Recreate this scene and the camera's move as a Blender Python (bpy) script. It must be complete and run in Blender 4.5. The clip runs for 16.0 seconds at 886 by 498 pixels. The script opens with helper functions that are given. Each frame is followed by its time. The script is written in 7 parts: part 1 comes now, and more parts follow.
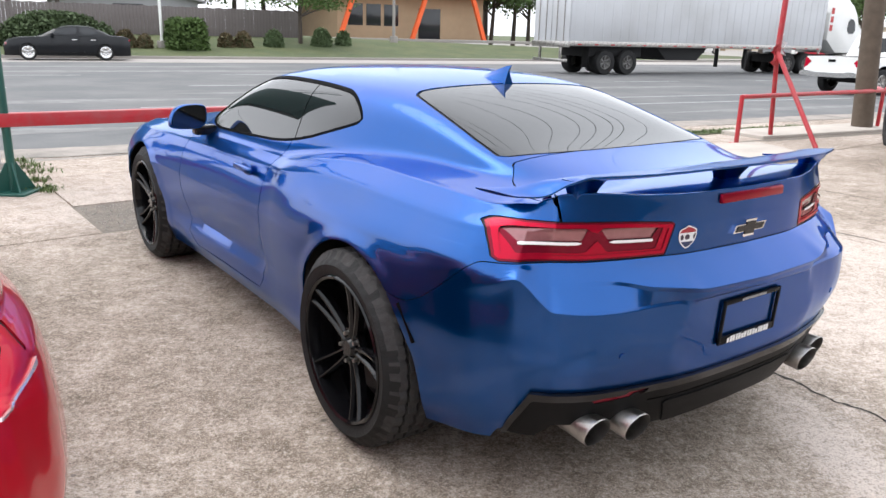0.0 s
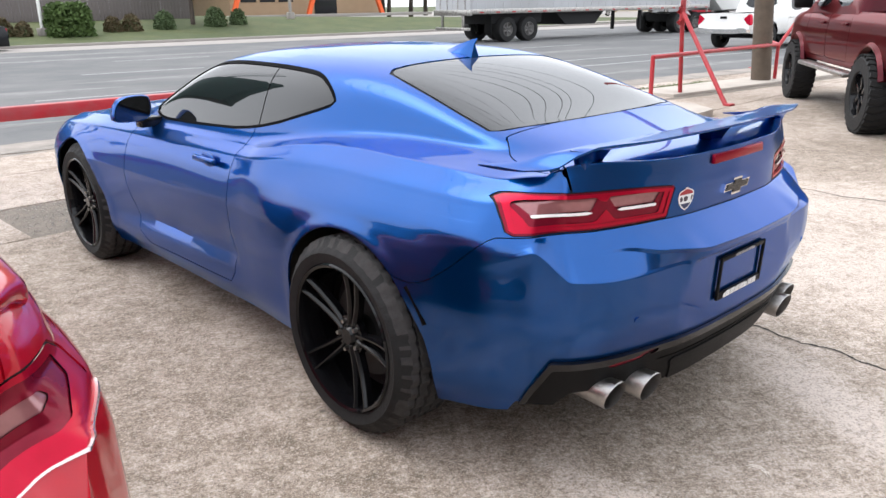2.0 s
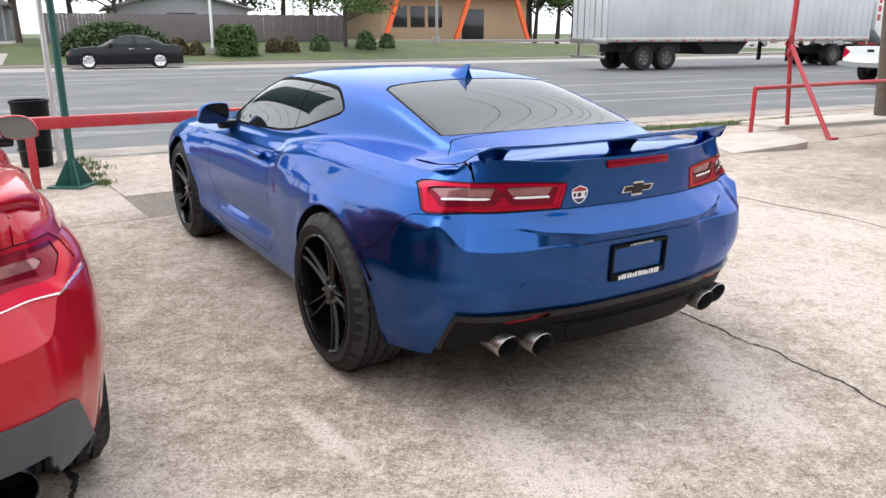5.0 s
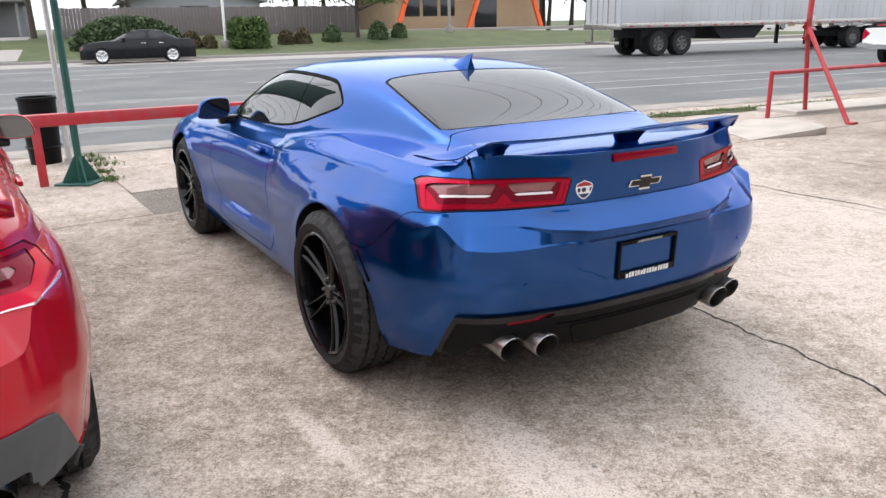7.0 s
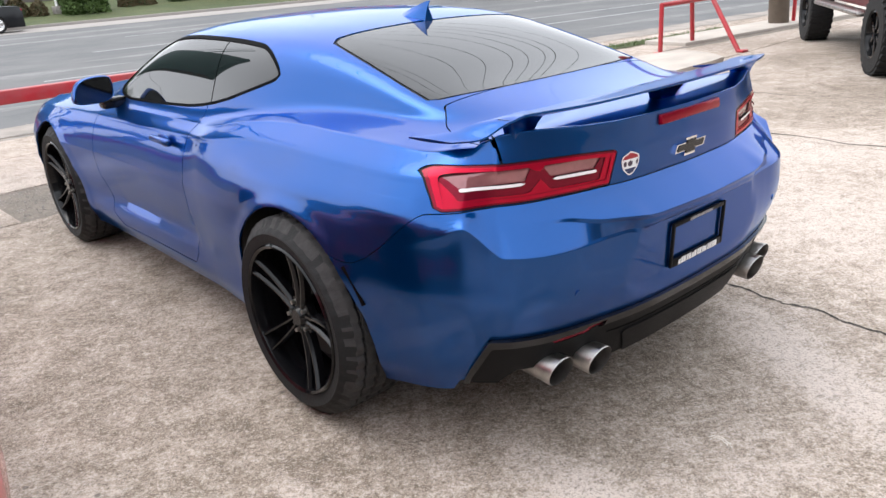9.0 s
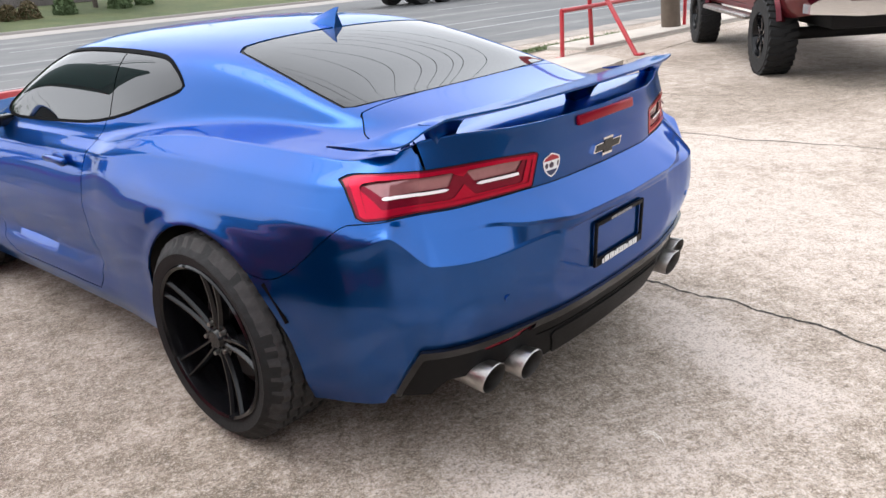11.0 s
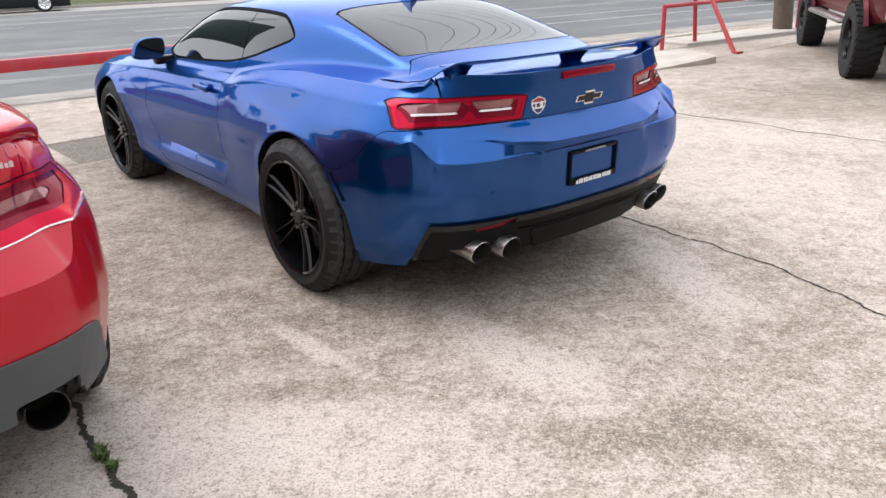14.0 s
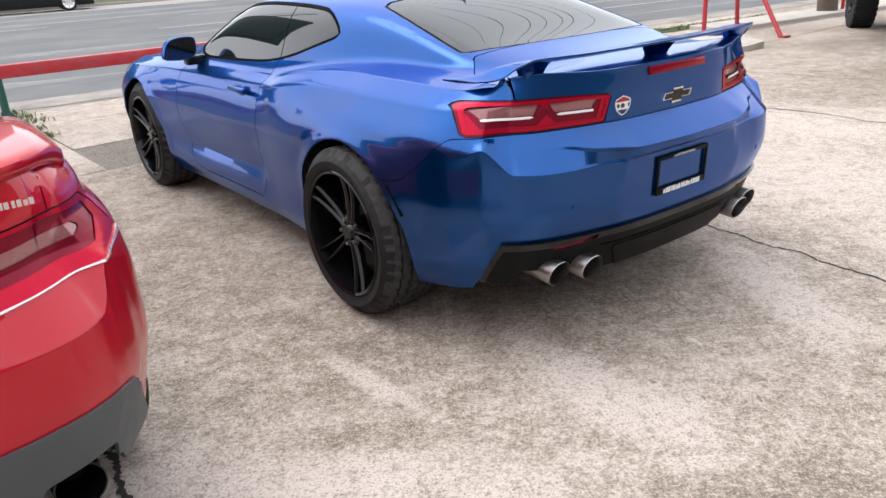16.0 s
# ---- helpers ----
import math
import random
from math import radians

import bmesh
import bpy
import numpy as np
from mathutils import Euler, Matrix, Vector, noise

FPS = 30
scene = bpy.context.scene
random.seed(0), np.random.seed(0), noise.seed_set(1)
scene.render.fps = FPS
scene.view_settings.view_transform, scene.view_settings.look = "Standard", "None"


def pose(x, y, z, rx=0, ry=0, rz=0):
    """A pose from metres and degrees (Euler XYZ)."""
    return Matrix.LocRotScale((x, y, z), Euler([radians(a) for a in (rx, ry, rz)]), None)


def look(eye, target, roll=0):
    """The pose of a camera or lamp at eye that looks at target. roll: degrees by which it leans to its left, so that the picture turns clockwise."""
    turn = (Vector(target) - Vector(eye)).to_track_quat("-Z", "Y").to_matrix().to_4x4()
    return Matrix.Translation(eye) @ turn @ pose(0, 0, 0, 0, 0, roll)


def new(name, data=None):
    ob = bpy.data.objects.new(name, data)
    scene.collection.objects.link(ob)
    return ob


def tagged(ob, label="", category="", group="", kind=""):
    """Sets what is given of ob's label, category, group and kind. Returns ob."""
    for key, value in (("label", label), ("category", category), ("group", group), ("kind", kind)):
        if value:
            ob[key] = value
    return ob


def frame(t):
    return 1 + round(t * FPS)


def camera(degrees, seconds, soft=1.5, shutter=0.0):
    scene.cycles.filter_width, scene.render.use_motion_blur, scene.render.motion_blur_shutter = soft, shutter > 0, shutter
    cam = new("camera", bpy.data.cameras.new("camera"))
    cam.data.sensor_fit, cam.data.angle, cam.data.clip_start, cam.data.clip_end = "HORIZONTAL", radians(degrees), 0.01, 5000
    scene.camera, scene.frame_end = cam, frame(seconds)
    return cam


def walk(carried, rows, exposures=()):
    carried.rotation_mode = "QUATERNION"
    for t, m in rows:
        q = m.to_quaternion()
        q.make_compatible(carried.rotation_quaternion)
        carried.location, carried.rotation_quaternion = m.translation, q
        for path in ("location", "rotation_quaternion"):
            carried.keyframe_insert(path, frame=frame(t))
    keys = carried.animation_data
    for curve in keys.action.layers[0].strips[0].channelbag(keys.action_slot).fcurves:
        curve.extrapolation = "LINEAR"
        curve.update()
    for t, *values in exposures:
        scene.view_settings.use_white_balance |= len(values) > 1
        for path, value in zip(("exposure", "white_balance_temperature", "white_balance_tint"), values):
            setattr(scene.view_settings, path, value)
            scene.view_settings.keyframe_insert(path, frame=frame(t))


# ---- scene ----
cam = camera(60.7, 16.0)
METRES, EYE, TILT, LEAN, TURN = 4.732, 1.5, 0.0, 0.0, 0.0
ROWS = [
    (0.0, 0.0, 0.0, 0.0, 0.4, -15.89, -1.41),
    (0.5, -0.0041, 0.0189, -0.0016, -2.91, -15.76, -0.62),
    (1.0, -0.0201, 0.036, -0.0017, -7.01, -16.19, 0.32),
    (1.5, -0.058, 0.0188, 0.0022, -8.82, -17.21, 0.85),
    (2.0, -0.0626, 0.0081, 0.0026, -7.24, -17.84, 0.95),
    (2.5, -0.0297, 0.0068, 0.0018, -4.76, -17.93, 0.73),
    (3.0, 0.0015, -0.0051, -0.0004, -2.51, -17.71, 0.33),
    (3.5, 0.0197, -0.04, 0.0012, -0.68, -17.27, -0.0),
    (6.0, 0.1115, -0.1735, 0.0065, 5.37, -15.52, 0.59),
    (6.5, 0.1083, -0.1623, 0.0058, 5.44, -15.94, 0.77),
    (7.0, 0.0995, -0.1212, 0.0068, 4.89, -16.71, 1.03),
    (7.5, 0.0705, -0.0842, 0.0033, 3.73, -17.7, 1.46),
    (8.0, 0.0221, -0.0494, 0.0062, 1.75, -18.75, 2.24),
    (8.5, 0.0071, -0.0245, 0.0075, -1.37, -19.85, 3.12),
    (9.0, 0.0005, 0.022, 0.0039, -5.91, -20.76, 3.88),
    (9.5, -0.0021, 0.0518, 0.0014, -11.5, -21.69, 4.28),
    (12.0, -0.0139, -0.029, -0.0004, -13.14, -19.89, 4.36),
    (12.5, -0.0199, -0.0814, -0.0025, -7.74, -19.94, 3.62),
    (13.0, -0.0091, -0.121, 0.005, -3.72, -20.38, 2.63),
    (13.5, 0.0239, -0.1615, -0.003, -2.59, -20.83, 2.19),
    (14.0, 0.0404, -0.1864, -0.0019, -3.27, -20.84, 1.82),
    (14.5, 0.035, -0.1729, 0.0001, -4.09, -20.51, 1.72),
    (15.0, 0.0133, -0.1469, 0.0029, -4.27, -20.59, 1.84),
    (15.5, 0.0011, -0.132, -0.0002, -3.42, -21.01, 2.37),
    (16.0, 0.006, -0.1056, -0.0041, -1.93, -21.5, 3.21),
]
walk(cam, [(t, pose(0, 0, EYE, TILT, LEAN, TURN) @ pose(METRES * x, METRES * y, METRES * z, 90 + pitch, roll, yaw)) for t, x, y, z, yaw, pitch, roll in ROWS],
     exposures=[(0.0, 1.55), (3.5, 1.57), (6.0, 1.43), (7.5, 1.42), (9.5, 1.56), (12.5, 1.51), (14.0, 1.43), (16.0, 1.43)])

# ---- light: a bright, thinly overcast day ----
world = bpy.data.worlds.new("overcast_day")
scene.world = world
world.use_nodes = True
_n, _l = world.node_tree.nodes, world.node_tree.links
sky = _n.new("ShaderNodeTexSky")
sky.sky_type, sky.sun_disc = "NISHITA", False
SUN_EL, SUN_ROT, CLOUD = 64.0, 300.0, 5.3
sky.sun_elevation, sky.sun_rotation = radians(SUN_EL), radians(SUN_ROT)
sky.air_density, sky.dust_density, sky.ozone_density = 1.0, 3.5, 1.0
grey = _n.new("ShaderNodeHueSaturation")
grey.inputs["Saturation"].default_value = 0.22
_n["Background"].inputs["Strength"].default_value = 0.15
_l.new(sky.outputs[0], grey.inputs["Color"])
# thin cloud evens the sky out
cloud = _n.new("ShaderNodeTexNoise")
cloud.inputs["Scale"].default_value, cloud.inputs["Detail"].default_value = 2.2, 5
tone = _n.new("ShaderNodeValToRGB")
for stop, at, k in zip(tone.color_ramp.elements, (0.32, 0.68), (0.84, 1.14)):
    stop.position, stop.color = at, (0.96 * k, 1.0 * k, 1.075 * k, 1)
bright = _n.new("ShaderNodeVectorMath")
bright.operation = "SCALE"
bright.inputs["Scale"].default_value = CLOUD
_l.new(tone.outputs[0], bright.inputs[0])
veil = _n.new("ShaderNodeMix")
veil.data_type = "RGBA"
veil.inputs[0].default_value = 0.72
_l.new(cloud.outputs[0], tone.inputs[0])
_l.new(grey.outputs[0], veil.inputs[6])
_l.new(bright.outputs[0], veil.inputs[7])
_l.new(veil.outputs[2], _n["Background"].inputs["Color"])

sun = new("sun", bpy.data.lights.new("sun", "SUN"))
sun.data.energy, sun.data.angle, sun.data.color = 0.25, radians(40), (1.0, 0.96, 0.9)
_a, _e = radians(SUN_ROT), radians(SUN_EL)
sun.matrix_world = look((0, 0, 0), (-math.sin(_a) * math.cos(_e), -math.cos(_a) * math.cos(_e), -math.sin(_e)))

# ---- materials ----
MATS = {}


def mat(name, color, rough=0.6, metal=0.0, vary=0.12, scale=6.0, bump=0.0, bump_scale=60.0, coat=0.0, spec=0.5,
        second=None, second_scale=1.2, second_amount=0.5, emit=0.0, trans=0.0, random_tint=0.0, tint=None):
    """A surface with a fine grain, a coarser stain and a small relief, all in the thing's own metres."""
    if name in MATS:
        return MATS[name]
    m = bpy.data.materials.new(name)
    m.use_nodes = True
    n, l = m.node_tree.nodes, m.node_tree.links
    b = n["Principled BSDF"]
    b.inputs["Roughness"].default_value, b.inputs["Metallic"].default_value = rough, metal
    b.inputs["Specular IOR Level"].default_value = spec
    b.inputs["Coat Weight"].default_value, b.inputs["Coat Roughness"].default_value = coat, 0.02
    b.inputs["Transmission Weight"].default_value = trans
    if tint:
        b.inputs["Specular Tint"].default_value = (*tint, 1)
    tc = n.new("ShaderNodeTexCoord")
    t1 = n.new("ShaderNodeTexNoise")
    t1.inputs["Scale"].default_value, t1.inputs["Detail"].default_value = scale, 5
    l.new(tc.outputs["Object"], t1.inputs["Vector"])
    dark = n.new("ShaderNodeMix")
    dark.data_type = "RGBA"
    dark.inputs[6].default_value = (*[c * (1 - vary) for c in color], 1)
    dark.inputs[7].default_value = (*[min(1, c * (1 + vary)) for c in color], 1)
    l.new(t1.outputs[0], dark.inputs[0])
    out = dark.outputs[2]
    if second:
        t2 = n.new("ShaderNodeTexNoise")
        t2.inputs["Scale"].default_value, t2.inputs["Detail"].default_value = second_scale, 6
        t2.inputs["Roughness"].default_value = 0.62
        l.new(tc.outputs["Object"], t2.inputs["Vector"])
        r = n.new("ShaderNodeMapRange")
        r.inputs[1].default_value, r.inputs[2].default_value = 0.42, 0.66
        r.inputs[4].default_value = second_amount
        l.new(t2.outputs[0], r.inputs[0])
        mx = n.new("ShaderNodeMix")
        mx.data_type = "RGBA"
        l.new(r.outputs[0], mx.inputs[0])
        l.new(out, mx.inputs[6])
        mx.inputs[7].default_value = (*second, 1)
        out = mx.outputs[2]
    if random_tint:
        oi = n.new("ShaderNodeObjectInfo")
        hs = n.new("ShaderNodeHueSaturation")
        r = n.new("ShaderNodeMapRange")
        r.inputs[3].default_value, r.inputs[4].default_value = 1 - random_tint, 1 + random_tint
        l.new(oi.outputs["Random"], r.inputs[0])
        l.new(r.outputs[0], hs.inputs["Value"])
        l.new(out, hs.inputs["Color"])
        out = hs.outputs[0]
    l.new(out, b.inputs["Base Color"])
    if emit:
        b.inputs["Emission Color"].default_value, b.inputs["Emission Strength"].default_value = (*color, 1), emit
    if bump:
        t3 = n.new("ShaderNodeTexNoise")
        t3.inputs["Scale"].default_value, t3.inputs["Detail"].default_value = bump_scale, 4
        l.new(tc.outputs["Object"], t3.inputs["Vector"])
        bp = n.new("ShaderNodeBump")
        bp.inputs["Strength"].default_value, bp.inputs["Distance"].default_value = bump, 0.01
        l.new(t3.outputs[0], bp.inputs["Height"])
        l.new(bp.outputs[0], b.inputs["Normal"])
    MATS[name] = m
    return m


blue_paint = mat("blue_paint", (0.0005, 0.062, 0.252), 0.29, 0.92, 0.10, 900, coat=0.68, tint=(0.2, 0.5, 1.0))
red_paint = mat("red_paint", (0.44, 0.003, 0.016), 0.40, 0.25, 0.06, 900, coat=0.9, tint=(1.0, 0.12, 0.15))
maroon_paint = mat("maroon_paint", (0.046, 0.002, 0.006), 0.32, 0.75, 0.1, 300, coat=0.35, tint=(1.0, 0.15, 0.2))
white_paint = mat("white_paint", (0.72, 0.72, 0.70), 0.35, 0.0, 0.04, 3, coat=0.6)
black_paint = mat("black_paint", (0.004, 0.005, 0.007), 0.3, 0.0, 0.1, 3, coat=0.0, spec=0.35)
black_trim = mat("black_trim", (0.003, 0.003, 0.0035), 0.7, 0, 0.2, 30, spec=0.04)
black_plastic = mat("black_plastic", (0.004, 0.004, 0.0045), 0.5, 0, 0.2, 40, spec=0.14, bump=0.08, bump_scale=500)
gloss_black = mat("gloss_black", (0.006, 0.006, 0.007), 0.16, 0.0, 0.2, 30, spec=0.4)
seam_black = mat("seam_black", (0.004, 0.004, 0.005), 0.8, 0, 0.1, 10)
grey_plastic = mat("grey_plastic", (0.060, 0.070, 0.076), 0.5, 0, 0.15, 12, bump=0.15, bump_scale=350, second=(0.085, 0.095, 0.10), second_scale=4)
tyre_rubber = mat("tyre_rubber", (0.011, 0.011, 0.0115), 0.72, 0, 0.25, 30, spec=0.3, bump=0.25, bump_scale=120, second=(0.021, 0.020, 0.020), second_scale=5, second_amount=0.35)
rim_black = mat("rim_black", (0.005, 0.005, 0.006), 0.12, 0.0, 0.2, 20, spec=0.3)
steel = mat("steel", (0.46, 0.44, 0.42), 0.36, 1.0, 0.2, 30, second=(0.20, 0.19, 0.18), second_scale=12, second_amount=0.8)
iron = mat("iron", (0.045, 0.042, 0.042), 0.5, 0.6, 0.2, 30)
tread_dust = mat("tread_dust", (0.040, 0.038, 0.038), 0.85, 0, 0.4, 40, spec=0.3, bump=0.3, bump_scale=150)
chrome = mat("chrome", (0.7, 0.7, 0.7), 0.08, 1.0, 0.04, 10)
bore_black = mat("bore_black", (0.01, 0.009, 0.008), 0.9, 0, 0.3, 30)
tint_glass = mat("tint_glass", (0.008, 0.009, 0.010), 0.01, 0, 0.05, 2, spec=0.50)
side_glass = mat("side_glass", (0.008, 0.009, 0.010), 0.01, 0, 0.05, 2, spec=0.62)
mirror_dark = mat("mirror_dark", (0.20, 0.21, 0.22), 0.05, 1.0, 0.02, 2)
lamp_red = mat("lamp_red", (0.44, 0.004, 0.028), 0.3, 0.6, 0.1, 40, coat=0.25, tint=(1.0, 0.1, 0.15))
lamp_dark = mat("lamp_dark", (0.17, 0.004, 0.018), 0.25, 0.4, 0.2, 60, coat=0.25, tint=(1.0, 0.1, 0.15))
lamp_edge = mat("lamp_edge", (0.70, 0.58, 0.58), 0.25, 0.7, 0.1, 20)
white_glow = mat("white_glow", (0.85, 0.82, 0.82), 0.2, 0, 0.03, 20)
lamp_clear = mat("lamp_clear", (0.29, 0.105, 0.112), 0.15, 0.3, 0.2, 50, coat=1.0)
white_trim = mat("white_trim", (0.78, 0.78, 0.78), 0.4, 0, 0.05, 20)
dirty_white = mat("dirty_white", (0.50, 0.51, 0.53), 0.5, 0.1, 0.06, 2, second=(0.36, 0.36, 0.36), second_scale=0.5, second_amount=0.5)
red_steel = mat("red_steel", (0.42, 0.020, 0.030), 0.45, 0, 0.12, 6, second=(0.30, 0.09, 0.09), second_scale=5, second_amount=0.5, bump=0.1)
green_steel = mat("green_steel", (0.010, 0.075, 0.058), 0.45, 0, 0.15, 8, bump=0.1)
wood_pole = mat("wood_pole", (0.10, 0.075, 0.055), 0.85, 0, 0.35, 9, bump=0.6, bump_scale=25)
asphalt = mat("asphalt", (0.095, 0.097, 0.10), 0.85, 0, 0.1, 3, bump=0.2, bump_scale=80, second=(0.16, 0.158, 0.155), second_scale=0.4, second_amount=0.7)
pale_lane = mat("pale_lane", (0.30, 0.275, 0.255), 0.9, 0, 0.1, 2)
line_white = mat("line_white", (0.32, 0.32, 0.32), 0.8, 0, 0.25, 5)


def concrete_material():
    """Old lot concrete: pale worn patches, grey-brown dirt, some painted car shade, exposed aggregate and pits."""
    m = bpy.data.materials.new("walk_concrete")
    m.use_nodes = True
    n, l = m.node_tree.nodes, m.node_tree.links
    b = n["Principled BSDF"]
    b.inputs["Roughness"].default_value = 0.88
    b.inputs["Specular IOR Level"].default_value = 0.3
    geo = n.new("ShaderNodeNewGeometry")

    def noise_tex(scale, detail, rough=0.6, dist=0.0):
        t = n.new("ShaderNodeTexNoise")
        t.inputs["Scale"].default_value, t.inputs["Detail"].default_value = scale, detail
        t.inputs["Roughness"].default_value, t.inputs["Distortion"].default_value = rough, dist
        l.new(geo.outputs["Position"], t.inputs["Vector"])
        return t.outputs[0]

    def ramp(value, lo, hi, to=1.0):
        r = n.new("ShaderNodeMapRange")
        r.inputs[1].default_value, r.inputs[2].default_value, r.inputs[4].default_value = lo, hi, to
        l.new(value, r.inputs[0])
        return r.outputs[0]

    def blend(fac, a, c, mode="MIX"):
        x = n.new("ShaderNodeMix")
        x.data_type, x.blend_type = "RGBA", mode
        for sock, val in ((0, fac), (6, a), (7, c)):
            if hasattr(val, "is_linked"):
                l.new(val, x.inputs[sock])
            elif sock:
                x.inputs[sock].default_value = (*val, 1)
            else:
                x.inputs[0].default_value = val
        return x.outputs[2]

    def calc(op, x, y, z=None):
        k = n.new("ShaderNodeMath")
        k.operation = op
        for sock, val in enumerate((x, y, z)):
            if hasattr(val, "is_linked"):
                l.new(val, k.inputs[sock])
            elif val is not None:
                k.inputs[sock].default_value = val
        return k.outputs[0]

    # how worn and pale the slab is: a base, broad patches, then oval stains and scuffs with ragged rims; two ovals also
    # hold the blue car's shade
    wear_and_shade = calc("MULTIPLY_ADD", noise_tex(0.55, 4, 0.6, 0.5), 0.80, 0.130)
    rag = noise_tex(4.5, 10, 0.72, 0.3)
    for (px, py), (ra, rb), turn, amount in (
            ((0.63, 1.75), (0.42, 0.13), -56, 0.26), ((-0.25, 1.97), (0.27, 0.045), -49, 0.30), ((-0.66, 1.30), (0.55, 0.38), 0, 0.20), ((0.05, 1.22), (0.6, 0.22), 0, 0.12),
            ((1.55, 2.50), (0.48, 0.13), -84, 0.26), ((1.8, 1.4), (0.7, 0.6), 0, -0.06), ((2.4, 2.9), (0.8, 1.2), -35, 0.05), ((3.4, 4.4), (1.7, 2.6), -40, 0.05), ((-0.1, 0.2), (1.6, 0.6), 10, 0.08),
            # the first two put the blue car's shade, behind and under it, into the dirt tone
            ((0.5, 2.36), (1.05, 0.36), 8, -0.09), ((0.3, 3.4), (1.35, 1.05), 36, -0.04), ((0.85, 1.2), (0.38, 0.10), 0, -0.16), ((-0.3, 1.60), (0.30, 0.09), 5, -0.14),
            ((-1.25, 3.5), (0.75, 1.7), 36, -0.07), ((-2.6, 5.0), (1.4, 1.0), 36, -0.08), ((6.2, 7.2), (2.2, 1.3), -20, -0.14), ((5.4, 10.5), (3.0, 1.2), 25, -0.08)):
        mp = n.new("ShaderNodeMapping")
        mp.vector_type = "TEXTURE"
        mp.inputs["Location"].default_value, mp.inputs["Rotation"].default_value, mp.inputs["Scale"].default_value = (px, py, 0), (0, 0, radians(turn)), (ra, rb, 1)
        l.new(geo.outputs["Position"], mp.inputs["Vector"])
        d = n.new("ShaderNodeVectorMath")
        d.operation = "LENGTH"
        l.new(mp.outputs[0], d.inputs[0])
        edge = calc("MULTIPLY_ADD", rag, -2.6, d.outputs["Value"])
        wear_and_shade = calc("ADD", wear_and_shade, ramp(edge, 0.25, -0.75, amount))
    # mottling: fine grain decides where the pale skin has gone
    wear_and_shade = calc("MULTIPLY_ADD", noise_tex(6.5, 12, 0.76), 1.0, wear_and_shade)
    wear_and_shade = calc("MULTIPLY_ADD", noise_tex(25, 9, 0.78, 0.2), 1.10, wear_and_shade)
    wear_and_shade = calc("MULTIPLY_ADD", noise_tex(62, 6, 0.82), 1.10, wear_and_shade)
    tones = n.new("ShaderNodeValToRGB")
    tones.color_ramp.elements[0].position, tones.color_ramp.elements[0].color = 0.16, (0.125, 0.099, 0.077, 1)
    tones.color_ramp.elements[1].position, tones.color_ramp.elements[1].color = 0.88, (0.590, 0.508, 0.450, 1)
    for at, c in ((0.33, (0.210, 0.167, 0.130)), (0.46, (0.310, 0.250, 0.199)), (0.57, (0.415, 0.343, 0.287)), (0.68, (0.520, 0.440, 0.385))):
        tones.color_ramp.elements.new(at).color = (*c, 1)
    l.new(calc("ADD", wear_and_shade, -1.555), tones.inputs[0])
    col = tones.outputs[0]
    # chips, crumbs and stains with hard rims
    for scale, detail, lo, hi, amount, c in ((17, 8, 0.560, 0.585, 0.40, (0.150, 0.120, 0.094)), (40, 5, 0.565, 0.590, 0.50, (0.120, 0.096, 0.076)), (52, 5, 0.575, 0.600, 0.55, (0.640, 0.552, 0.495))):
        col = blend(ramp(noise_tex(scale, detail, 0.80, 0.25), lo, hi, amount), col, c)
    grit = noise_tex(95, 3, 0.8)
    col = blend(ramp(grit, 0.55, 0.59, 0.60), col, (0.10, 0.083, 0.07))
    col = blend(ramp(noise_tex(130, 3, 0.8), 0.56, 0.60, 0.55), col, (0.68, 0.60, 0.53))
    v = n.new("ShaderNodeTexVoronoi")
    v.inputs["Scale"].default_value = 3.4
    l.new(geo.outputs["Position"], v.inputs["Vector"])
    col = blend(ramp(v.outputs["Distance"], 0.045, 0.03, 0.7), col, (0.10, 0.09, 0.08))
    l.new(col, b.inputs["Base Color"])
    bp = n.new("ShaderNodeBump")
    bp.inputs["Strength"].default_value, bp.inputs["Distance"].default_value = 0.7, 0.008
    mixh = n.new("ShaderNodeMath")
    l.new(grit, mixh.inputs[0])
    l.new(noise_tex(30, 4), mixh.inputs[1])
    l.new(mixh.outputs[0], bp.inputs["Height"])
    l.new(bp.outputs[0], b.inputs["Normal"])
    MATS["walk_concrete"] = m
    return m


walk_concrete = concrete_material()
gravel_dirt = mat("gravel_dirt", (0.20, 0.17, 0.14), 0.95, 0, 0.45, 25, bump=0.8, bump_scale=60, second=(0.11, 0.095, 0.08), second_scale=3)
grass_green = mat("grass_green", (0.050, 0.069, 0.020), 0.9, 0, 0.45, 2.5, second=(0.11, 0.11, 0.04), second_scale=0.5, bump=0.6, bump_scale=30)
hedge_green = mat("hedge_green", (0.070, 0.105, 0.042), 0.8, 0, 0.4, 3, random_tint=0.2)
tree_green = mat("tree_green", (0.06, 0.11, 0.022), 0.75, 0, 0.4, 3, random_tint=0.2)
bark = mat("bark", (0.07, 0.055, 0.045), 0.9, 0, 0.4, 8, bump=0.6, bump_scale=30)
fence_brown = mat("fence_brown", (0.135, 0.115, 0.112), 0.85, 0, 0.15, 1.5, second=(0.17, 0.15, 0.145), second_scale=0.4)
roof_grey = mat("roof_grey", (0.22, 0.215, 0.22), 0.9, 0, 0.2, 5)
tan_wall = mat("tan_wall", (0.38, 0.27, 0.17), 0.85, 0, 0.1, 2)
orange_steel = mat("orange_steel", (0.75, 0.11, 0.02), 0.5, 0, 0.08, 3)
dark_window = mat("dark_window", (0.015, 0.017, 0.02), 0.05, 0, 0.1, 2)
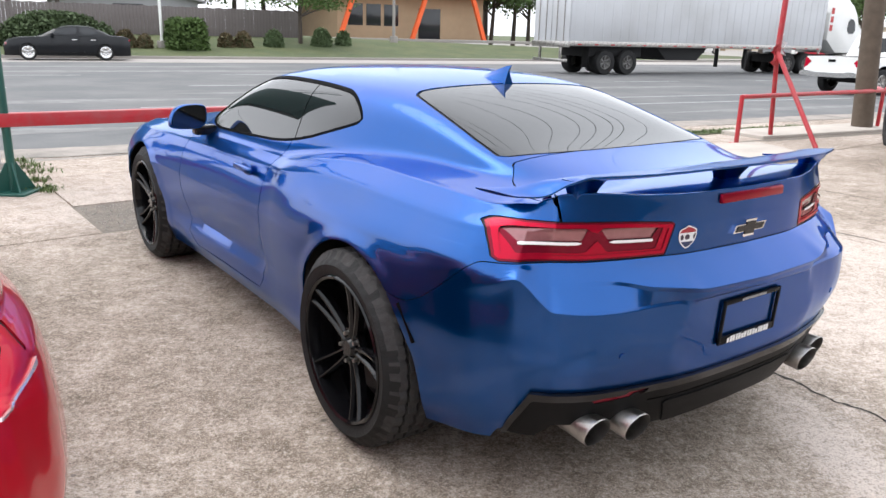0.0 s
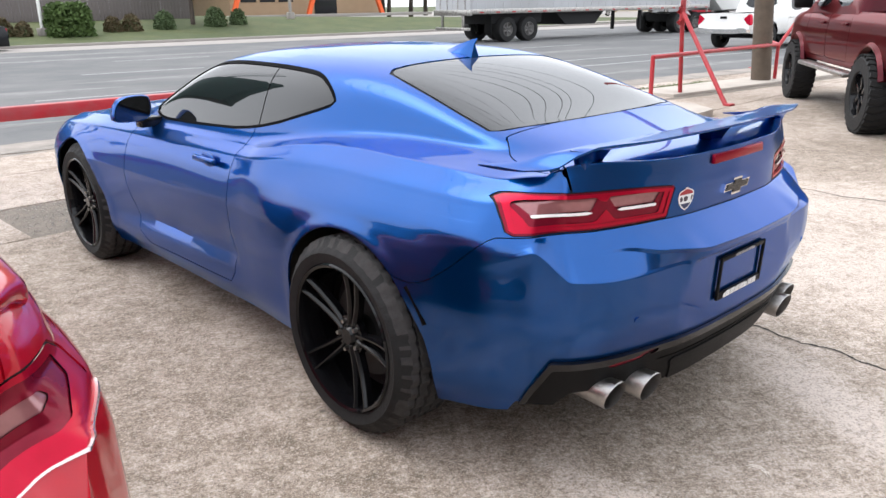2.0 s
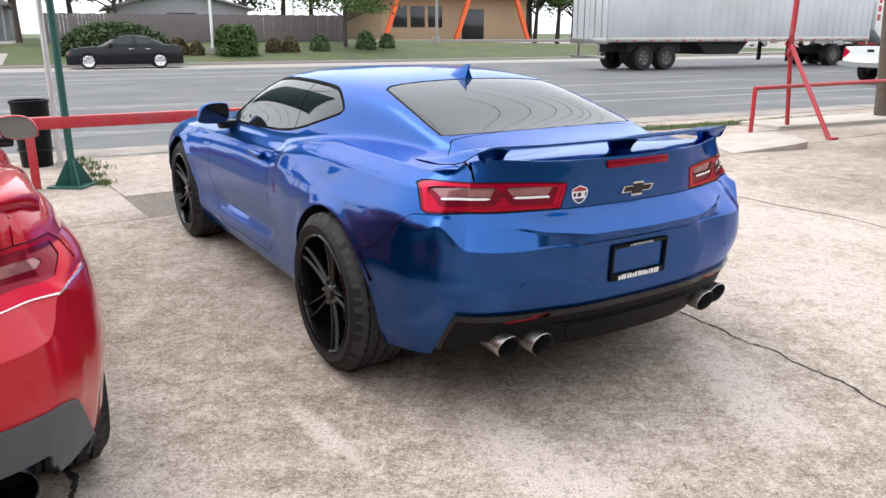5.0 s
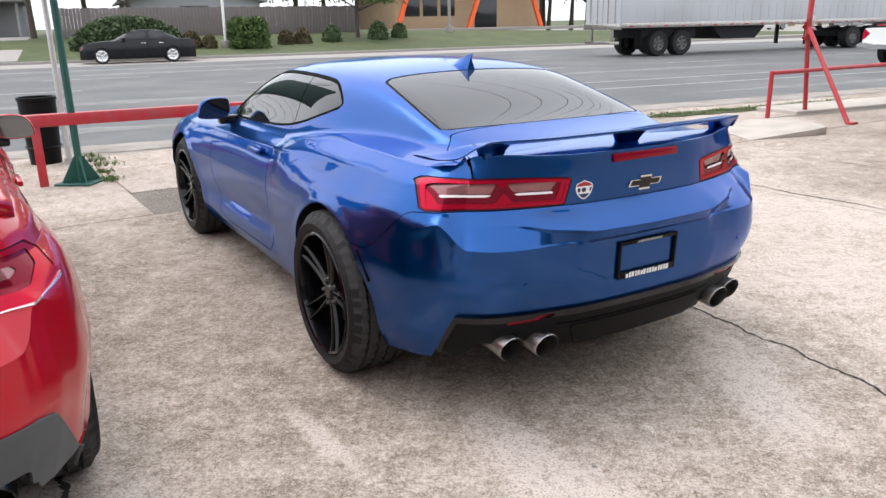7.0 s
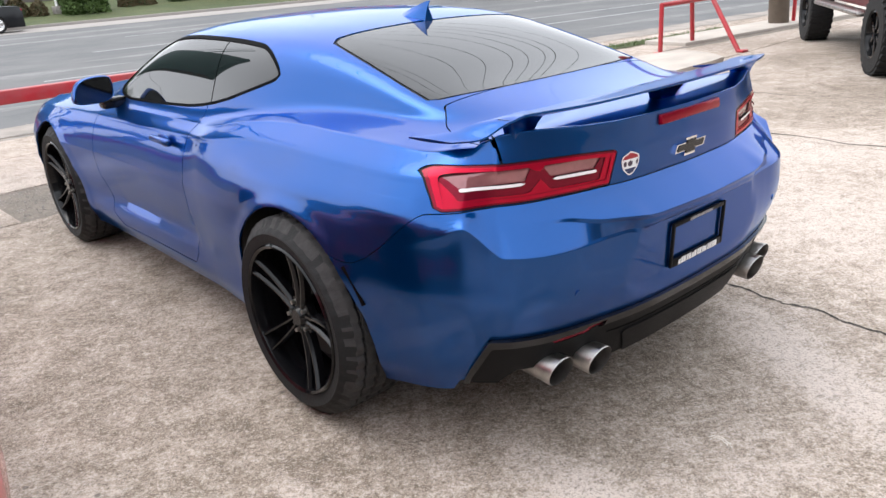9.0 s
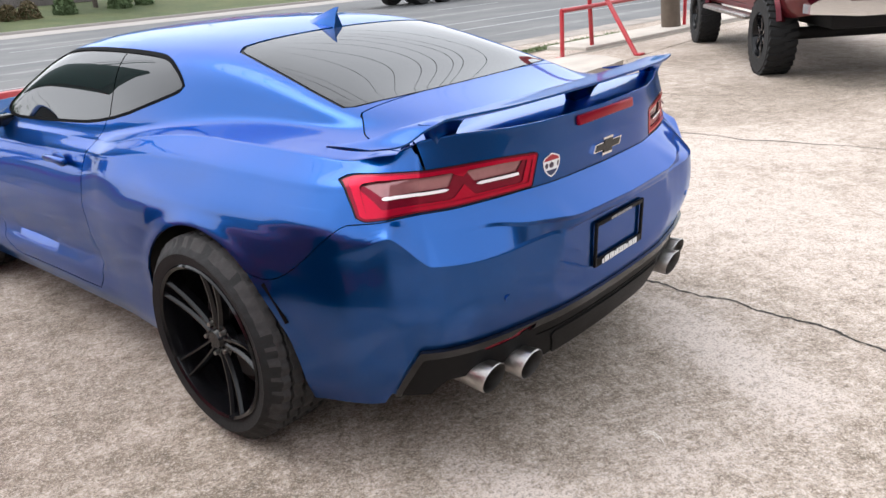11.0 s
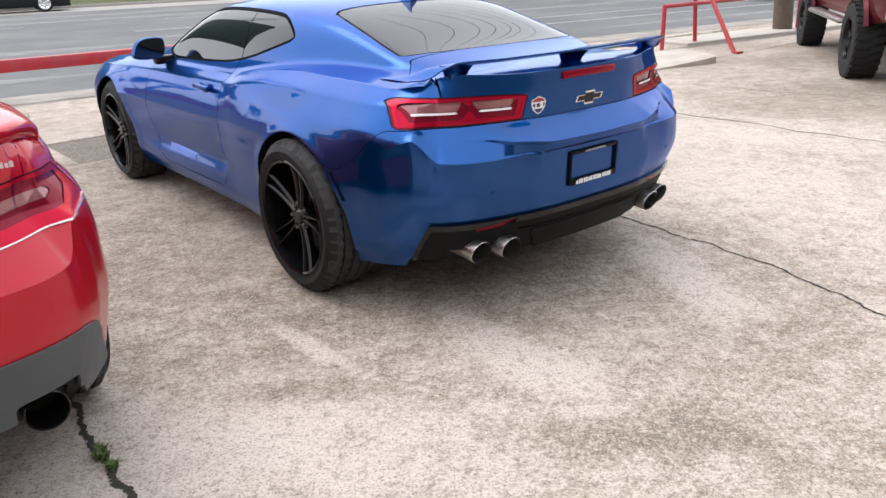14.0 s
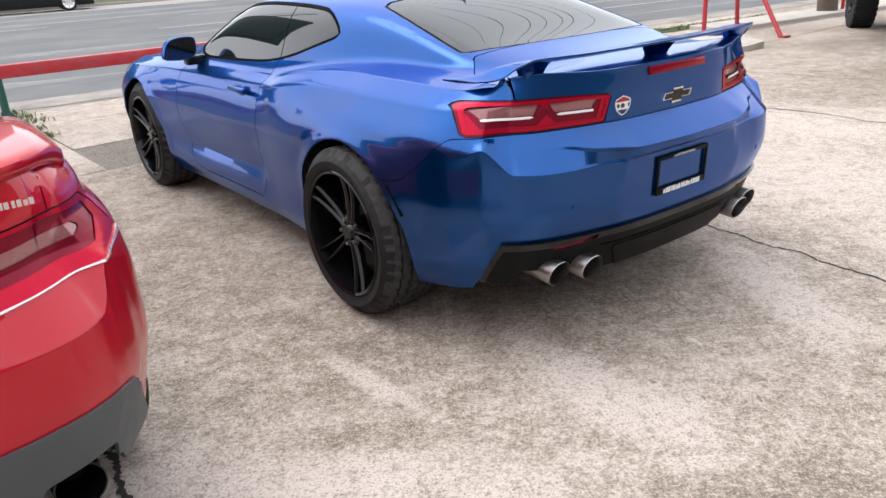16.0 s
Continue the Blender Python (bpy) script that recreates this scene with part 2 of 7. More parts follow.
house_grey = mat("house_grey", (0.30, 0.30, 0.31), 0.8, 0, 0.1, 2)

# ---- mesh tools ----
def link_mesh(name, verts, faces, material, parent=None, label="", smooth=40):
    me = bpy.data.meshes.new(name)
    me.from_pydata([tuple(v) for v in verts], [], faces)
    me.materials.append(material)
    me.validate()
    if smooth:
        me.polygons.foreach_set("use_smooth", [True] * len(me.polygons))
        me.set_sharp_from_angle(angle=radians(smooth))
    ob = new(name, me)
    if parent:
        ob.parent = parent
    if label:
        ob["label"] = label
    return ob


def part(name, bm, material, parent=None, label="", smooth=40):
    """Links a bmesh as one mesh object under its thing."""
    me = bpy.data.meshes.new(name)
    bmesh.ops.recalc_face_normals(bm, faces=bm.faces)
    bm.to_mesh(me)
    bm.free()
    me.materials.append(material)
    if smooth:
        me.polygons.foreach_set("use_smooth", [True] * len(me.polygons))
        me.set_sharp_from_angle(angle=radians(smooth))
    ob = new(name, me)
    if parent:
        ob.parent = parent
    if label:
        ob["label"] = label
    return ob


def thing(name, m, label, category, group="", kind=""):
    e = new(name)
    e.empty_display_size = 0.2
    e.matrix_world = m
    return tagged(e, label, category, group, kind)


def box(bm, lo, hi, bevel=0.0, m=None):
    """A box from corner to corner, with rounded edges, added to bm."""
    lo, hi = Vector(lo), Vector(hi)
    r = bmesh.ops.create_cube(bm, size=1.0)
    vs = r["verts"]
    for v in vs:
        v.co = Vector(((lo[i] + hi[i]) / 2 + v.co[i] * (hi[i] - lo[i])) for i in range(3))
    if bevel:
        es = list({e for v in vs for e in v.link_edges})
        r = bmesh.ops.bevel(bm, geom=es, offset=bevel, segments=2, affect="EDGES", profile=0.5)
        vs = list({v for f in r["faces"] for v in f.verts} | {v for v in vs if v.is_valid})
    if m is not None:
        bmesh.ops.transform(bm, matrix=m, verts=vs)
    return bm


def tube(bm, a, b, r0, r1=None, seg=14, cap=True):
    """A round bar from a to b."""
    a, b = Vector(a), Vector(b)
    d = b - a
    m = Matrix.Translation((a + b) / 2) @ d.to_track_quat("Z", "Y").to_matrix().to_4x4()
    bmesh.ops.create_cone(bm, cap_ends=cap, segments=seg, radius1=r0, radius2=r0 if r1 is None else r1, depth=d.length, matrix=m)
    return bm


def lathe(bm, profile, seg=48, axis="X", close=False):
    """Turns (radius, along) pairs round an axis."""
    rings = []
    for r, h in profile:
        ring = []
        for k in range(seg):
            a = 2 * math.pi * k / seg
            c, s = r * math.cos(a), r * math.sin(a)
            ring.append(bm.verts.new((h, c, s) if axis == "X" else (c, s, h)))
        rings.append(ring)
    pairs = list(zip(rings, rings[1:])) + ([(rings[-1], rings[0])] if close else [])
    for p, q in pairs:
        for k in range(seg):
            bm.faces.new((p[k], p[(k + 1) % seg], q[(k + 1) % seg], q[k]))
    return bm


def prism(bm, pts, lo, hi, axis="Y", bevel=0.0):
    """A closed outline pulled along an axis from lo to hi. pts are the two other coordinates."""
    def at(p, h):
        return {"X": (h, p[0], p[1]), "Y": (p[0], h, p[1]), "Z": (p[0], p[1], h)}[axis]
    a = [bm.verts.new(at(p, lo)) for p in pts]
    b = [bm.verts.new(at(p, hi)) for p in pts]
    n = len(pts)
    fs = [bm.faces.new(a), bm.faces.new(b[::-1])]
    for k in range(n):
        fs.append(bm.faces.new((a[k], b[k], b[(k + 1) % n], a[(k + 1) % n])))
    if bevel:
        es = list({e for f in fs for e in f.edges})
        bmesh.ops.bevel(bm, geom=es, offset=bevel, segments=2, affect="EDGES", profile=0.5)
    return bm


def chaikin(pts, times=2, closed=True):
    for _ in range(times):
        out = []
        n = len(pts)
        for k in range(n if closed else n - 1):
            p, q = pts[k], pts[(k + 1) % n]
            out += [tuple(0.75 * a + 0.25 * b for a, b in zip(p, q)), tuple(0.25 * a + 0.75 * b for a, b in zip(p, q))]
        pts = out if closed else [pts[0]] + out + [pts[-1]]
    return pts


def spline(keys, t):
    """Smooth curve through (t, value) keys, with no overshoot."""
    k = np.array(keys, float)
    x, y = k[:, 0], k[:, 1]
    h = np.diff(x)
    d = np.diff(y) / h
    m = np.zeros(len(x))
    m[0], m[-1] = d[0], d[-1]
    for i in range(1, len(x) - 1):
        m[i] = 0 if d[i - 1] * d[i] <= 0 else 2 * d[i - 1] * d[i] / (d[i - 1] + d[i])
    t = np.clip(np.asarray(t, float), x[0], x[-1])
    i = np.clip(np.searchsorted(x, t, side="right") - 1, 0, len(h) - 1)
    u = (t - x[i]) / h[i]
    return ((1 + 2 * u) * (1 - u) ** 2 * y[i] + u * (1 - u) ** 2 * h[i] * m[i]
            + u * u * (3 - 2 * u) * y[i + 1] + u * u * (u - 1) * h[i] * m[i + 1])


def soft_curve(points, count, param=None):
    """A smooth curve through rows of points, resampled; param: the knots."""
    p = np.asarray(points, float)
    if param is None:
        param = np.concatenate([[0], np.cumsum(np.maximum(1e-6, np.linalg.norm(np.diff(p, axis=0), axis=1) ** 0.5))])
    t = np.concatenate([np.linspace(a, b, count, endpoint=False) for a, b in zip(param[:-1], param[1:])] + [[param[-1]]])
    m = np.zeros_like(p)
    for i in range(len(p)):
        if 0 < i < len(p) - 1:
            h0, h1 = param[i] - param[i - 1], param[i + 1] - param[i]
            d0, d1 = (p[i] - p[i - 1]) / h0, (p[i + 1] - p[i]) / h1
            m[i] = (d0 * h1 + d1 * h0) / (h0 + h1)
    m[0] = (p[1] - p[0]) / (param[1] - param[0])
    m[-1] = (p[-1] - p[-2]) / (param[-1] - param[-2])
    i = np.clip(np.searchsorted(param, t, side="right") - 1, 0, len(p) - 2)
    h = (param[i + 1] - param[i])[:, None]
    u = ((t - param[i])[:, None]) / h
    return ((1 + 2 * u) * (1 - u) ** 2 * p[i] + u * (1 - u) ** 2 * h * m[i]
            + u * u * (3 - 2 * u) * p[i + 1] + u * u * (u - 1) * h * m[i + 1])


def poly_sdf(px, py, pts):
    """Signed distance to a closed outline, negative inside."""
    pts = np.asarray(pts, float)
    d = np.full(px.shape, 1e9)
    inside = np.zeros(px.shape, bool)
    for (ax, ay), (bx, by) in zip(pts, np.roll(pts, -1, axis=0)):
        ex, ey = bx - ax, by - ay
        wx, wy = px - ax, py - ay
        k = np.clip((wx * ex + wy * ey) / (ex * ex + ey * ey + 1e-12), 0, 1)
        d = np.minimum(d, np.hypot(wx - k * ex, wy - k * ey))
        c = (ay > py) != (by > py)
        inside ^= c & (px < (bx - ax) * (py - ay) / (by - ay + 1e-12) + ax)
    return np.where(inside, -d, d)


def cut(sheet, f):
    """Splits a sheet (points with normals, faces) along f = 0 into its inside (f < 0) and outside."""
    v, faces = sheet
    if len(faces) == 0:
        return sheet, sheet
    d = f(v)
    d = np.where(np.abs(d) < 2e-5, 2e-5, d)
    extra, made, ins, outs = [], {}, [], []
    neg = d < 0
    n0 = len(v)
    for fc in faces:
        s = [neg[i] for i in fc]
        if all(s):
            ins.append(fc)
        elif not any(s):
            outs.append(fc)
        else:
            a, b = [], []
            n = len(fc)
            for k in range(n):
                i, j = fc[k], fc[(k + 1) % n]
                (a if s[k] else b).append(i)
                if s[k] != s[(k + 1) % n]:
                    key = (i, j) if i < j else (j, i)
                    if key not in made:
                        t = d[i] / (d[i] - d[j])
                        made[key] = n0 + len(extra)
                        extra.append(v[i] * (1 - t) + v[j] * t)
                    a.append(made[key])
                    b.append(made[key])
            ins.append(a)
            outs.append(b)
    allv = np.vstack([v, np.array(extra)]) if extra else v
    return compact(allv, ins), compact(allv, outs)


def compact(v, faces):
    used = sorted({i for f in faces for i in f})
    if not used:
        return np.zeros((0, 6)), []
    idx = {o: k for k, o in enumerate(used)}
    return v[used], [[idx[i] for i in f] for f in faces]


def join_sheets(*sheets):
    vs, fs, n = [], [], 0
    for v, f in sheets:
        vs.append(v)
        fs += [[i + n for i in fc] for fc in f]
        n += len(v)
    return np.vstack(vs), fs


def shell(name, sheet, material, parent, label="", push=0.0, thick=0.0, smooth=40):
    """Links a sheet as a panel, pushed along its normals, with a turned-in rim of the given thickness."""
    v, f = sheet
    if not f:
        return None
    p = v[:, :3] + v[:, 3:6] * push
    f = list(f)
    if thick:
        edges = {}
        for fc in f:
            for a, b in zip(fc, fc[1:] + fc[:1]):
                if (b, a) in edges:
                    del edges[(b, a)]
                else:
                    edges[(a, b)] = 1
        rim = sorted({i for e in edges for i in e})
        idx = {o: len(p) + k for k, o in enumerate(rim)}
        p = np.vstack([p, p[rim] - v[rim, 3:6] * thick])
        f += [[b, a, idx[a], idx[b]] for a, b in edges]
    return link_mesh(name, p, f, material, parent, label, smooth)

# ---- the two coupes: one body form, in metres from the ground under the middle of the rear axle; y ahead, x to the car's right ----
WHEELBASE, AXLE_Z, AXLE_Y = 2.812, 0.371, -0.022

# plan line of the widest level, from the tail's middle round the side to the nose; last: its place along the sections
PLAN = [(0, -1.050, 0), (0.20, -1.045, 1), (0.29, -1.038, 1.3), (0.352, -1.030, 1.5), (0.41, -1.016, 1.75), (0.47, -1.002, 2), (0.56, -0.977, 2.5), (0.66, -0.942, 3), (0.735, -0.898, 3.5), (0.762, -0.873, 3.7), (0.782, -0.852, 3.85), (0.80, -0.830, 4),
        (0.815, -0.808, 4.12), (0.829, -0.785, 4.25), (0.852, -0.735, 4.5), (0.896, -0.630, 5), (0.934, -0.43, 6), (0.945, -0.25, 6.6), (0.953, -0.08, 7.2), (0.954, 0.1, 8), (0.951, 0.28, 8.5), (0.944, 0.45, 9),
        (0.934, 0.60, 9.3), (0.925, 0.7, 9.5), (0.915, 0.8, 9.75), (0.909, 0.9, 10), (0.907, 1.2, 10.5), (0.905, 1.45, 11), (0.906, 1.65, 11.3), (0.909, 1.85, 11.6), (0.913, 2.05, 11.9), (0.92, 2.3, 12.4),
        (0.935, 2.6, 13), (0.935, 2.95, 14), (0.90, 3.3, 15), (0.78, 3.55, 16), (0.5, 3.69, 17), (0, 3.74, 18)]
# sections, sill to shoulder: inset from the plan line and height; levels 4 and 5 bound the bumper's ledge, 6 and 7 the brow over the plate
SECTIONS = {
    0: ((0.13, 0.085, 0.055, 0.030, 0.014, 0.010, 0.006, 0.000, 0.104, 0.098, 0.098), (0.27, 0.36, 0.467, 0.60, 0.700, 0.735, 0.762, 0.778, 0.862, 0.96, 1.055)),
    1.3: ((0.13, 0.085, 0.055, 0.028, 0.016, 0.014, 0.010, 0.002, 0.108, 0.104, 0.106), (0.27, 0.36, 0.467, 0.60, 0.705, 0.737, 0.766, 0.782, 0.862, 0.96, 1.054)),
    1.5: ((0.13, 0.085, 0.055, 0.026, 0.034, 0.038, 0.020, 0.006, 0.112, 0.108, 0.112), (0.27, 0.36, 0.467, 0.60, 0.730, 0.741, 0.772, 0.790, 0.862, 0.96, 1.053)),
    2: ((0.13, 0.085, 0.052, 0.018, 0.022, 0.027, 0.034, 0.030, 0.112, 0.114, 0.122), (0.27, 0.36, 0.467, 0.60, 0.735, 0.745, 0.786, 0.800, 0.862, 0.96, 1.055)),
    2.5: ((0.13, 0.086, 0.050, 0.008, 0.007, 0.013, 0.058, 0.062, 0.113, 0.119, 0.134), (0.27, 0.36, 0.467, 0.60, 0.736, 0.746, 0.803, 0.814, 0.862, 0.96, 1.060)),
    3: ((0.13, 0.087, 0.050, 0.004, 0.004, 0.011, 0.062, 0.073, 0.117, 0.122, 0.143), (0.27, 0.36, 0.467, 0.60, 0.738, 0.748, 0.805, 0.818, 0.862, 0.961, 1.064)),
    3.5: ((0.127, 0.087, 0.050, 0.004, 0.010, 0.018, 0.066, 0.080, 0.122, 0.125, 0.152), (0.27, 0.36, 0.467, 0.60, 0.742, 0.752, 0.806, 0.820, 0.862, 0.962, 1.058)),
    3.7: ((0.125, 0.086, 0.049, 0.006, 0.015, 0.023, 0.064, 0.077, 0.119, 0.126, 0.156), (0.268, 0.358, 0.466, 0.605, 0.746, 0.755, 0.806, 0.820, 0.862, 0.962, 1.050)),
    3.85: ((0.123, 0.085, 0.048, 0.008, 0.018, 0.026, 0.060, 0.074, 0.112, 0.126, 0.159), (0.267, 0.357, 0.466, 0.608, 0.772, 0.781, 0.813, 0.826, 0.862, 0.962, 1.044)),
    4: ((0.122, 0.084, 0.048, 0.010, 0.026, 0.036, 0.062, 0.076, 0.103, 0.125, 0.162), (0.266, 0.357, 0.466, 0.61, 0.806, 0.814, 0.833, 0.843, 0.862, 0.961, 1.038)),
    4.12: ((0.120, 0.082, 0.047, 0.010, 0.029, 0.038, 0.058, 0.070, 0.090, 0.122, 0.164), (0.265, 0.356, 0.465, 0.611, 0.828, 0.834, 0.846, 0.853, 0.862, 0.961, 1.027)),
    4.25: ((0.119, 0.080, 0.046, 0.010, 0.028, 0.036, 0.050, 0.060, 0.076, 0.118, 0.166), (0.263, 0.354, 0.465, 0.612, 0.828, 0.835, 0.845, 0.852, 0.863, 0.961, 1.025)),
    4.5: ((0.115, 0.075, 0.043, 0.009, 0.022, 0.027, 0.034, 0.042, 0.056, 0.108, 0.170), (0.26, 0.35, 0.463, 0.615, 0.805, 0.820, 0.834, 0.846, 0.866, 0.960, 1.020)),
    5: ((0.10, 0.065, 0.036, 0.006, 0.010, 0.014, 0.020, 0.027, 0.041, 0.104, 0.175), (0.25, 0.34, 0.46, 0.61, 0.762, 0.786, 0.810, 0.832, 0.866, 0.956, 1.008)),
    6: ((0.09, 0.050, 0.028, 0.004, 0.005, 0.008, 0.014, 0.021, 0.041, 0.106, 0.180), (0.235, 0.33, 0.46, 0.605, 0.705, 0.735, 0.770, 0.802, 0.862, 0.955, 1.012)),
    8: ((0.08, 0.040, 0.020, 0.002, 0.004, 0.007, 0.012, 0.019, 0.042, 0.118, 0.200), (0.22, 0.32, 0.46, 0.60, 0.695, 0.730, 0.768, 0.802, 0.862, 0.960, 1.016)),
    9: ((0.078, 0.036, 0.024, 0.005, 0.005, 0.008, 0.015, 0.023, 0.042, 0.084, 0.142), (0.21, 0.31, 0.45, 0.59, 0.690, 0.722, 0.762, 0.796, 0.855, 0.945, 0.998)),
    9.5: ((0.077, 0.034, 0.028, 0.008, 0.004, 0.006, 0.011, 0.016, 0.027, 0.056, 0.100), (0.206, 0.30, 0.44, 0.58, 0.690, 0.718, 0.755, 0.788, 0.845, 0.918, 0.958)),
    10: ((0.076, 0.032, 0.031, 0.010, 0.002, 0.003, 0.009, 0.015, 0.028, 0.060, 0.112), (0.202, 0.295, 0.43, 0.57, 0.690, 0.712, 0.748, 0.782, 0.836, 0.905, 0.944)),
    11: ((0.075, 0.030, 0.035, 0.012, 0.0, 0.002, 0.008, 0.015, 0.027, 0.052, 0.105), (0.20, 0.29, 0.42, 0.56, 0.690, 0.705, 0.750, 0.790, 0.838, 0.892, 0.940)),
    14: ((0.10, 0.040, 0.010, 0.000, 0.0, 0.004, 0.014, 0.030, 0.055, 0.095, 0.200), (0.20, 0.32, 0.46, 0.58, 0.680, 0.692, 0.730, 0.770, 0.810, 0.855, 0.900)),
    18: ((0.15, 0.050, 0.000, 0.000, 0.02, 0.025, 0.035, 0.050, 0.070, 0.100, 0.200), (0.20, 0.30, 0.42, 0.52, 0.600, 0.605, 0.630, 0.660, 0.685, 0.712, 0.760)),
}
CREASES = (4, 5, 6, 7, 8, 10)
# how near to a crease the facets stay flat: sharp on the tail, soft along the sides
HOLD = [(0, 0.04), (4.0, 0.04), (4.3, 0.06), (4.7, 0.33), (18, 0.33)]
HOLD_TOP = [(0, 0.10), (4, 0.12), (5, 0.10), (9.6, 0.08), (10.3, 0.25), (18, 0.3)]
# the fold where the cabin rises from the shoulder, the cabin's upper edge, and the middle line of roof and decks
BELT_X = [(-0.45, 0.590), (-0.33, 0.595), (-0.08, 0.612), (0.2, 0.655), (0.4, 0.708), (0.65, 0.742), (0.9, 0.752), (1.5, 0.757), (2.0, 0.755), (2.3, 0.70), (3.4, 0.55)]
BELT_Z = [(-0.45, 1.044), (-0.33, 1.050), (-0.08, 1.056), (0.2, 1.053), (0.4, 1.036), (0.65, 1.002), (0.9, 0.982), (1.5, 0.970), (2.0, 0.962), (2.3, 0.95), (2.9, 0.925), (3.5, 0.84)]
RAIL_X = [(-0.45, 0.560), (-0.36, 0.562), (0, 0.565), (0.3, 0.572), (0.5, 0.590), (0.9, 0.603), (1.45, 0.600), (1.75, 0.655), (2.05, 0.725), (2.3, 0.60), (3.4, 0.40)]
RAIL_Z = [(-0.45, 1.072), (-0.36, 1.096), (0, 1.200), (0.3, 1.268), (0.6, 1.290), (1.0, 1.297), (1.4, 1.288), (1.6, 1.245), (1.8, 1.14), (2.0, 1.01), (2.1, 0.972), (2.3, 0.96), (2.9, 0.94), (3.5, 0.85)]
ROOF_Z = [(-1.0, 1.058), (-0.6, 1.078), (-0.42, 1.100), (-0.2, 1.165), (0, 1.228), (0.28, 1.302), (0.6, 1.338), (1.0, 1.350), (1.4, 1.332),
          (1.6, 1.28), (1.9, 1.155), (2.2, 1.015), (2.4, 0.972), (2.9, 0.955), (3.3, 0.91), (3.74, 0.77)]


def blur(p, sigma, axis):
    """Evens out a grid of points along one way; the ends stay."""
    k = np.exp(-0.5 * (np.arange(-3 * sigma, 3 * sigma + 1) / sigma) ** 2)
    k /= k.sum()
    q = np.moveaxis(p, axis, 0)
    m = 3 * sigma
    pad = np.concatenate([2 * q[:1] - q[m:0:-1], q, 2 * q[-1:] - q[-2:-m - 2:-1]])
    out = sum(w * pad[i:i + len(q)] for i, w in enumerate(k))
    return np.moveaxis(out, 0, axis)


def coupe_sheet(fine_s=6, fine_v=4):
    """The closed outer skin of the car as one fine grid of points."""
    keys = sorted(SECTIONS)
    n = len(PLAN)
    plan = np.array(PLAN, float)[:, :2]
    rows = []
    for s in range(n):
        q = PLAN[s][2]
        if s in (0, n - 1):
            inward = np.array([0, 1.0 if s == 0 else -1.0])
        else:
            d = plan[s + 1] - plan[s - 1]
            inward = np.array([-d[1], d[0]]) / np.linalg.norm(d)
            if 7 <= q <= 14:
                inward = np.array([-1.0, 0.0])
        pts = []
        for k in range(11):
            ins = float(spline([(a, SECTIONS[a][0][k]) for a in keys], q))
            z = float(spline([(a, SECTIONS[a][1][k]) for a in keys], q))
            p = plan[s] + inward * ins
            pts.append(np.array((p[0], p[1], z)))
        # hold the facets flat right up to each crease
        row = []
        for k, p in enumerate(pts):
            near = float(spline(HOLD if k < 10 else HOLD_TOP, q))
            if k in CREASES:
                row.append(pts[k - 1] * near + p * (1 - near))
            row.append(pts[k - 1] * near * 0.25 + p * (1 - near * 0.5) + pts[k + 1] * near * 0.25 if k in CREASES and k < 10 else p)
            if k in CREASES and k < 10:
                row.append(pts[k + 1] * near + p * (1 - near))
            if k == 8:      # finer where the lamps are cut
                row += [p * (1 - w) + pts[9] * w for w in ((0.36, 0.5, 0.64, 0.78) if near > 0.2 else (0.2, 0.4, 0.6, 0.8))]
        row = [tuple(p) for p in row]
        e = row[-1]
        if q <= 5:        # boot deck
            my = float(spline([(0, -0.925), (2, -0.88), (4, -0.73), (5, -0.62)], q))
            mz = float(spline(ROOF_Z, my))
            for a in (0.05, 0.14, 0.24, 0.36, 0.52, 0.75, 1.0):
                row.append((e[0] * (1 - a), e[1] + (my - e[1]) * min(1, a * 1.4), e[2] + (mz - e[2]) * (1 - (1 - a) ** 2)))
        elif q <= 15:
            y = e[1] if q > 6 else -0.42
            mz, bz, rz = (float(spline(c, y)) for c in (ROOF_Z, BELT_Z, RAIL_Z))
            bx, rx = (float(spline(c, y)) for c in (BELT_X, RAIL_X))
            shelf = [(e[0] + (bx - e[0]) * k, y, e[2] + (bz - e[2]) * k) for k in (0.14, 0.82)]
            wall = (bx * 0.5 + rx * 0.5 + 0.010, y, bz * 0.5 + rz * 0.5)
            row += shelf + [(bx + (rx - bx) * 0.04, y, bz + (rz - bz) * 0.05), wall, (rx, y, rz), (rx * 0.58, y, mz - 0.30 * (mz - rz)), (0, y, mz)]
        else:
            my = float(spline([(15, 3.3), (16, 3.42), (17, 3.5), (18, 3.54)], q))
            mz = float(spline(ROOF_Z, my))
            for a in (0.05, 0.14, 0.24, 0.36, 0.52, 0.75, 1.0):
                row.append((e[0] * (1 - a), e[1] + (my - e[1]) * a, e[2] + (mz - e[2]) * (1 - (1 - a) ** 2)))
        rows.append(row)
    cage = np.array(rows)                                   # stations x levels x 3
    # along the car first, then up each section
    step = np.concatenate([[0], np.cumsum(np.linalg.norm(np.diff(plan, axis=0), axis=1) ** 0.5)])
    along = np.stack([soft_curve(cage[:, k], fine_s, step) for k in range(cage.shape[1])], axis=1)
    skin = np.stack([soft_curve(along[s], fine_v) for s in range(along.shape[0])], axis=0)
    top = (len(rows[0]) - 6) * fine_v
    both = np.concatenate([skin, skin[:, -2::-1] * np.array([-1, 1, 1])], axis=1)
    soft = blur(blur(both, 2, 1), 4, 0)[:, :skin.shape[1]]
    w = np.clip((np.arange(skin.shape[1]) - (top - 6)) / 6.0, 0, 1)[None, :, None]
    skin = skin * (1 - w) + soft * w
    skin[0, :, 0] = skin[-1, :, 0] = 0
    skin[:, -1, 0] = 0
    return skin


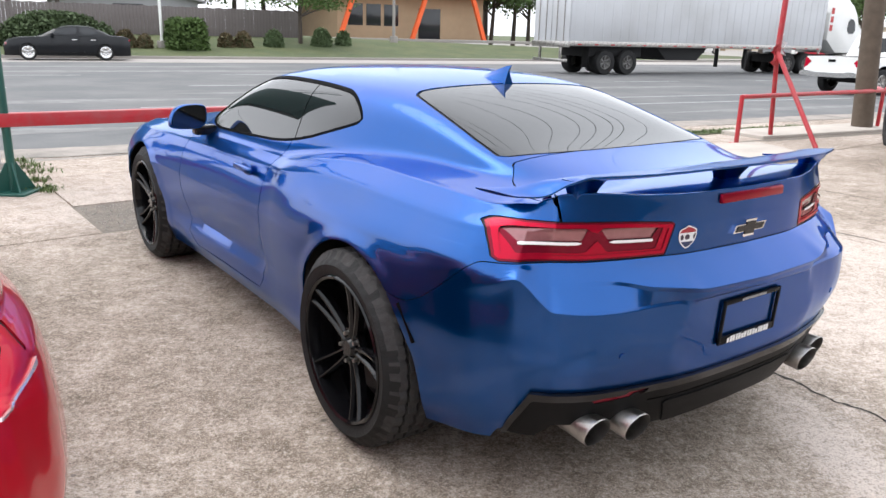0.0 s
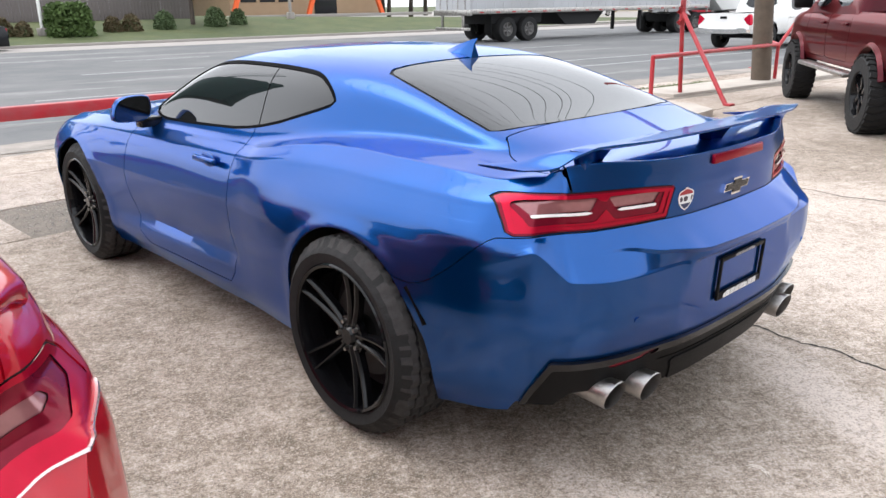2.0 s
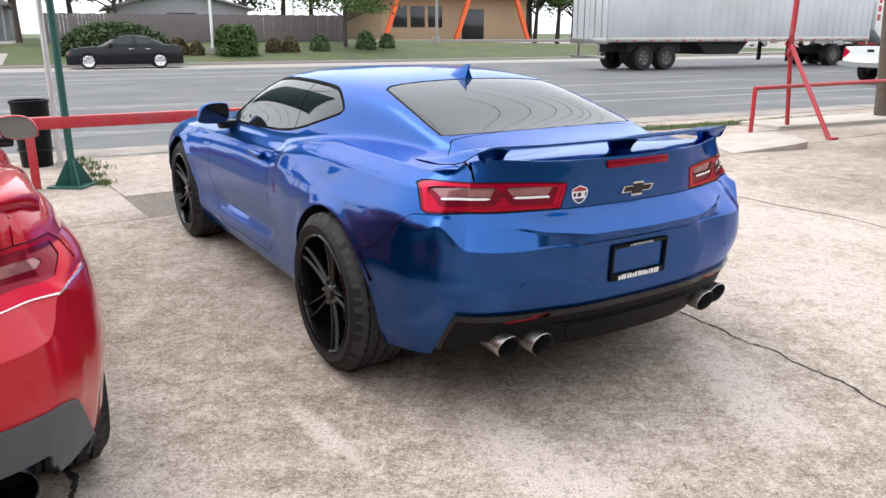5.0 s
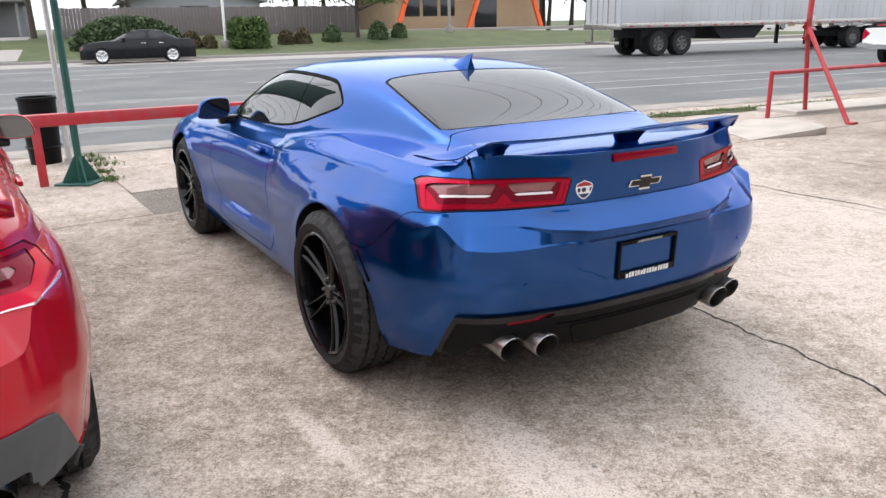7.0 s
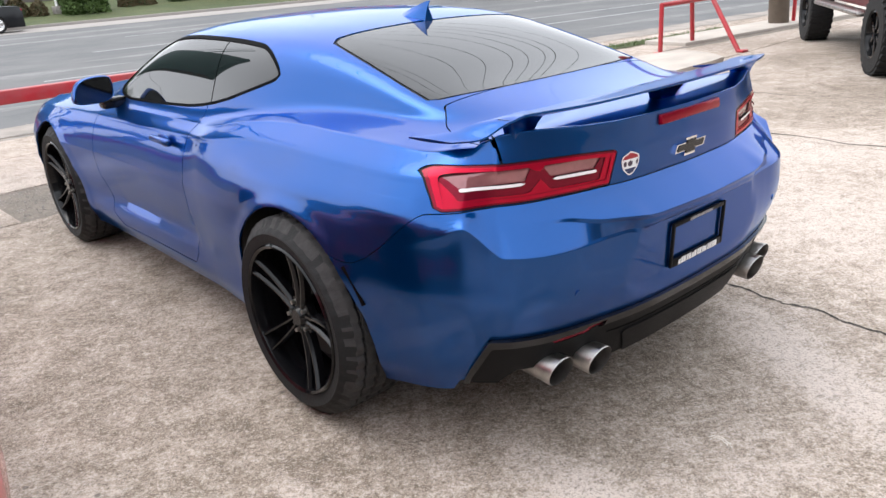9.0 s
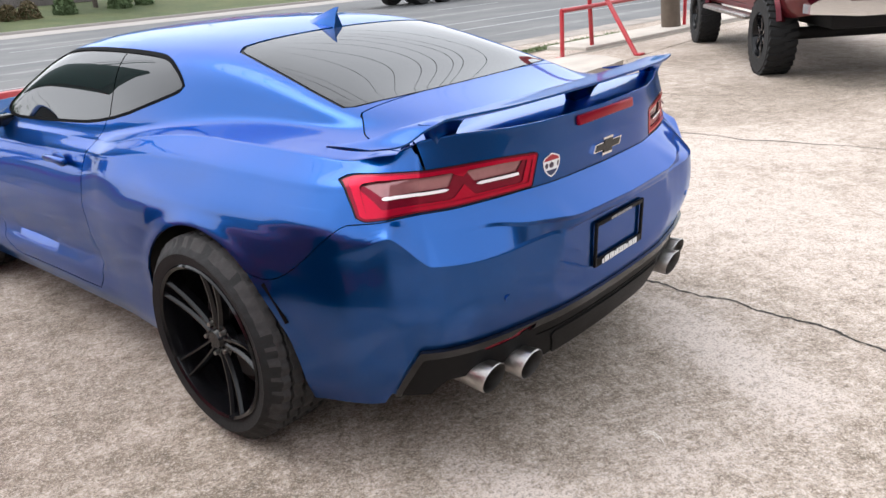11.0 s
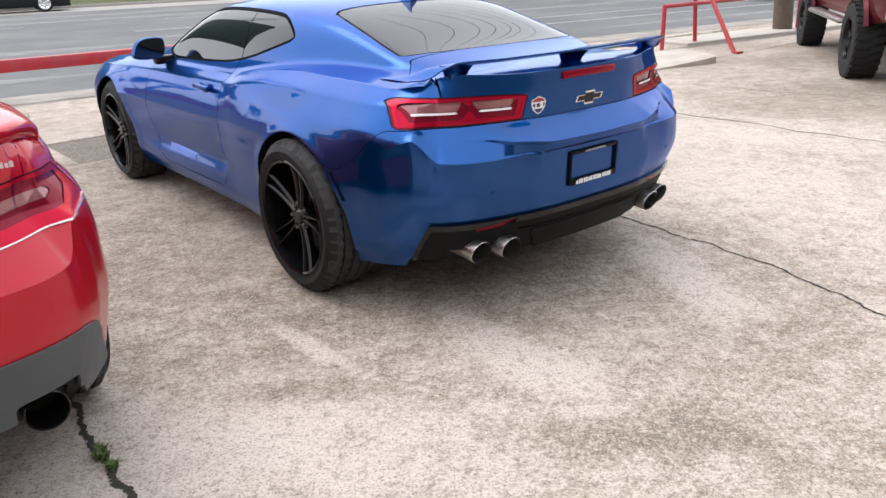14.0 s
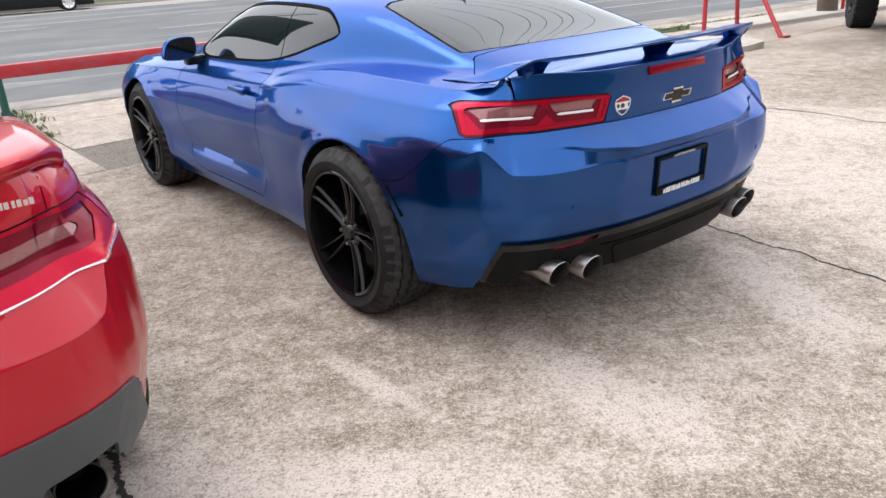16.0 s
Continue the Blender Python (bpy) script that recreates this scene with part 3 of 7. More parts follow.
def coupe_form(skin):
    """Small shapes on top of the skin: arch lips, door scoop, number plate recess."""
    p = skin.copy()
    x, y, z = p[..., 0], p[..., 1], p[..., 2]
    side = np.clip((x - 0.7) / 0.1, 0, 1)
    for yw in (AXLE_Y, WHEELBASE):
        r = np.hypot(y - yw, z - AXLE_Z)
        p[..., 0] += side * (0.008 * np.exp(-((r - 0.41) / 0.03) ** 2))
    # hollow of the lower door, ending on a small ledge above the sill
    ledge = 0.425 + 0.03 * (1.5 - y)
    hollow = np.where(z > ledge, np.clip((0.66 - z) / (0.66 - ledge), 0, 1) ** 1.3, np.clip((z - ledge + 0.034) / 0.034, 0, 1))
    p[..., 0] -= side * 0.030 * hollow * np.clip((y - 0.89) / 0.07, 0, 1) * np.clip((2.35 - y) / 0.5, 0, 1)
    tail = y < -0.7
    edge = 0.345 + 0.42 * (0.742 - z)
    rec = np.clip((edge - np.abs(x)) / 0.022, 0, 1) * np.clip((0.748 - z) / 0.02, 0, 1) * np.clip((z - 0.50) / 0.035, 0, 1)
    rec = rec * rec * (3 - 2 * rec)
    p[..., 1] = np.where(tail, p[..., 1] * (1 - rec) + np.maximum(p[..., 1], -1.000 - 0.05 * (z - 0.62)) * rec, p[..., 1])
    return p


def with_normals(p):
    du, dv = np.gradient(p, axis=0), np.gradient(p, axis=1)
    nrm = np.cross(du, dv)
    ln = np.linalg.norm(nrm, axis=2, keepdims=True)
    nrm = nrm / np.maximum(ln, 1e-9)
    mid = np.array([0, 1.3, 0.6])
    flip = np.sum(nrm * (p - mid), axis=2, keepdims=True) < 0
    return np.where(flip, -nrm, nrm)


def coupe_skin(tail_lift=0.0):
    p = coupe_form(coupe_sheet())
    p[..., 2] += tail_lift * np.clip((p[..., 2] - 0.6) / 0.25, 0, 1) * np.clip((0.3 - p[..., 1]) / 0.6, 0, 1)
    nrm = with_normals(p)
    a, b = p.shape[:2]
    v = np.concatenate([p, nrm], axis=2).reshape(-1, 6)
    right = [[i * b + k, i * b + k + 1, (i + 1) * b + k + 1, (i + 1) * b + k] for i in range(a - 1) for k in range(b - 1)]
    lv = v * np.array([-1, 1, 1, -1, 1, 1])
    off = len(v)
    # share the middle points
    idx = list(range(off, off + len(v)))
    for i in range(a):
        for k in range(b):
            if abs(v[i * b + k, 0]) < 1e-9:
                idx[i * b + k] = i * b + k
    left = [[idx[q] for q in f[::-1]] for f in right]
    f = [[q for n_, q in enumerate(fc) if q not in fc[:n_]] for fc in right + left]
    sheet = compact(np.vstack([v, lv]), [fc for fc in f if len(fc) > 2])
    fc = sheet[1][len(right) // 3]
    vv = sheet[0]
    nn = np.cross(vv[fc[1], :3] - vv[fc[0], :3], vv[fc[2], :3] - vv[fc[0], :3])
    if nn @ vv[fc[0], 3:6] < 0:
        sheet = (vv, [q[::-1] for q in sheet[1]])
    return sheet


GAP = 0.0026
SIDE_WINDOW = chaikin([(2.0, 0.972), (1.80, 1.125), (1.60, 1.235), (1.38, 1.27), (1.0, 1.272), (0.70, 1.262), (0.53, 1.245), (0.385, 1.157), (0.44, 1.132), (0.885, 1.008), (1.4, 0.985)], 2)
DOOR = [(0.90, 1.30), (0.885, 0.93), (0.90, 0.6), (0.94, 0.36), (0.985, 0.305), (1.9, 0.295), (2.02, 0.35), (2.06, 0.6), (2.02, 0.99), (2.0, 1.3)]
_half = [(0.3, 0.292), (0.478, 0.282), (0.504, 0.262), (0.546, -0.332), (0.53, -0.362), (0.3, -0.402)]
REAR_GLASS = chaikin([(0.0, 0.296)] + _half + [(0, -0.416)] + [(-a, b) for a, b in _half[::-1]], 1)


def coupe_wheel(parent, at, outer, rim_material, name="wheel"):
    """A wheel with a low tyre and five split spokes; outer: +1 or -1, the way its face looks along x."""
    w = new(name)
    w.empty_display_size = 0.1
    w.parent = parent
    w.matrix_basis = pose(*at) @ Matrix.Diagonal((outer, 1, 1, 1))
    R, half = 0.373, 0.142
    prof = [(0.276, -half + 0.01), (0.297, -half), (0.32, -half - 0.004), (0.340, -half + 0.012), (R - 0.003, -half + 0.035), (R, -half + 0.06)]
    for g in (-0.075, -0.025, 0.025, 0.075):
        prof += [(R, g - 0.007), (R - 0.010, g - 0.006), (R - 0.010, g + 0.006), (R, g + 0.007)]
    prof += [(R, half - 0.06), (R - 0.003, half - 0.035), (0.340, half - 0.012), (0.334, half - 0.004), (0.32, half + 0.004), (0.312, half + 0.001), (0.297, half), (0.276, half - 0.01)]
    b = lathe(bmesh.new(), prof, 168)
    grooved = set()
    for v in b.verts:
        r = math.hypot(v.co.y, v.co.z)
        if r < R - 0.007:
            if r > 0.352:
                grooved.add(v)
        if r > 0.330:
            a = math.degrees(math.atan2(v.co.z, v.co.y)) + 70 * abs(v.co.x)
            if (a % 8.571) < 3.2:
                k_ = (r - (0.009 if abs(v.co.x) < half - 0.02 else 0.004)) / r
                v.co.y, v.co.z = v.co.y * k_, v.co.z * k_
                grooved.add(v)
    # groove faces are coloured black for the shade in them; tread faces get dusty rubber
    for f in b.faces:
        if all(v in grooved for v in f.verts):
            f.material_index = 1
        elif all(math.hypot(v.co.y, v.co.z) > 0.336 for v in f.verts):
            f.material_index = 2
    tyre = part("tyre", b, tyre_rubber, w)
    tyre.data.materials.append(seam_black)
    tyre.data.materials.append(tread_dust)
    part("rim", lathe(bmesh.new(), [(0.276, half - 0.012), (0.282, half - 0.004), (0.276, half + 0.002), (0.266, half - 0.004), (0.260, half - 0.03), (0.252, half - 0.10), (0.252, -half)], 64), rim_material, w)
    part("brake_disc", lathe(bmesh.new(), [(0.06, 0.02), (0.175, 0.02), (0.175, 0.0), (0.06, 0.0)], 48), iron, w)
    part("inner_drum", lathe(bmesh.new(), [(0.0, -0.02), (0.235, -0.02)], 48), seam_black, w)
    hub_x = half - 0.045
    for k in range(5):
        m = Matrix.Rotation(2 * math.pi * k / 5 + 0.28, 4, "X")
        bm = bmesh.new()
        for sgn in (-1, 1):
            # each leg: a tapered bar with a raised ridge, splitting outward from the hub
            sec = []
            for q in np.linspace(0, 1, 7):
                r = 0.045 + q * 0.22
                off = sgn * (0.012 + 0.021 * q)
                wd = 0.0105 - 0.002 * q
                top = hub_x + 0.004 + 0.034 * q ** 2
                sec.append([(top - 0.035, off - wd, r), (top - 0.010, off - wd, r), (top, off - wd * 0.35, r), (top, off + wd * 0.35, r), (top - 0.010, off + wd, r), (top - 0.035, off + wd, r)])
            vs = [[bm.verts.new(m @ Vector(p)) for p in s_] for s_ in sec]
            for a_, b_ in zip(vs, vs[1:]):
                for i in range(6):
                    bm.faces.new((a_[i], a_[(i + 1) % 6], b_[(i + 1) % 6], b_[i]))
            bm.faces.new(vs[0]), bm.faces.new(vs[-1])
        part("split_spoke", bm, rim_material, w, smooth=25)
    part("hub", lathe(bmesh.new(), [(0.0, hub_x + 0.012), (0.030, hub_x + 0.012), (0.034, hub_x + 0.006), (0.040, hub_x - 0.004), (0.075, hub_x - 0.004), (0.08, hub_x - 0.03)], 40), rim_material, w)
    for k in range(5):
        a = 2 * math.pi * (k + 0.5) / 5 + 0.28
        part("lug_nut", tube(bmesh.new(), (hub_x - 0.01, 0.057 * math.sin(-a), 0.057 * math.cos(a)), (hub_x + 0.012, 0.057 * math.sin(-a), 0.057 * math.cos(a)), 0.010, 0.008, 6), steel, w)
    return w


def lens_outline(pts, sgn, fit=False):
    """An outline for one side of the car; fit: drawn out to the blue car's lamp."""
    return [(sgn * (0.325 + (a - 0.312) * 0.960 if fit else a), 0.865 + (b - 0.878) * 1.20 if fit else b) for a, b in pts]


def coupe_base(car, sheet, paint, arch=0.408):
    """Cuts the panels that both coupes share. Returns what is left of the skin."""
    def arches(v):
        d = np.minimum(np.hypot(v[:, 1] - AXLE_Y, v[:, 2] - AXLE_Z), np.hypot(v[:, 1] - WHEELBASE, v[:, 2] - AXLE_Z)) - arch
        return np.where(np.abs(v[:, 0]) > 0.55, d, 1.0)
    _, sheet = cut(sheet, arches)
    _, inner = cut(sheet, lambda v: np.where((v[:, 1] < -0.5) & (v[:, 2] > 0.985), -1.0, 1.0))
    shell("inner_shell", inner, seam_black, car, push=-0.014)
    # rear window
    f = lambda v: np.where((v[:, 2] > 1.0), poly_sdf(v[:, 0], v[:, 1], REAR_GLASS), 1.0)
    hole, sheet = cut(sheet, f)
    glass, band = cut(hole, lambda v: f(v) + 0.012)
    shell("rear_window", glass, tint_glass, car, "dark tinted curved glass", push=-0.002)
    shell("rear_window_seal", band, seam_black, car, push=-0.006)
    # side windows
    for sgn in (-1, 1):
        f = lambda v: np.where((v[:, 0] * sgn > 0.45) & (v[:, 2] > 0.93), poly_sdf(v[:, 1], v[:, 2], SIDE_WINDOW), 1.0)
        hole, sheet = cut(sheet, lambda v: f(v) - 0.008)
        glass, band = cut(hole, lambda v: f(v) + 0.004)
        shell("window_trim", band, black_trim, car, push=0.001, thick=0.006)
        split = lambda v: v[:, 1] - (0.872 + 0.08 * (v[:, 2] - 1.02))
        q, d = cut(glass, lambda v: split(v) + 0.004)
        _, d = cut(d, lambda v: split(v) - 0.004)
        shell("quarter_window", q, side_glass, car, "dark tinted glass", push=-0.003)
        shell("door_window", d, side_glass, car, "dark tinted glass", push=-0.003)
    # doors
    for sgn in (-1, 1):
        f = lambda v: np.where(v[:, 0] * sgn > 0.5, poly_sdf(v[:, 1], v[:, 2], DOOR), 1.0)
        inside, sheet = cut(sheet, lambda v: f(v) - GAP)
        # above the glass the roof rail belongs to the body
        top, inside = cut(inside, lambda v: np.where(v[:, 2] > 1.05, -1.0, 1.0))
        sheet = join_sheets(sheet, top)
        inside, _ = cut(inside, lambda v: f(v) + GAP)
        door = shell("door", inside, paint, car, thick=0.012)
        # pull handle with its cup
        hb = bmesh.new()
        box(hb, (-0.012, -0.105, -0.014), (0.012, 0.105, 0.014), 0.009)
        h = part("handle", hb, paint, door)
        h.matrix_basis = pose(sgn * 0.896, 1.09, 0.868, 0, 0, sgn * 1)
        cb = bmesh.new()
        bmesh.ops.create_uvsphere(cb, u_segments=20, v_segments=10, radius=1, matrix=Matrix.Diagonal((0.006, 0.065, 0.032, 1)))
        c = part("handle_cup", cb, paint, door)
        c.matrix_basis = pose(sgn * 0.878, 1.09, 0.866)
    # underside
    b = bmesh.new()
    box(b, (-0.62, -0.55, 0.19), (0.62, 3.3, 0.75), 0.03)
    part("underbody", b, seam_black, car)
    return sheet


def door_mirror(car, sgn, paint, out=0.905):
    outline = chaikin([(-0.092, -0.062), (-0.097, 0.050), (-0.070, 0.070), (0.035, 0.067), (0.078, 0.036), (0.099, -0.030), (0.086, -0.060)], 2)
    b = bmesh.new()
    rings = [[b.verts.new((px * k - 0.01 * (1 - k), y, pz * k)) for px, pz in outline] for y, k in ((-0.030, 0.93), (-0.036, 0.98), (-0.028, 1.03), (0.010, 1.02), (0.045, 0.86), (0.070, 0.58), (0.080, 0.25))]
    for p, q in zip(rings, rings[1:]):
        for i in range(len(outline)):
            j = (i + 1) % len(outline)
            b.faces.new((p[i], p[j], q[j], q[i]))
    b.faces.new(rings[0]), b.faces.new(rings[-1])
    m = part("door_mirror", b, paint, car)
    m.matrix_basis = pose(sgn * out, 1.86, 1.03) @ Matrix.Diagonal((sgn, 1, 1, 1))
    b = bmesh.new()
    prism(b, [(px * 0.93, pz * 0.93) for px, pz in outline], -0.034, -0.026, "Y")
    part("mirror_face", b, mirror_dark, m)
    b = bmesh.new()
    box(b, (-0.15, -0.03, -0.10), (-0.03, 0.04, -0.045), 0.012)
    part("mirror_foot", b, gloss_black, m)
    return m


def text_bars(parent, name, at, size, count, material):
    b = bmesh.new()
    for k in range(count):
        w = size[0] / count
        x0, thin = at[0] - size[0] / 2 + k * w, (0.12, 0.2, 0.08, 0.3)[k % 4]
        box(b, (x0 + w * thin, at[1] - 0.001, at[2] - size[1] / 2), (x0 + w * 0.90, at[1], at[2] + size[1] * (0.5 if k % 5 else 0.3)))
    return part(name, b, material, parent, smooth=0)


LAMP = [(0.325, 0.970), (0.45, 0.979), (0.62, 0.985), (0.745, 0.985), (0.774, 0.978), (0.787, 0.963), (0.799, 0.925), (0.811, 0.880), (0.802, 0.8675), (0.56, 0.866), (0.35, 0.865)]


def blue_coupe(m):
    car = thing("coupe", m, "metallic blue two-door coupe with rear wing and black wheels", "car")
    skin = coupe_skin()
    _, skin = cut(skin, lambda v: np.where((v[:, 1] < -0.6) & (np.abs(v[:, 0]) < 0.78), v[:, 2] - 0.30, 1.0))
    _, skin = cut(skin, lambda v: np.where(v[:, 1] < -0.6, np.maximum(v[:, 2] - 0.352, np.abs(np.abs(v[:, 0]) - 0.552) - 0.150 + 0.5 * np.maximum(0, v[:, 2] - 0.31)), 1.0))
    sheet = coupe_base(car, skin, blue_paint)
    # tail lamps
    for sgn in (-1, 1):
        out = lens_outline(LAMP, sgn)
        f = lambda v: np.where((v[:, 1] < -0.45), poly_sdf(v[:, 0], v[:, 2], out), 1.0)
        hole, sheet = cut(sheet, f)
        lamp, gasket = cut(hole, lambda v: f(v) + 0.0032)
        lampo = shell("tail_lamp", gasket, seam_black, car, "tail lamp with red rim and clear twin bars", push=-0.004)
        lamp, edge = cut(lamp, lambda v: f(v) + 0.0085)
        shell("edge_lens", edge, lamp_dark, lampo, "dark red lens edge")
        inner, rim = cut(lamp, lambda v: f(v) + 0.019)
        shell("rim_lens", rim, lamp_red, lampo, "bright red lens", push=0.002)
        slots = [[(0.368, 0.954), (0.556, 0.958), (0.534, 0.929), (0.392, 0.927)], [(0.590, 0.960), (0.772, 0.961), (0.752, 0.929), (0.608, 0.929)]]
        mid = inner
        for s_ in slots:
            o = lens_outline(s_, sgn, True)
            g = lambda v: poly_sdf(v[:, 0], v[:, 2], o)
            clear, mid = cut(mid, g)
            shell("clear_lens", clear, lamp_clear, lampo, "greyish clear lens", push=-0.008)
        for s_ in ([(0.391, 0.9265), (0.533, 0.9285), (0.537, 0.921), (0.386, 0.919)], [(0.609, 0.9285), (0.752, 0.9285), (0.755, 0.921), (0.610, 0.921)]):
            o = lens_outline(s_, sgn, True)
            bar, mid = cut(mid, lambda v: poly_sdf(v[:, 0], v[:, 2], o))
            shell("white_bar", bar, white_glow, lampo, push=0.004)
        step = lens_outline([(0.352, 0.960), (0.545, 0.963), (0.57, 0.945), (0.60, 0.963), (0.784, 0.964), (0.764, 0.902), (0.60, 0.900), (0.565, 0.93), (0.54, 0.900), (0.375, 0.898)], sgn, True)
        bez, red_mid = cut(mid, lambda v: poly_sdf(v[:, 0], v[:, 2], step))
        shell("bezel", bez, lamp_dark, lampo, "dark red bezel", push=-0.004)
        shell("red_lens", red_mid, lamp_red, lampo, "bright red lens", push=-0.001)
    # bumper, valance and boot lid
    seam = [(-1.2, 0.864), (-0.68, 0.864), (-0.62, 0.825), (-0.53, 0.75), (-0.44, 0.69), (-0.37, 0.668), (-0.3, 0.675), (-0.2, 0.69)]
    fb = lambda v: np.where(v[:, 1] < -0.22, v[:, 2] - spline(seam, v[:, 1]), 1.0)
    bump, sheet = cut(sheet, lambda v: fb(v) - 0.6 * GAP)
    bump, _ = cut(bump, lambda v: fb(v) + 0.6 * GAP)
    top = lambda v: np.where(v[:, 1] < -0.5, v[:, 2] - np.minimum(0.478, 0.275 + (-v[:, 1] - 0.675) * 1.5), 1.0)
    val, bump = cut(bump, top)
    for sgn in (-1, 1):
        o = lens_outline([(0.425, 0.471), (0.425, 0.443), (0.60, 0.430), (0.592, 0.461)], sgn)
        rf, val = cut(val, lambda v: poly_sdf(v[:, 0], v[:, 2], o))
        shell("reflector", rf, lamp_dark, car, "dark red reflector", push=0.004)
    for z in (0.432, 0.412):
        g = lambda v: np.maximum(np.abs(v[:, 2] - z) - 0.003, np.abs(v[:, 0]) - 0.41)
        gr, val = cut(val, g)
        shell("valance_groove", gr, seam_black, car, push=-0.004)
    lip, val = cut(val, lambda v: np.where(np.abs(v[:, 0]) < 0.80, -(top(v) + 0.026), 1.0))
    shell("valance_lip", lip, gloss_black, car, "glossy black upper lip", push=0.014, thick=0.012)
    panel, val = cut(val, lambda v: np.maximum(np.abs(v[:, 0]) - 0.30 - 0.5 * (v[:, 2] - 0.30), v[:, 2] - 0.398))
    shell("diffuser_panel", panel, black_plastic, car, "raised matt black centre panel", push=0.012, thick=0.012)
    shell("valance", val, black_plastic, car, "matt black diffuser panel", push=0.006, thick=0.01)
    for sgn in (-1, 1):
        b = bmesh.new()
        pts = []
        for k in range(9):
            a = radians(140 + 18 * k / 8)
            pts.append(Vector((sgn * (0.936 - 0.0018 * k), AXLE_Y + 0.438 * math.cos(a), AXLE_Z + 0.438 * math.sin(a))))
        for p_, q_ in zip(pts, pts[1:]):
            tube(b, p_, q_, 0.009, seg=10)
        part("side_marker", b, black_trim, car, "smoked side marker")
    bumper = shell("bumper", bump, blue_paint, car, thick=0.01)
    for x in (-0.56, 0.56):
        v = bump[0][np.argmin((bump[0][:, 0] - x) ** 2 + (bump[0][:, 2] - 0.60) ** 2 + np.where(bump[0][:, 1] < -0.6, 0, 9))]
        b = bmesh.new()
        at, way = Vector(v[:3]), Vector(v[3:6])
        tube(b, at - way * 0.004, at + way * 0.003, 0.011, 0.010, 16)
        part("parking_sensor", b, blue_paint, bumper)
    lid = lambda v: np.where((v[:, 1] < -0.25) & (v[:, 2] > 0.868), np.maximum(np.abs(v[:, 0]) - spline([(-1.1, 0.655), (-0.72, 0.655), (-0.5, 0.60), (-0.4, 0.53), (-0.2, 0.5)], v[:, 1]), v[:, 1] + 0.40), 1.0)
    lidp, sheet = cut(sheet, lambda v: lid(v) - GAP)
    lidp, _ = cut(lidp, lambda v: lid(v) + GAP)
    shield = [(-0.276 + 0.70 * a, 0.917 + 0.78 * b_) for a, b_ in chaikin([(-0.052, 0.016), (-0.046, 0.034), (-0.018, 0.040), (0, 0.052), (0.018, 0.040), (0.046, 0.034), (0.052, 0.016), (0.046, -0.014), (0.028, -0.034), (0, -0.052), (-0.028, -0.034), (-0.046, -0.014)], 1)]
    sdf = lambda v: np.where(v[:, 1] < -0.7, poly_sdf(v[:, 0], v[:, 2], shield), 1.0)
    st, lidp = cut(lidp, sdf)
    core, edge = cut(st, lambda v: sdf(v) + 0.004)
    boot = shell("boot_lid", lidp, blue_paint, car, thick=0.012)
    badge = shell("sticker", edge, white_trim, car, "shield-shaped white and navy sticker", push=0.0015)
    red_, core = cut(core, lambda v: 0.931 - v[:, 2])
    band, core = cut(core, lambda v: 0.902 - v[:, 2])
    shell("red_band", red_, mat("sticker_red", (0.35, 0.02, 0.03), 0.5), badge, push=0.0015)
    bars_, band = cut(band, lambda v: np.maximum(np.abs(v[:, 2] - 0.917) - 0.009, np.abs((v[:, 0] + 0.276 + 0.03) % 0.018 - 0.009) - 0.006))
    shell("white_band", band, white_trim, badge, push=0.0015)
    shell("lettering_bars", bars_, mat("sticker_dark", (0.05, 0.03, 0.05), 0.5), badge, push=0.0015)
    shell("navy_field", core, mat("sticker_navy", (0.02, 0.03, 0.09), 0.5), badge, push=0.0015)
    shell("body", sheet, blue_paint, car, thick=0.008)
    # fuller tail corners at lamp height
    for ob in car.children_recursive:
        if ob.type == "MESH":
            for v in ob.data.vertices:
                x, y, z = v.co
                if y < -0.3 and abs(x) > 0.5 and 0.72 < z < 1.2:
                    k = np.clip((abs(x) - 0.5) / 0.28, 0, 1) * np.clip((-0.3 - y) / 0.35, 0, 1) * np.clip((z - 0.74) / 0.12, 0, 1) * np.clip((1.19 - z) / 0.08, 0, 1)
                    v.co.x += math.copysign(0.024 * float(k * k * (3 - 2 * k)), x)
    # rear wing
    b = bmesh.new()
    secs = []
    for x in np.concatenate([np.linspace(-0.745, -0.56, 28), np.linspace(-0.53, 0.53, 21), np.linspace(0.56, 0.745, 28)]):
        a = abs(x)
        lead = float(spline([(0, -0.800), (0.4, -0.785), (0.58, -0.765), (0.64, -0.745), (0.68, -0.685), (0.715, -0.59), (0.745, -0.490)], a))
        trail = float(spline([(0, -0.958), (0.4, -0.930), (0.58, -0.880), (0.645, -0.842), (0.68, -0.800), (0.72, -0.745), (0.745, -0.680)], a))
        z = float(spline([(0, 1.104), (0.57, 1.103), (0.63, 1.100), (0.665, 1.090), (0.70, 1.062), (0.745, 1.038)], a))
        drop = float(spline([(0, 0.020), (0.62, 0.017), (0.68, 0.004), (0.71, 0.0), (0.745, 0.006)], a))
        th = float(spline([(0, 0.010), (0.6, 0.010), (0.745, 0.006)], a))
        ring = []
        for q in np.linspace(0, 1, 9):
            ring.append((x, lead + (trail - lead) * q, z + drop * q * q + th * (0.35 + math.sin(math.pi * min(1, q * 1.05)) * 0.65 * (1 - 0.5 * q))))
        for q in np.linspace(1, 0, 9):
            ring.append((x, lead + (trail - lead) * q, z + drop * q * q - th * (0.35 + 0.4 * math.sin(math.pi * q))))
        secs.append([b.verts.new(p) for p in ring])
    k = len(secs[0])
    for p, q in zip(secs, secs[1:]):
        for i in range(k):
            b.faces.new((p[i], p[(i + 1) % k], q[(i + 1) % k], q[i]))
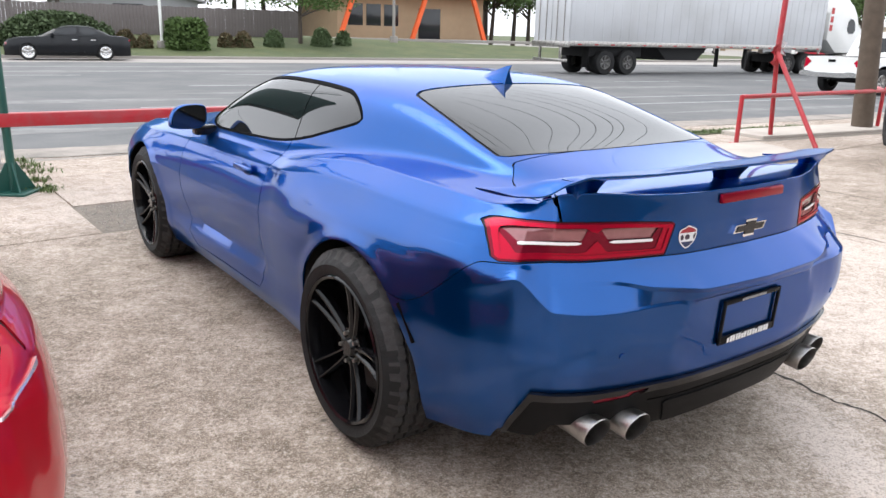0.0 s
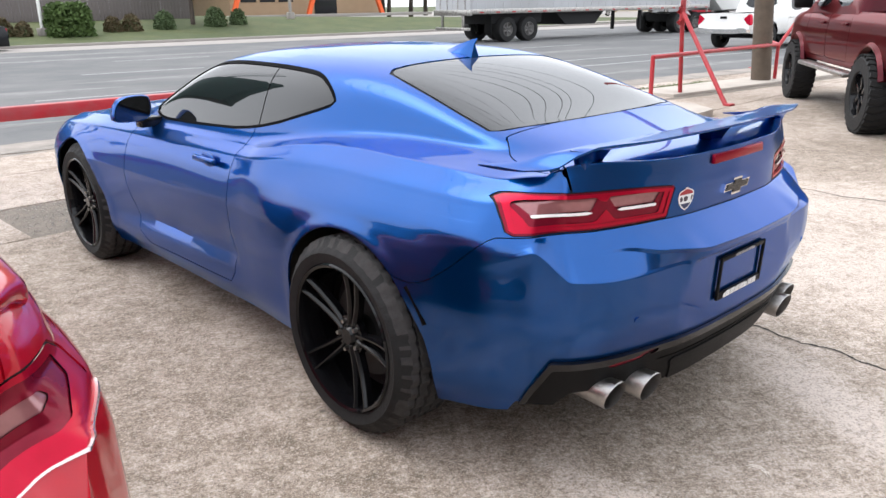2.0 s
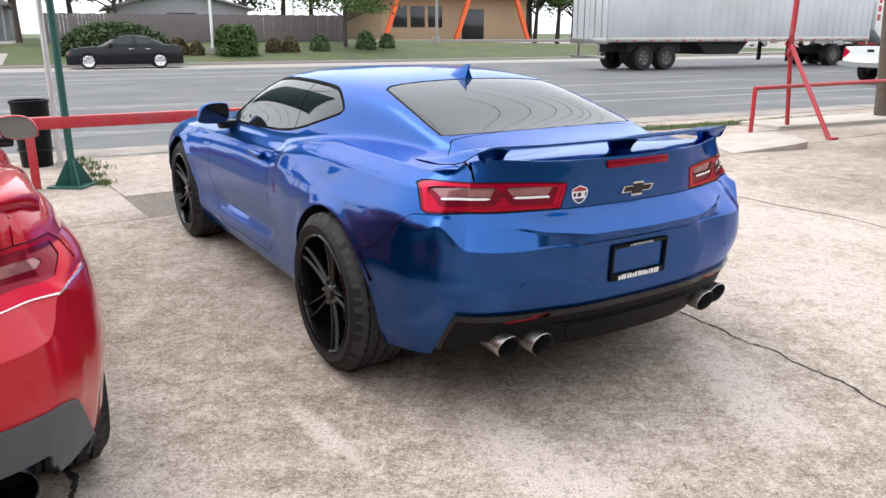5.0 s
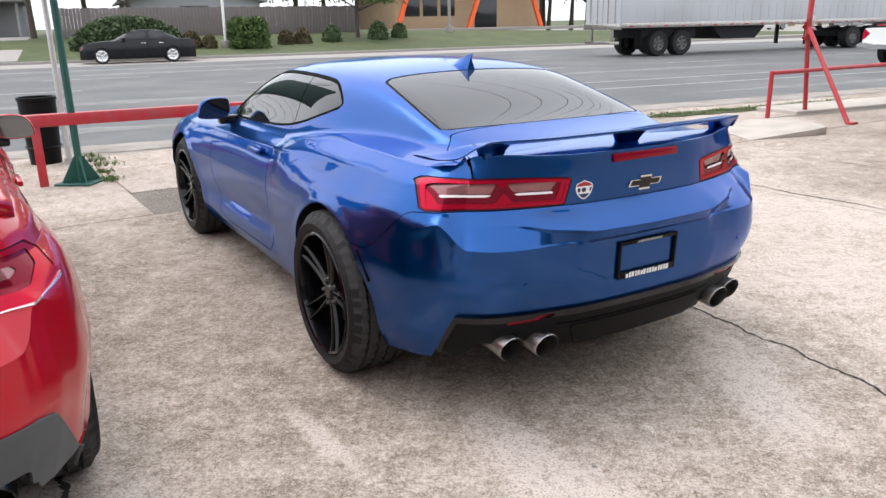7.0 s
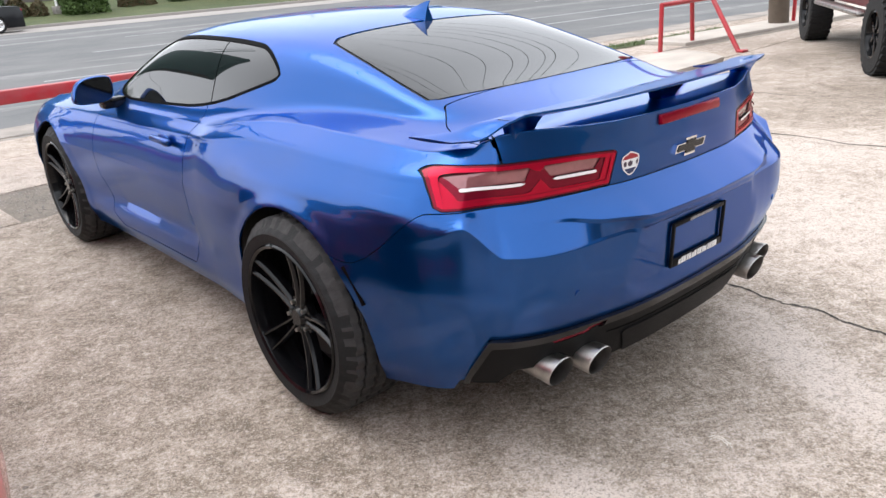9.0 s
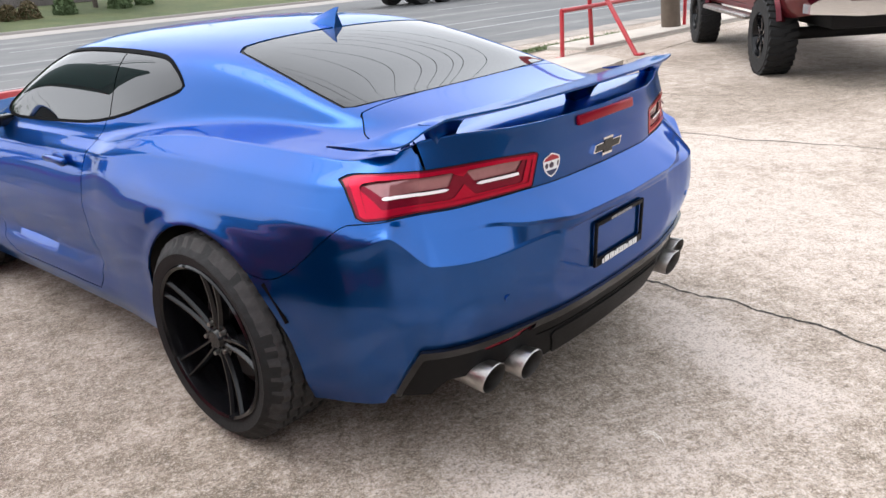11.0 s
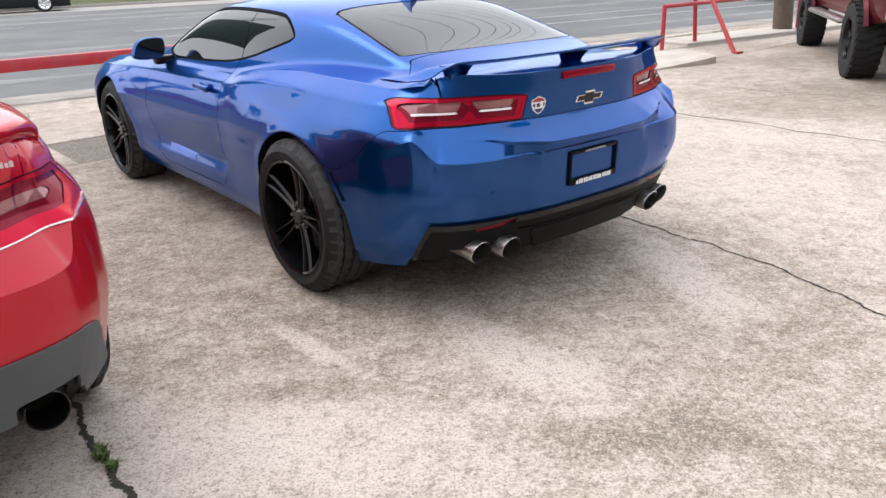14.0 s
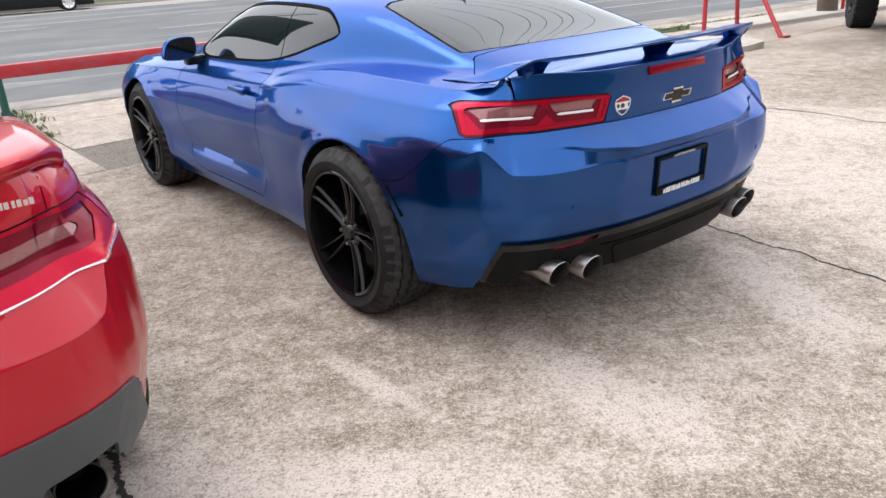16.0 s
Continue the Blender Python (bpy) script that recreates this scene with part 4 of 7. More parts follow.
    b.faces.new(secs[0]), b.faces.new(secs[-1])
    wing = part("rear_wing", b, blue_paint, car, "slim blue rear wing on pedestals")
    for x, dy in ((-0.588, 0.042), (0.0, -0.018), (0.588, 0.042)):
        b = bmesh.new()
        rings = []
        for q in np.linspace(0, 1, 6):
            z, w, back = 1.035 + 0.071 * q, 0.042 + 0.026 * q ** 2.2, 0.848 + 0.030 * q ** 2
            rings.append([b.verts.new((x + px * w, dy + py, z)) for px, py in ((-1, -0.815), (-0.6, -0.802), (0.6, -0.802), (1, -0.815), (1, -back + 0.012), (0.86, -back), (-0.86, -back), (-1, -back + 0.012))])
        for p, q in zip(rings, rings[1:]):
            for i in range(8):
                b.faces.new((p[i], p[(i + 1) % 8], q[(i + 1) % 8], q[i]))
        b.faces.new(rings[0][::-1]), b.faces.new(rings[-1])
        part("pedestal", b, blue_paint, wing, smooth=50)
    # high brake lamp
    b = bmesh.new()
    box(b, (-0.162, -0.012, -0.016), (0.162, 0.012, 0.016), 0.006)
    part("brake_lamp", b, mat("brake_red", (0.24, 0.003, 0.018), 0.3, 0.5, 0.1, 40, coat=0.25, tint=(1.0, 0.1, 0.15)), car, "long red high brake lamp").matrix_basis = pose(0.006, -0.945, 1.026, -3)
    # emblem: a plain dark bar cross with a bright rim
    for s_, material, y in ((1.0, chrome, -0.955), (0.86, gloss_black, -0.958)):
        b = bmesh.new()
        o = [(1.1 * a_, 1.1 * c_) for a_, c_ in ((-0.078, -0.011), (-0.03, -0.011), (-0.03, -0.026), (0.024, -0.026), (0.024, -0.011), (0.068, -0.011), (0.078, 0.013), (0.03, 0.013), (0.03, 0.026), (-0.024, 0.026), (-0.024, 0.013), (-0.068, 0.013))]
        prism(b, [(p * (s_ if abs(p) > 0.04 else s_ * 0.97), q * s_ * (1 if s_ == 1 else 0.82)) for p, q in o], 0, 0.012, "Y")
        part("emblem", b, material, car).matrix_basis = pose(0.008, y, 0.915, 1)
    # number plate frame
    b = bmesh.new()
    for lo, hi in (((-0.150, -0.006, -0.077), (-0.139, 0.005, 0.077)), ((0.139, -0.006, -0.077), (0.150, 0.005, 0.077)), ((-0.139, -0.006, 0.062), (0.139, 0.005, 0.077)), ((-0.139, -0.006, -0.077), (0.139, 0.005, -0.050))):
        box(b, lo, hi, 0.003)
    fr = part("plate_frame", b, black_plastic, car, "black dealer plate frame with white lettering")
    fr.matrix_basis = pose(-0.010, -1.008, 0.630, 3.0)
    text_bars(fr, "lettering_bars", (0, -0.0065, -0.063), (0.225, 0.021), 15, white_trim)
    text_bars(fr, "lettering_bars", (0, -0.0065, 0.070), (0.13, 0.009), 11, mat("faint_print", (0.35, 0.35, 0.35), 0.5))
    # exhaust tips
    for x, back in ((-0.588, 0.925), (-0.462, 0.970), (0.462, 0.970), (0.588, 0.925)):
        b = bmesh.new()
        lathe(b, [(0.042, 0.18), (0.046, 0.08), (0.051, 0.0), (0.0485, -0.004), (0.046, 0.02), (0.040, 0.18)], 40, "X")
        for v in b.verts:
            if v.co.x < 0.06:
                v.co.x += v.co.z * -0.3
        t = part("exhaust_tip", b, steel, car, "brushed steel tailpipe, dark inside")
        t.matrix_basis = pose(x, -back, 0.340, 7, 0, 90)
        # black disc across the bore stands in for the shade deep inside
        b = bmesh.new()
        lathe(b, [(0.0, 0.1), (0.045, 0.1)], 24, "X")
        part("pipe_dark", b, bore_black, t)
    # roof fin
    b = bmesh.new()
    secs = []
    for q in np.linspace(0, 1, 9):
        y = 0.42 - 0.24 * q
        h = 0.066 * (q ** 0.9) * (1 if q < 0.95 else 0.92)
        wd = 0.046 * math.sin(math.pi * min(0.98, 0.15 + q * 0.75))
        secs.append([b.verts.new((sx * w_, y + dy, h_)) for sx, w_, h_, dy in ((-1, wd + 0.012, -0.03, 0), (-1, wd, 0.005, 0), (-0.4, wd * 0.6, h * 0.6, 0), (-0.1, 0.006, h, -0.02 * q), (0.1, 0.006, h, -0.02 * q), (0.4, wd * 0.6, h * 0.6, 0), (1, wd, 0.005, 0), (1, wd + 0.012, -0.03, 0))])
    for p, q in zip(secs, secs[1:]):
        for i in range(7):
            b.faces.new((p[i], p[i + 1], q[i + 1], q[i]))
    b.faces.new(secs[-1]), b.faces.new(secs[0])
    part("roof_fin", b, blue_paint, car).matrix_basis = pose(0.0, 0.11, 1.322, -3)
    for sgn in (-1, 1):
        door_mirror(car, sgn, blue_paint)
        for y in (AXLE_Y, WHEELBASE):
            coupe_wheel(car, (sgn * (0.838 if y < 1 else 0.785), y, AXLE_Z), sgn, rim_black)
    return car


def red_coupe(m):
    car = thing("coupe", m, "bright red two-door coupe with a grey lower bumper", "car")
    skin = coupe_skin(0.05)
    haunch = np.clip((np.abs(skin[0][:, 0]) - 0.58) / 0.14, 0, 1) * np.clip((skin[0][:, 2] - 0.97) / 0.07, 0, 1) * np.clip((-0.15 - skin[0][:, 1]) / 0.25, 0, 1)
    skin[0][:, 2] += 0.040 * haunch
    skin[0][:, 0] += np.sign(skin[0][:, 0]) * 0.022 * haunch
    skin[0][:, 0] *= 1 + 0.020 * np.clip((0.2 - skin[0][:, 1]) / 0.5, 0, 1)
    _, skin = cut(skin, lambda v: np.where(v[:, 1] < -0.5, v[:, 2] - np.where(np.abs(v[:, 0]) < 0.74, 0.395, 0.36), 1.0))
    notch = lambda v: np.where(v[:, 1] < -0.5, np.maximum(v[:, 2] - 0.45, np.abs(np.abs(v[:, 0]) - 0.635) - 0.09), 1.0)
    _, skin = cut(skin, notch)
    sheet = coupe_base(car, skin, red_paint)
    for sgn in (-1, 1):
        out = lens_outline([(0.30, 0.988), (0.70, 1.005), (0.815, 1.003), (0.85, 0.962), (0.886, 0.900), (0.886, 0.882), (0.80, 0.866), (0.34, 0.846)], sgn)
        f = lambda v: np.where((v[:, 1] < -0.42) & (v[:, 2] > 0.8), poly_sdf(v[:, 0], v[:, 2], out), 1.0)
        hole, sheet = cut(sheet, f)
        strip = lambda v: v[:, 2] - spline([(0.3, 0.853), (0.8, 0.874), (0.85, 0.884), (0.9, 0.900)], np.abs(v[:, 0]))
        gasket, lamp = cut(hole, lambda v: strip(v) + 0.003)
        lampo = shell("tail_lamp", gasket, lamp_edge, car, "red tail lamp with dull bright lower edge", push=0.006, thick=0.008)
        edge, lamp = cut(lamp, lambda v: np.where(strip(v) < 0.02, 1.0, -(f(v) + 0.004)))
        shell("lamp_gasket", edge, seam_black, lampo, push=-0.004)
        o = lens_outline([(0.40, 0.947), (0.70, 0.960), (0.772, 0.960), (0.788, 0.945), (0.768, 0.932), (0.43, 0.914)], sgn)
        clear, rest = cut(lamp, lambda v: poly_sdf(v[:, 0], v[:, 2], o))
        shell("clear_lens", clear, lamp_clear, lampo, "greyish clear lens", push=-0.006)
        o2 = lens_outline([(0.33, 0.980), (0.72, 0.990), (0.815, 0.982), (0.832, 0.943), (0.81, 0.903), (0.36, 0.882)], sgn)
        inner, outer = cut(rest, lambda v: poly_sdf(v[:, 0], v[:, 2], o2))
        shell("inner_lens", inner, lamp_dark, lampo, "dark red lens", push=-0.003)
        shell("red_lens", outer, lamp_red, lampo, "bright red lens")
    _, sheet = cut(sheet, lambda v: np.where((v[:, 1] < -0.5) & (v[:, 2] > 0.992), np.abs(np.abs(v[:, 0]) - 0.722) - 0.002, 1.0))
    grey_top = lambda v: np.where(v[:, 1] < -0.4, np.maximum(v[:, 2] - 0.592, np.maximum(np.abs(v[:, 0]) - 0.815 - 0.22 * (0.55 - v[:, 2]), np.abs(v[:, 0]) + 1.6 * v[:, 2] - 1.722)), 1.0)
    grey_, sheet = cut(sheet, grey_top)
    shell("lower_bumper", grey_, grey_plastic, car, "matt grey plastic lower bumper", push=0.008, thick=0.01)
    shell("body", sheet, red_paint, car, thick=0.008)
    # broad deck lip: a rounded trailing edge that sweeps forward into the haunches
    b = bmesh.new()
    secs = []
    for x in np.concatenate([np.linspace(-0.822, -0.70, 14), np.linspace(-0.68, 0.68, 41), np.linspace(0.70, 0.822, 14)]):
        a = abs(x)
        back = float(spline([(0, -0.985), (0.4, -0.950), (0.625, -0.872), (0.70, -0.815), (0.757, -0.748), (0.79, -0.69), (0.82, -0.635), (0.835, -0.60)], a))
        front = float(spline([(0, -0.52), (0.5, -0.47), (0.58, -0.33), (0.7, -0.20), (0.835, -0.12)], a))
        sink = float(spline([(0, 0.0), (0.74, 0.0), (0.775, 0.006), (0.80, 0.016), (0.822, 0.036)], a))
        deep = 1 + 0.2 * float(np.clip((a - 0.75) / 0.05, 0, 1))
        ring = [(front, 1.100), (front + (back - front) * 0.25, 1.152), (front + (back - front) * 0.55, 1.158), (back + 0.09, 1.150), (back + 0.035, 1.143), (back + 0.010, 1.138), (back, 1.131), (back - 0.001, 1.122), (back + 0.006, 1.122 - 0.012 * deep), (back + 0.03, 1.122 - 0.026 * deep), (back + 0.09, 1.122 - 0.045 * deep)]
        secs.append([b.verts.new((0.98 * x, y, z - sink)) for y, z in ring])
    k = len(secs[0])
    for p, q in zip(secs, secs[1:]):
        for i in range(k):
            b.faces.new((p[i], p[(i + 1) % k], q[(i + 1) % k], q[i]))
    b.faces.new(secs[0]), b.faces.new(secs[-1])
    part("lip_spoiler", b, red_paint, car)
    text_bars(car, "lettering_bars", (0.645, -0.880, 1.062), (0.080, 0.015), 7, lamp_edge)
    for x in (-0.63, 0.63):
        b = bmesh.new()
        lathe(b, [(0.056, 0.25), (0.056, 0.0), (0.052, -0.003), (0.050, 0.01), (0.048, 0.2)], 40, "X")
        t = part("exhaust_tip", b, gloss_black, car, "blackened steel tailpipe")
        t.matrix_basis = pose(x, -0.85, 0.368, 4, 0, 90) @ Matrix.Diagonal((1, 1.08, 1.08, 1))
        # black disc here too, in place of the pipe's shaded depth
        b = bmesh.new()
        lathe(b, [(0.0, 0.12), (0.049, 0.12)], 24, "X")
        part("pipe_dark", b, bore_black, t)
    for sgn in (-1, 1):
        door_mirror(car, sgn, red_paint, 0.95)
        for y in (AXLE_Y, WHEELBASE):
            coupe_wheel(car, (sgn * 0.80, y, AXLE_Z), sgn, rim_black)
    return car


blue_coupe(pose(0.4155, 3.164, 0, 0, 0, 35.7) @ pose(0.030, 0, 0) @ Matrix.Diagonal((1.039, 1, 1, 1)))
red_coupe(pose(-1.845, 1.27, 0, 0, 0, 37))

# ---- the ground, the road and what lies beyond; road frame: u along it, n across it and away ----
ROAD_TURN = 29.0
ROAD = pose(0, 0, 0, 0, 0, ROAD_TURN)
LOT_TURN = 37.7
LOT = pose(0, 0, 0, 0, 0, LOT_TURN)


def rd(u, n, z=0.0):
    return ROAD @ Vector((u, n, z))


def sheet_ob(name, m, us, ns, height, material, label, category, kind="structure", smooth=60):
    """One sheet of ground over a grid of u and n, at height(u, n)."""
    verts = [m @ Vector((u, n, height(u, n))) for u in us for n in ns]
    k = len(ns)
    faces = [[i * k + j, (i + 1) * k + j, (i + 1) * k + j + 1, i * k + j + 1] for i in range(len(us) - 1) for j in range(k - 1)]
    return tagged(link_mesh(name, verts, faces, material, smooth=smooth), label, category, kind=kind)


def slab(name, m, lo, hi, material, label, category, bevel=0.012, kind="structure"):
    b = bmesh.new()
    box(b, lo, hi, bevel, m)
    return tagged(part(name, b, material), label, category, kind=kind)


def rise(n):
    """The far verge climbs gently away from the kerb."""
    return float(spline([(36, 0.0), (40.4, 0.10), (44, 0.42), (50, 1.0), (60, 1.05), (200, 1.1)], n))


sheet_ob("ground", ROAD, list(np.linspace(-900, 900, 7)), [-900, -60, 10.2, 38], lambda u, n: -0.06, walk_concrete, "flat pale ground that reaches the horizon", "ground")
sheet_ob("verge", ROAD, list(np.linspace(-900, 900, 46)), [40.4, 41.5, 43, 44, 46, 48, 50, 55, 60, 80, 120, 400, 1500], lambda u, n: rise(n) if u < 42 else min(rise(n), 0.12),
         grass_green, "mown green grass verge sloping up behind the road", "grass")
sheet_ob("road", ROAD, [-300, 0, 300], [10.3, 36.2], lambda u, n: -0.035, asphalt, "wide grey asphalt road with worn lane lines", "road")
sheet_ob("far_lane", ROAD, [-300, 0, 300], [36.2, 40.2], lambda u, n: -0.030, pale_lane, "pale concrete lane along the far kerb", "road")
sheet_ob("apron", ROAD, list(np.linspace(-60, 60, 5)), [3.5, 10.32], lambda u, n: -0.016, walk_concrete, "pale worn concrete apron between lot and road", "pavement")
sheet_ob("car_park", ROAD, [42, 100, 300], [40.5, 160], lambda u, n: 0.15, pale_lane, "pale grey far car park", "ground")
slab("far_kerb", ROAD, (-300, 40.2, -0.05), (300, 40.45, 0.10), pale_lane, "low pale concrete kerb", "kerb")
for n, w in ((14.15, 0.12), (15.9, 0.12)):
    sheet_ob("lane_line", ROAD, [2, 60], [n - w / 2, n + w / 2], lambda u, n: -0.031, line_white, "worn white lane line", "road marking")
for k in range(9):
    for n in (21.7, 26.8):
        u0 = -26 + 7.5 * k + (2 if n > 25 else 0)
        sheet_ob("lane_dash", ROAD, [u0, u0 + 3.2], [n - 0.07, n + 0.07], lambda u, n: -0.031, line_white, "worn white lane dash", "road marking")



def ragged(name, u0, u1, near, far, z, material, label, category, seed, step=0.3, kind="structure"):
    """A strip along the road with uneven edges."""
    rng = random.Random(seed)
    us = list(np.arange(u0, u1 + step / 2, step))
    vs = []
    for i, u in enumerate(us):
        k = min(1.0, i / 4, (len(us) - 1 - i) / 4)
        mid, half = (near + far) / 2, (far - near) / 2 * (0.1 + 0.9 * k)
        for n in (mid - half * rng.uniform(0.75, 1.1), mid + half * rng.uniform(0.75, 1.1)):
            vs.append(rd(u, n, z))
    fs = [[2 * i, 2 * i + 2, 2 * i + 3, 2 * i + 1] for i in range(len(us) - 1)]
    return tagged(link_mesh(name, vs, fs, material, smooth=0), label, category, kind=kind)


dust = mat("road_dust", (0.30, 0.265, 0.235), 0.95, 0, 0.25, 6, bump=0.5, bump_scale=60, second=(0.16, 0.145, 0.13), second_scale=1.4, second_amount=0.8)
ragged("road_edge", -40, 45, 9.95, 10.75, -0.009, dust, "dusty broken edge of the asphalt", "road", 3)
ragged("road_edge", -3, 8, 9.2, 9.9, -0.005, dust, "dusty strip beside the road", "road", 5)
ragged("grass_strip", 8.1, 13.2, 9.0, 9.45, -0.003, grass_green, "thin strip of short grass beside the road", "grass", 4, 0.15)
slab("sidewalk", ROAD, (10.3, 8.15, -0.1), (34, 9.0, 0.055), mat("sidewalk_concrete", (0.44, 0.395, 0.35), 0.9, 0, 0.15, 3, bump=0.3, second=(0.30, 0.27, 0.24), second_scale=1.1), "pale concrete sidewalk with a low step", "sidewalk", 0.015)
ragged("dirt_line", 9.6, 30, 7.93, 8.20, 0.003, gravel_dirt, "dark dirt gathered along the sidewalk's edge", "dirt", 9, 0.2)
# broken end of the old kerb, tapering into the lot
b = bmesh.new()
prism(b, [(7.7, 6.55), (8.7, 6.42), (8.98, 6.48), (9.25, 6.95), (9.4, 7.6), (8.9, 7.85), (8.0, 7.6)], -0.05, 0.09, "Z", 0.02)
for v in b.verts:
    if v.co.z > 0.03:
        v.co.z = 0.004 + 0.088 * min(1, max(0, (v.co.x - 7.7) / 1.1)) * min(1, max(0.05, (8.1 - v.co.y) / 0.6))
    v.co = ROAD @ v.co
tagged(part("broken_kerb", b, mat("kerb_concrete", (0.46, 0.405, 0.355), 0.9, 0, 0.2, 6, bump=0.4, second=(0.24, 0.22, 0.2), second_scale=3)), "broken end of a low concrete kerb", "kerb", kind="structure")

worn = mat("worn_asphalt", (0.19, 0.188, 0.185), 0.85, 0, 0.25, 2.5, bump=0.3, bump_scale=80, second=(0.11, 0.11, 0.11), second_scale=1.6, second_amount=0.8)
for k, (u0, u1, n0, n1) in enumerate(((-12, 4, 17.2, 18.0), (-16, -3, 23.4, 24.6), (-2, 12, 28.6, 29.6), (3, 22, 18.8, 19.5), (-9, 9, 31.8, 33.0), (12, 30, 12.0, 12.5), (-14, 2, 12.3, 13.1))):
    ragged("road_wear", u0, u1, n0, n1, -0.0315, worn, "pale worn streak on the asphalt", "road", 40 + k, 0.5)
# ---- trucks and cars across the road and on the lot ----
def loft(ys, section, close=True):
    """A skin from half sections (x, z) at each y, mirrored; points with normals."""
    half = [section(y) for y in ys]
    rows = [[(-x, y, z) for x, z in h] + [(x, y, z) for x, z in h[::-1][1:]] for y, h in zip(ys, half)]
    p = np.array(rows, float)
    nrm = np.cross(np.gradient(p, axis=1), np.gradient(p, axis=0))
    nrm /= np.maximum(np.linalg.norm(nrm, axis=2, keepdims=True), 1e-9)
    mid = p.mean(axis=(0, 1))
    nrm = np.where(np.sum(nrm * (p - mid), axis=2, keepdims=True) < 0, -nrm, nrm)
    a, b = p.shape[:2]
    v = np.concatenate([p, nrm], axis=2).reshape(-1, 6)
    f = [[i * b + k, i * b + k + 1, (i + 1) * b + k + 1, (i + 1) * b + k] for i in range(a - 1) for k in range(b - 1)]
    if close:
        for i, s in ((0, -1), (a - 1, 1)):
            ring = p[i]
            n0 = len(v)
            v = np.vstack([v, np.concatenate([ring, np.tile([0, s, 0], (b, 1))], axis=1)])
            f += [[n0 + k, n0 + k + 1, n0 + b - 2 - k, n0 + b - 1 - k][::-s] for k in range(b // 2)]
    f = [[q for n_, q in enumerate(fc)] for fc in f]
    return v, f


def truck_wheel(parent, at, r, half, outer, rim_material, rim_r, lugs=0, name="wheel"):
    w = new(name)
    w.empty_display_size = 0.1
    w.parent = parent
    w.matrix_basis = pose(*at) @ Matrix.Diagonal((outer, 1, 1, 1))
    part("tyre", lathe(bmesh.new(), [(rim_r, -half), (r * 0.93, -half), (r, -half * 0.75), (r, half * 0.75), (r * 0.93, half), (rim_r * 1.03, half), (rim_r, half * 0.9)], 40), tyre_rubber, w)
    if lugs:
        me = None
        for k in range(lugs):
            a = 2 * math.pi * k / lugs
            for x0 in (-half * 0.98, -half * 0.42, half * 0.12):
                sh = 0.5 if abs(x0) < half * 0.6 and x0 < 0 else 0.0
                if me is None:
                    b = bmesh.new()
                    box(b, (0, -r * 1.9 / lugs, -0.02), (half * 0.86, r * 1.9 / lugs, 0.013), 0.004)
                    lug = part("tread_block", b, tyre_rubber, w, smooth=0)
                    me = lug.data
                else:
                    lug = new("tread_block", me)
                    lug.parent = w
                lug.matrix_basis = Matrix.Rotation(a + sh * 2 * math.pi / lugs, 4, "X") @ pose(x0, 0, r, 0, 0, 14 if x0 > 0 else -10)
    part("rim", lathe(bmesh.new(), [(rim_r, half * 0.92), (rim_r * 0.93, half * 0.95), (rim_r * 0.88, half * 0.6), (rim_r * 0.6, half * 0.35), (rim_r * 0.28, half * 0.45), (0, half * 0.5)], 36), rim_material, w)
    for k in range(6):
        a = math.pi * k / 3
        b = bmesh.new()
        box(b, (half * 0.35, -rim_r * 0.11, rim_r * 0.2), (half * 0.78, rim_r * 0.11, rim_r * 0.93), 0.01, Matrix.Rotation(a, 4, "X"))
        part("spoke", b, rim_material, w)
    return w


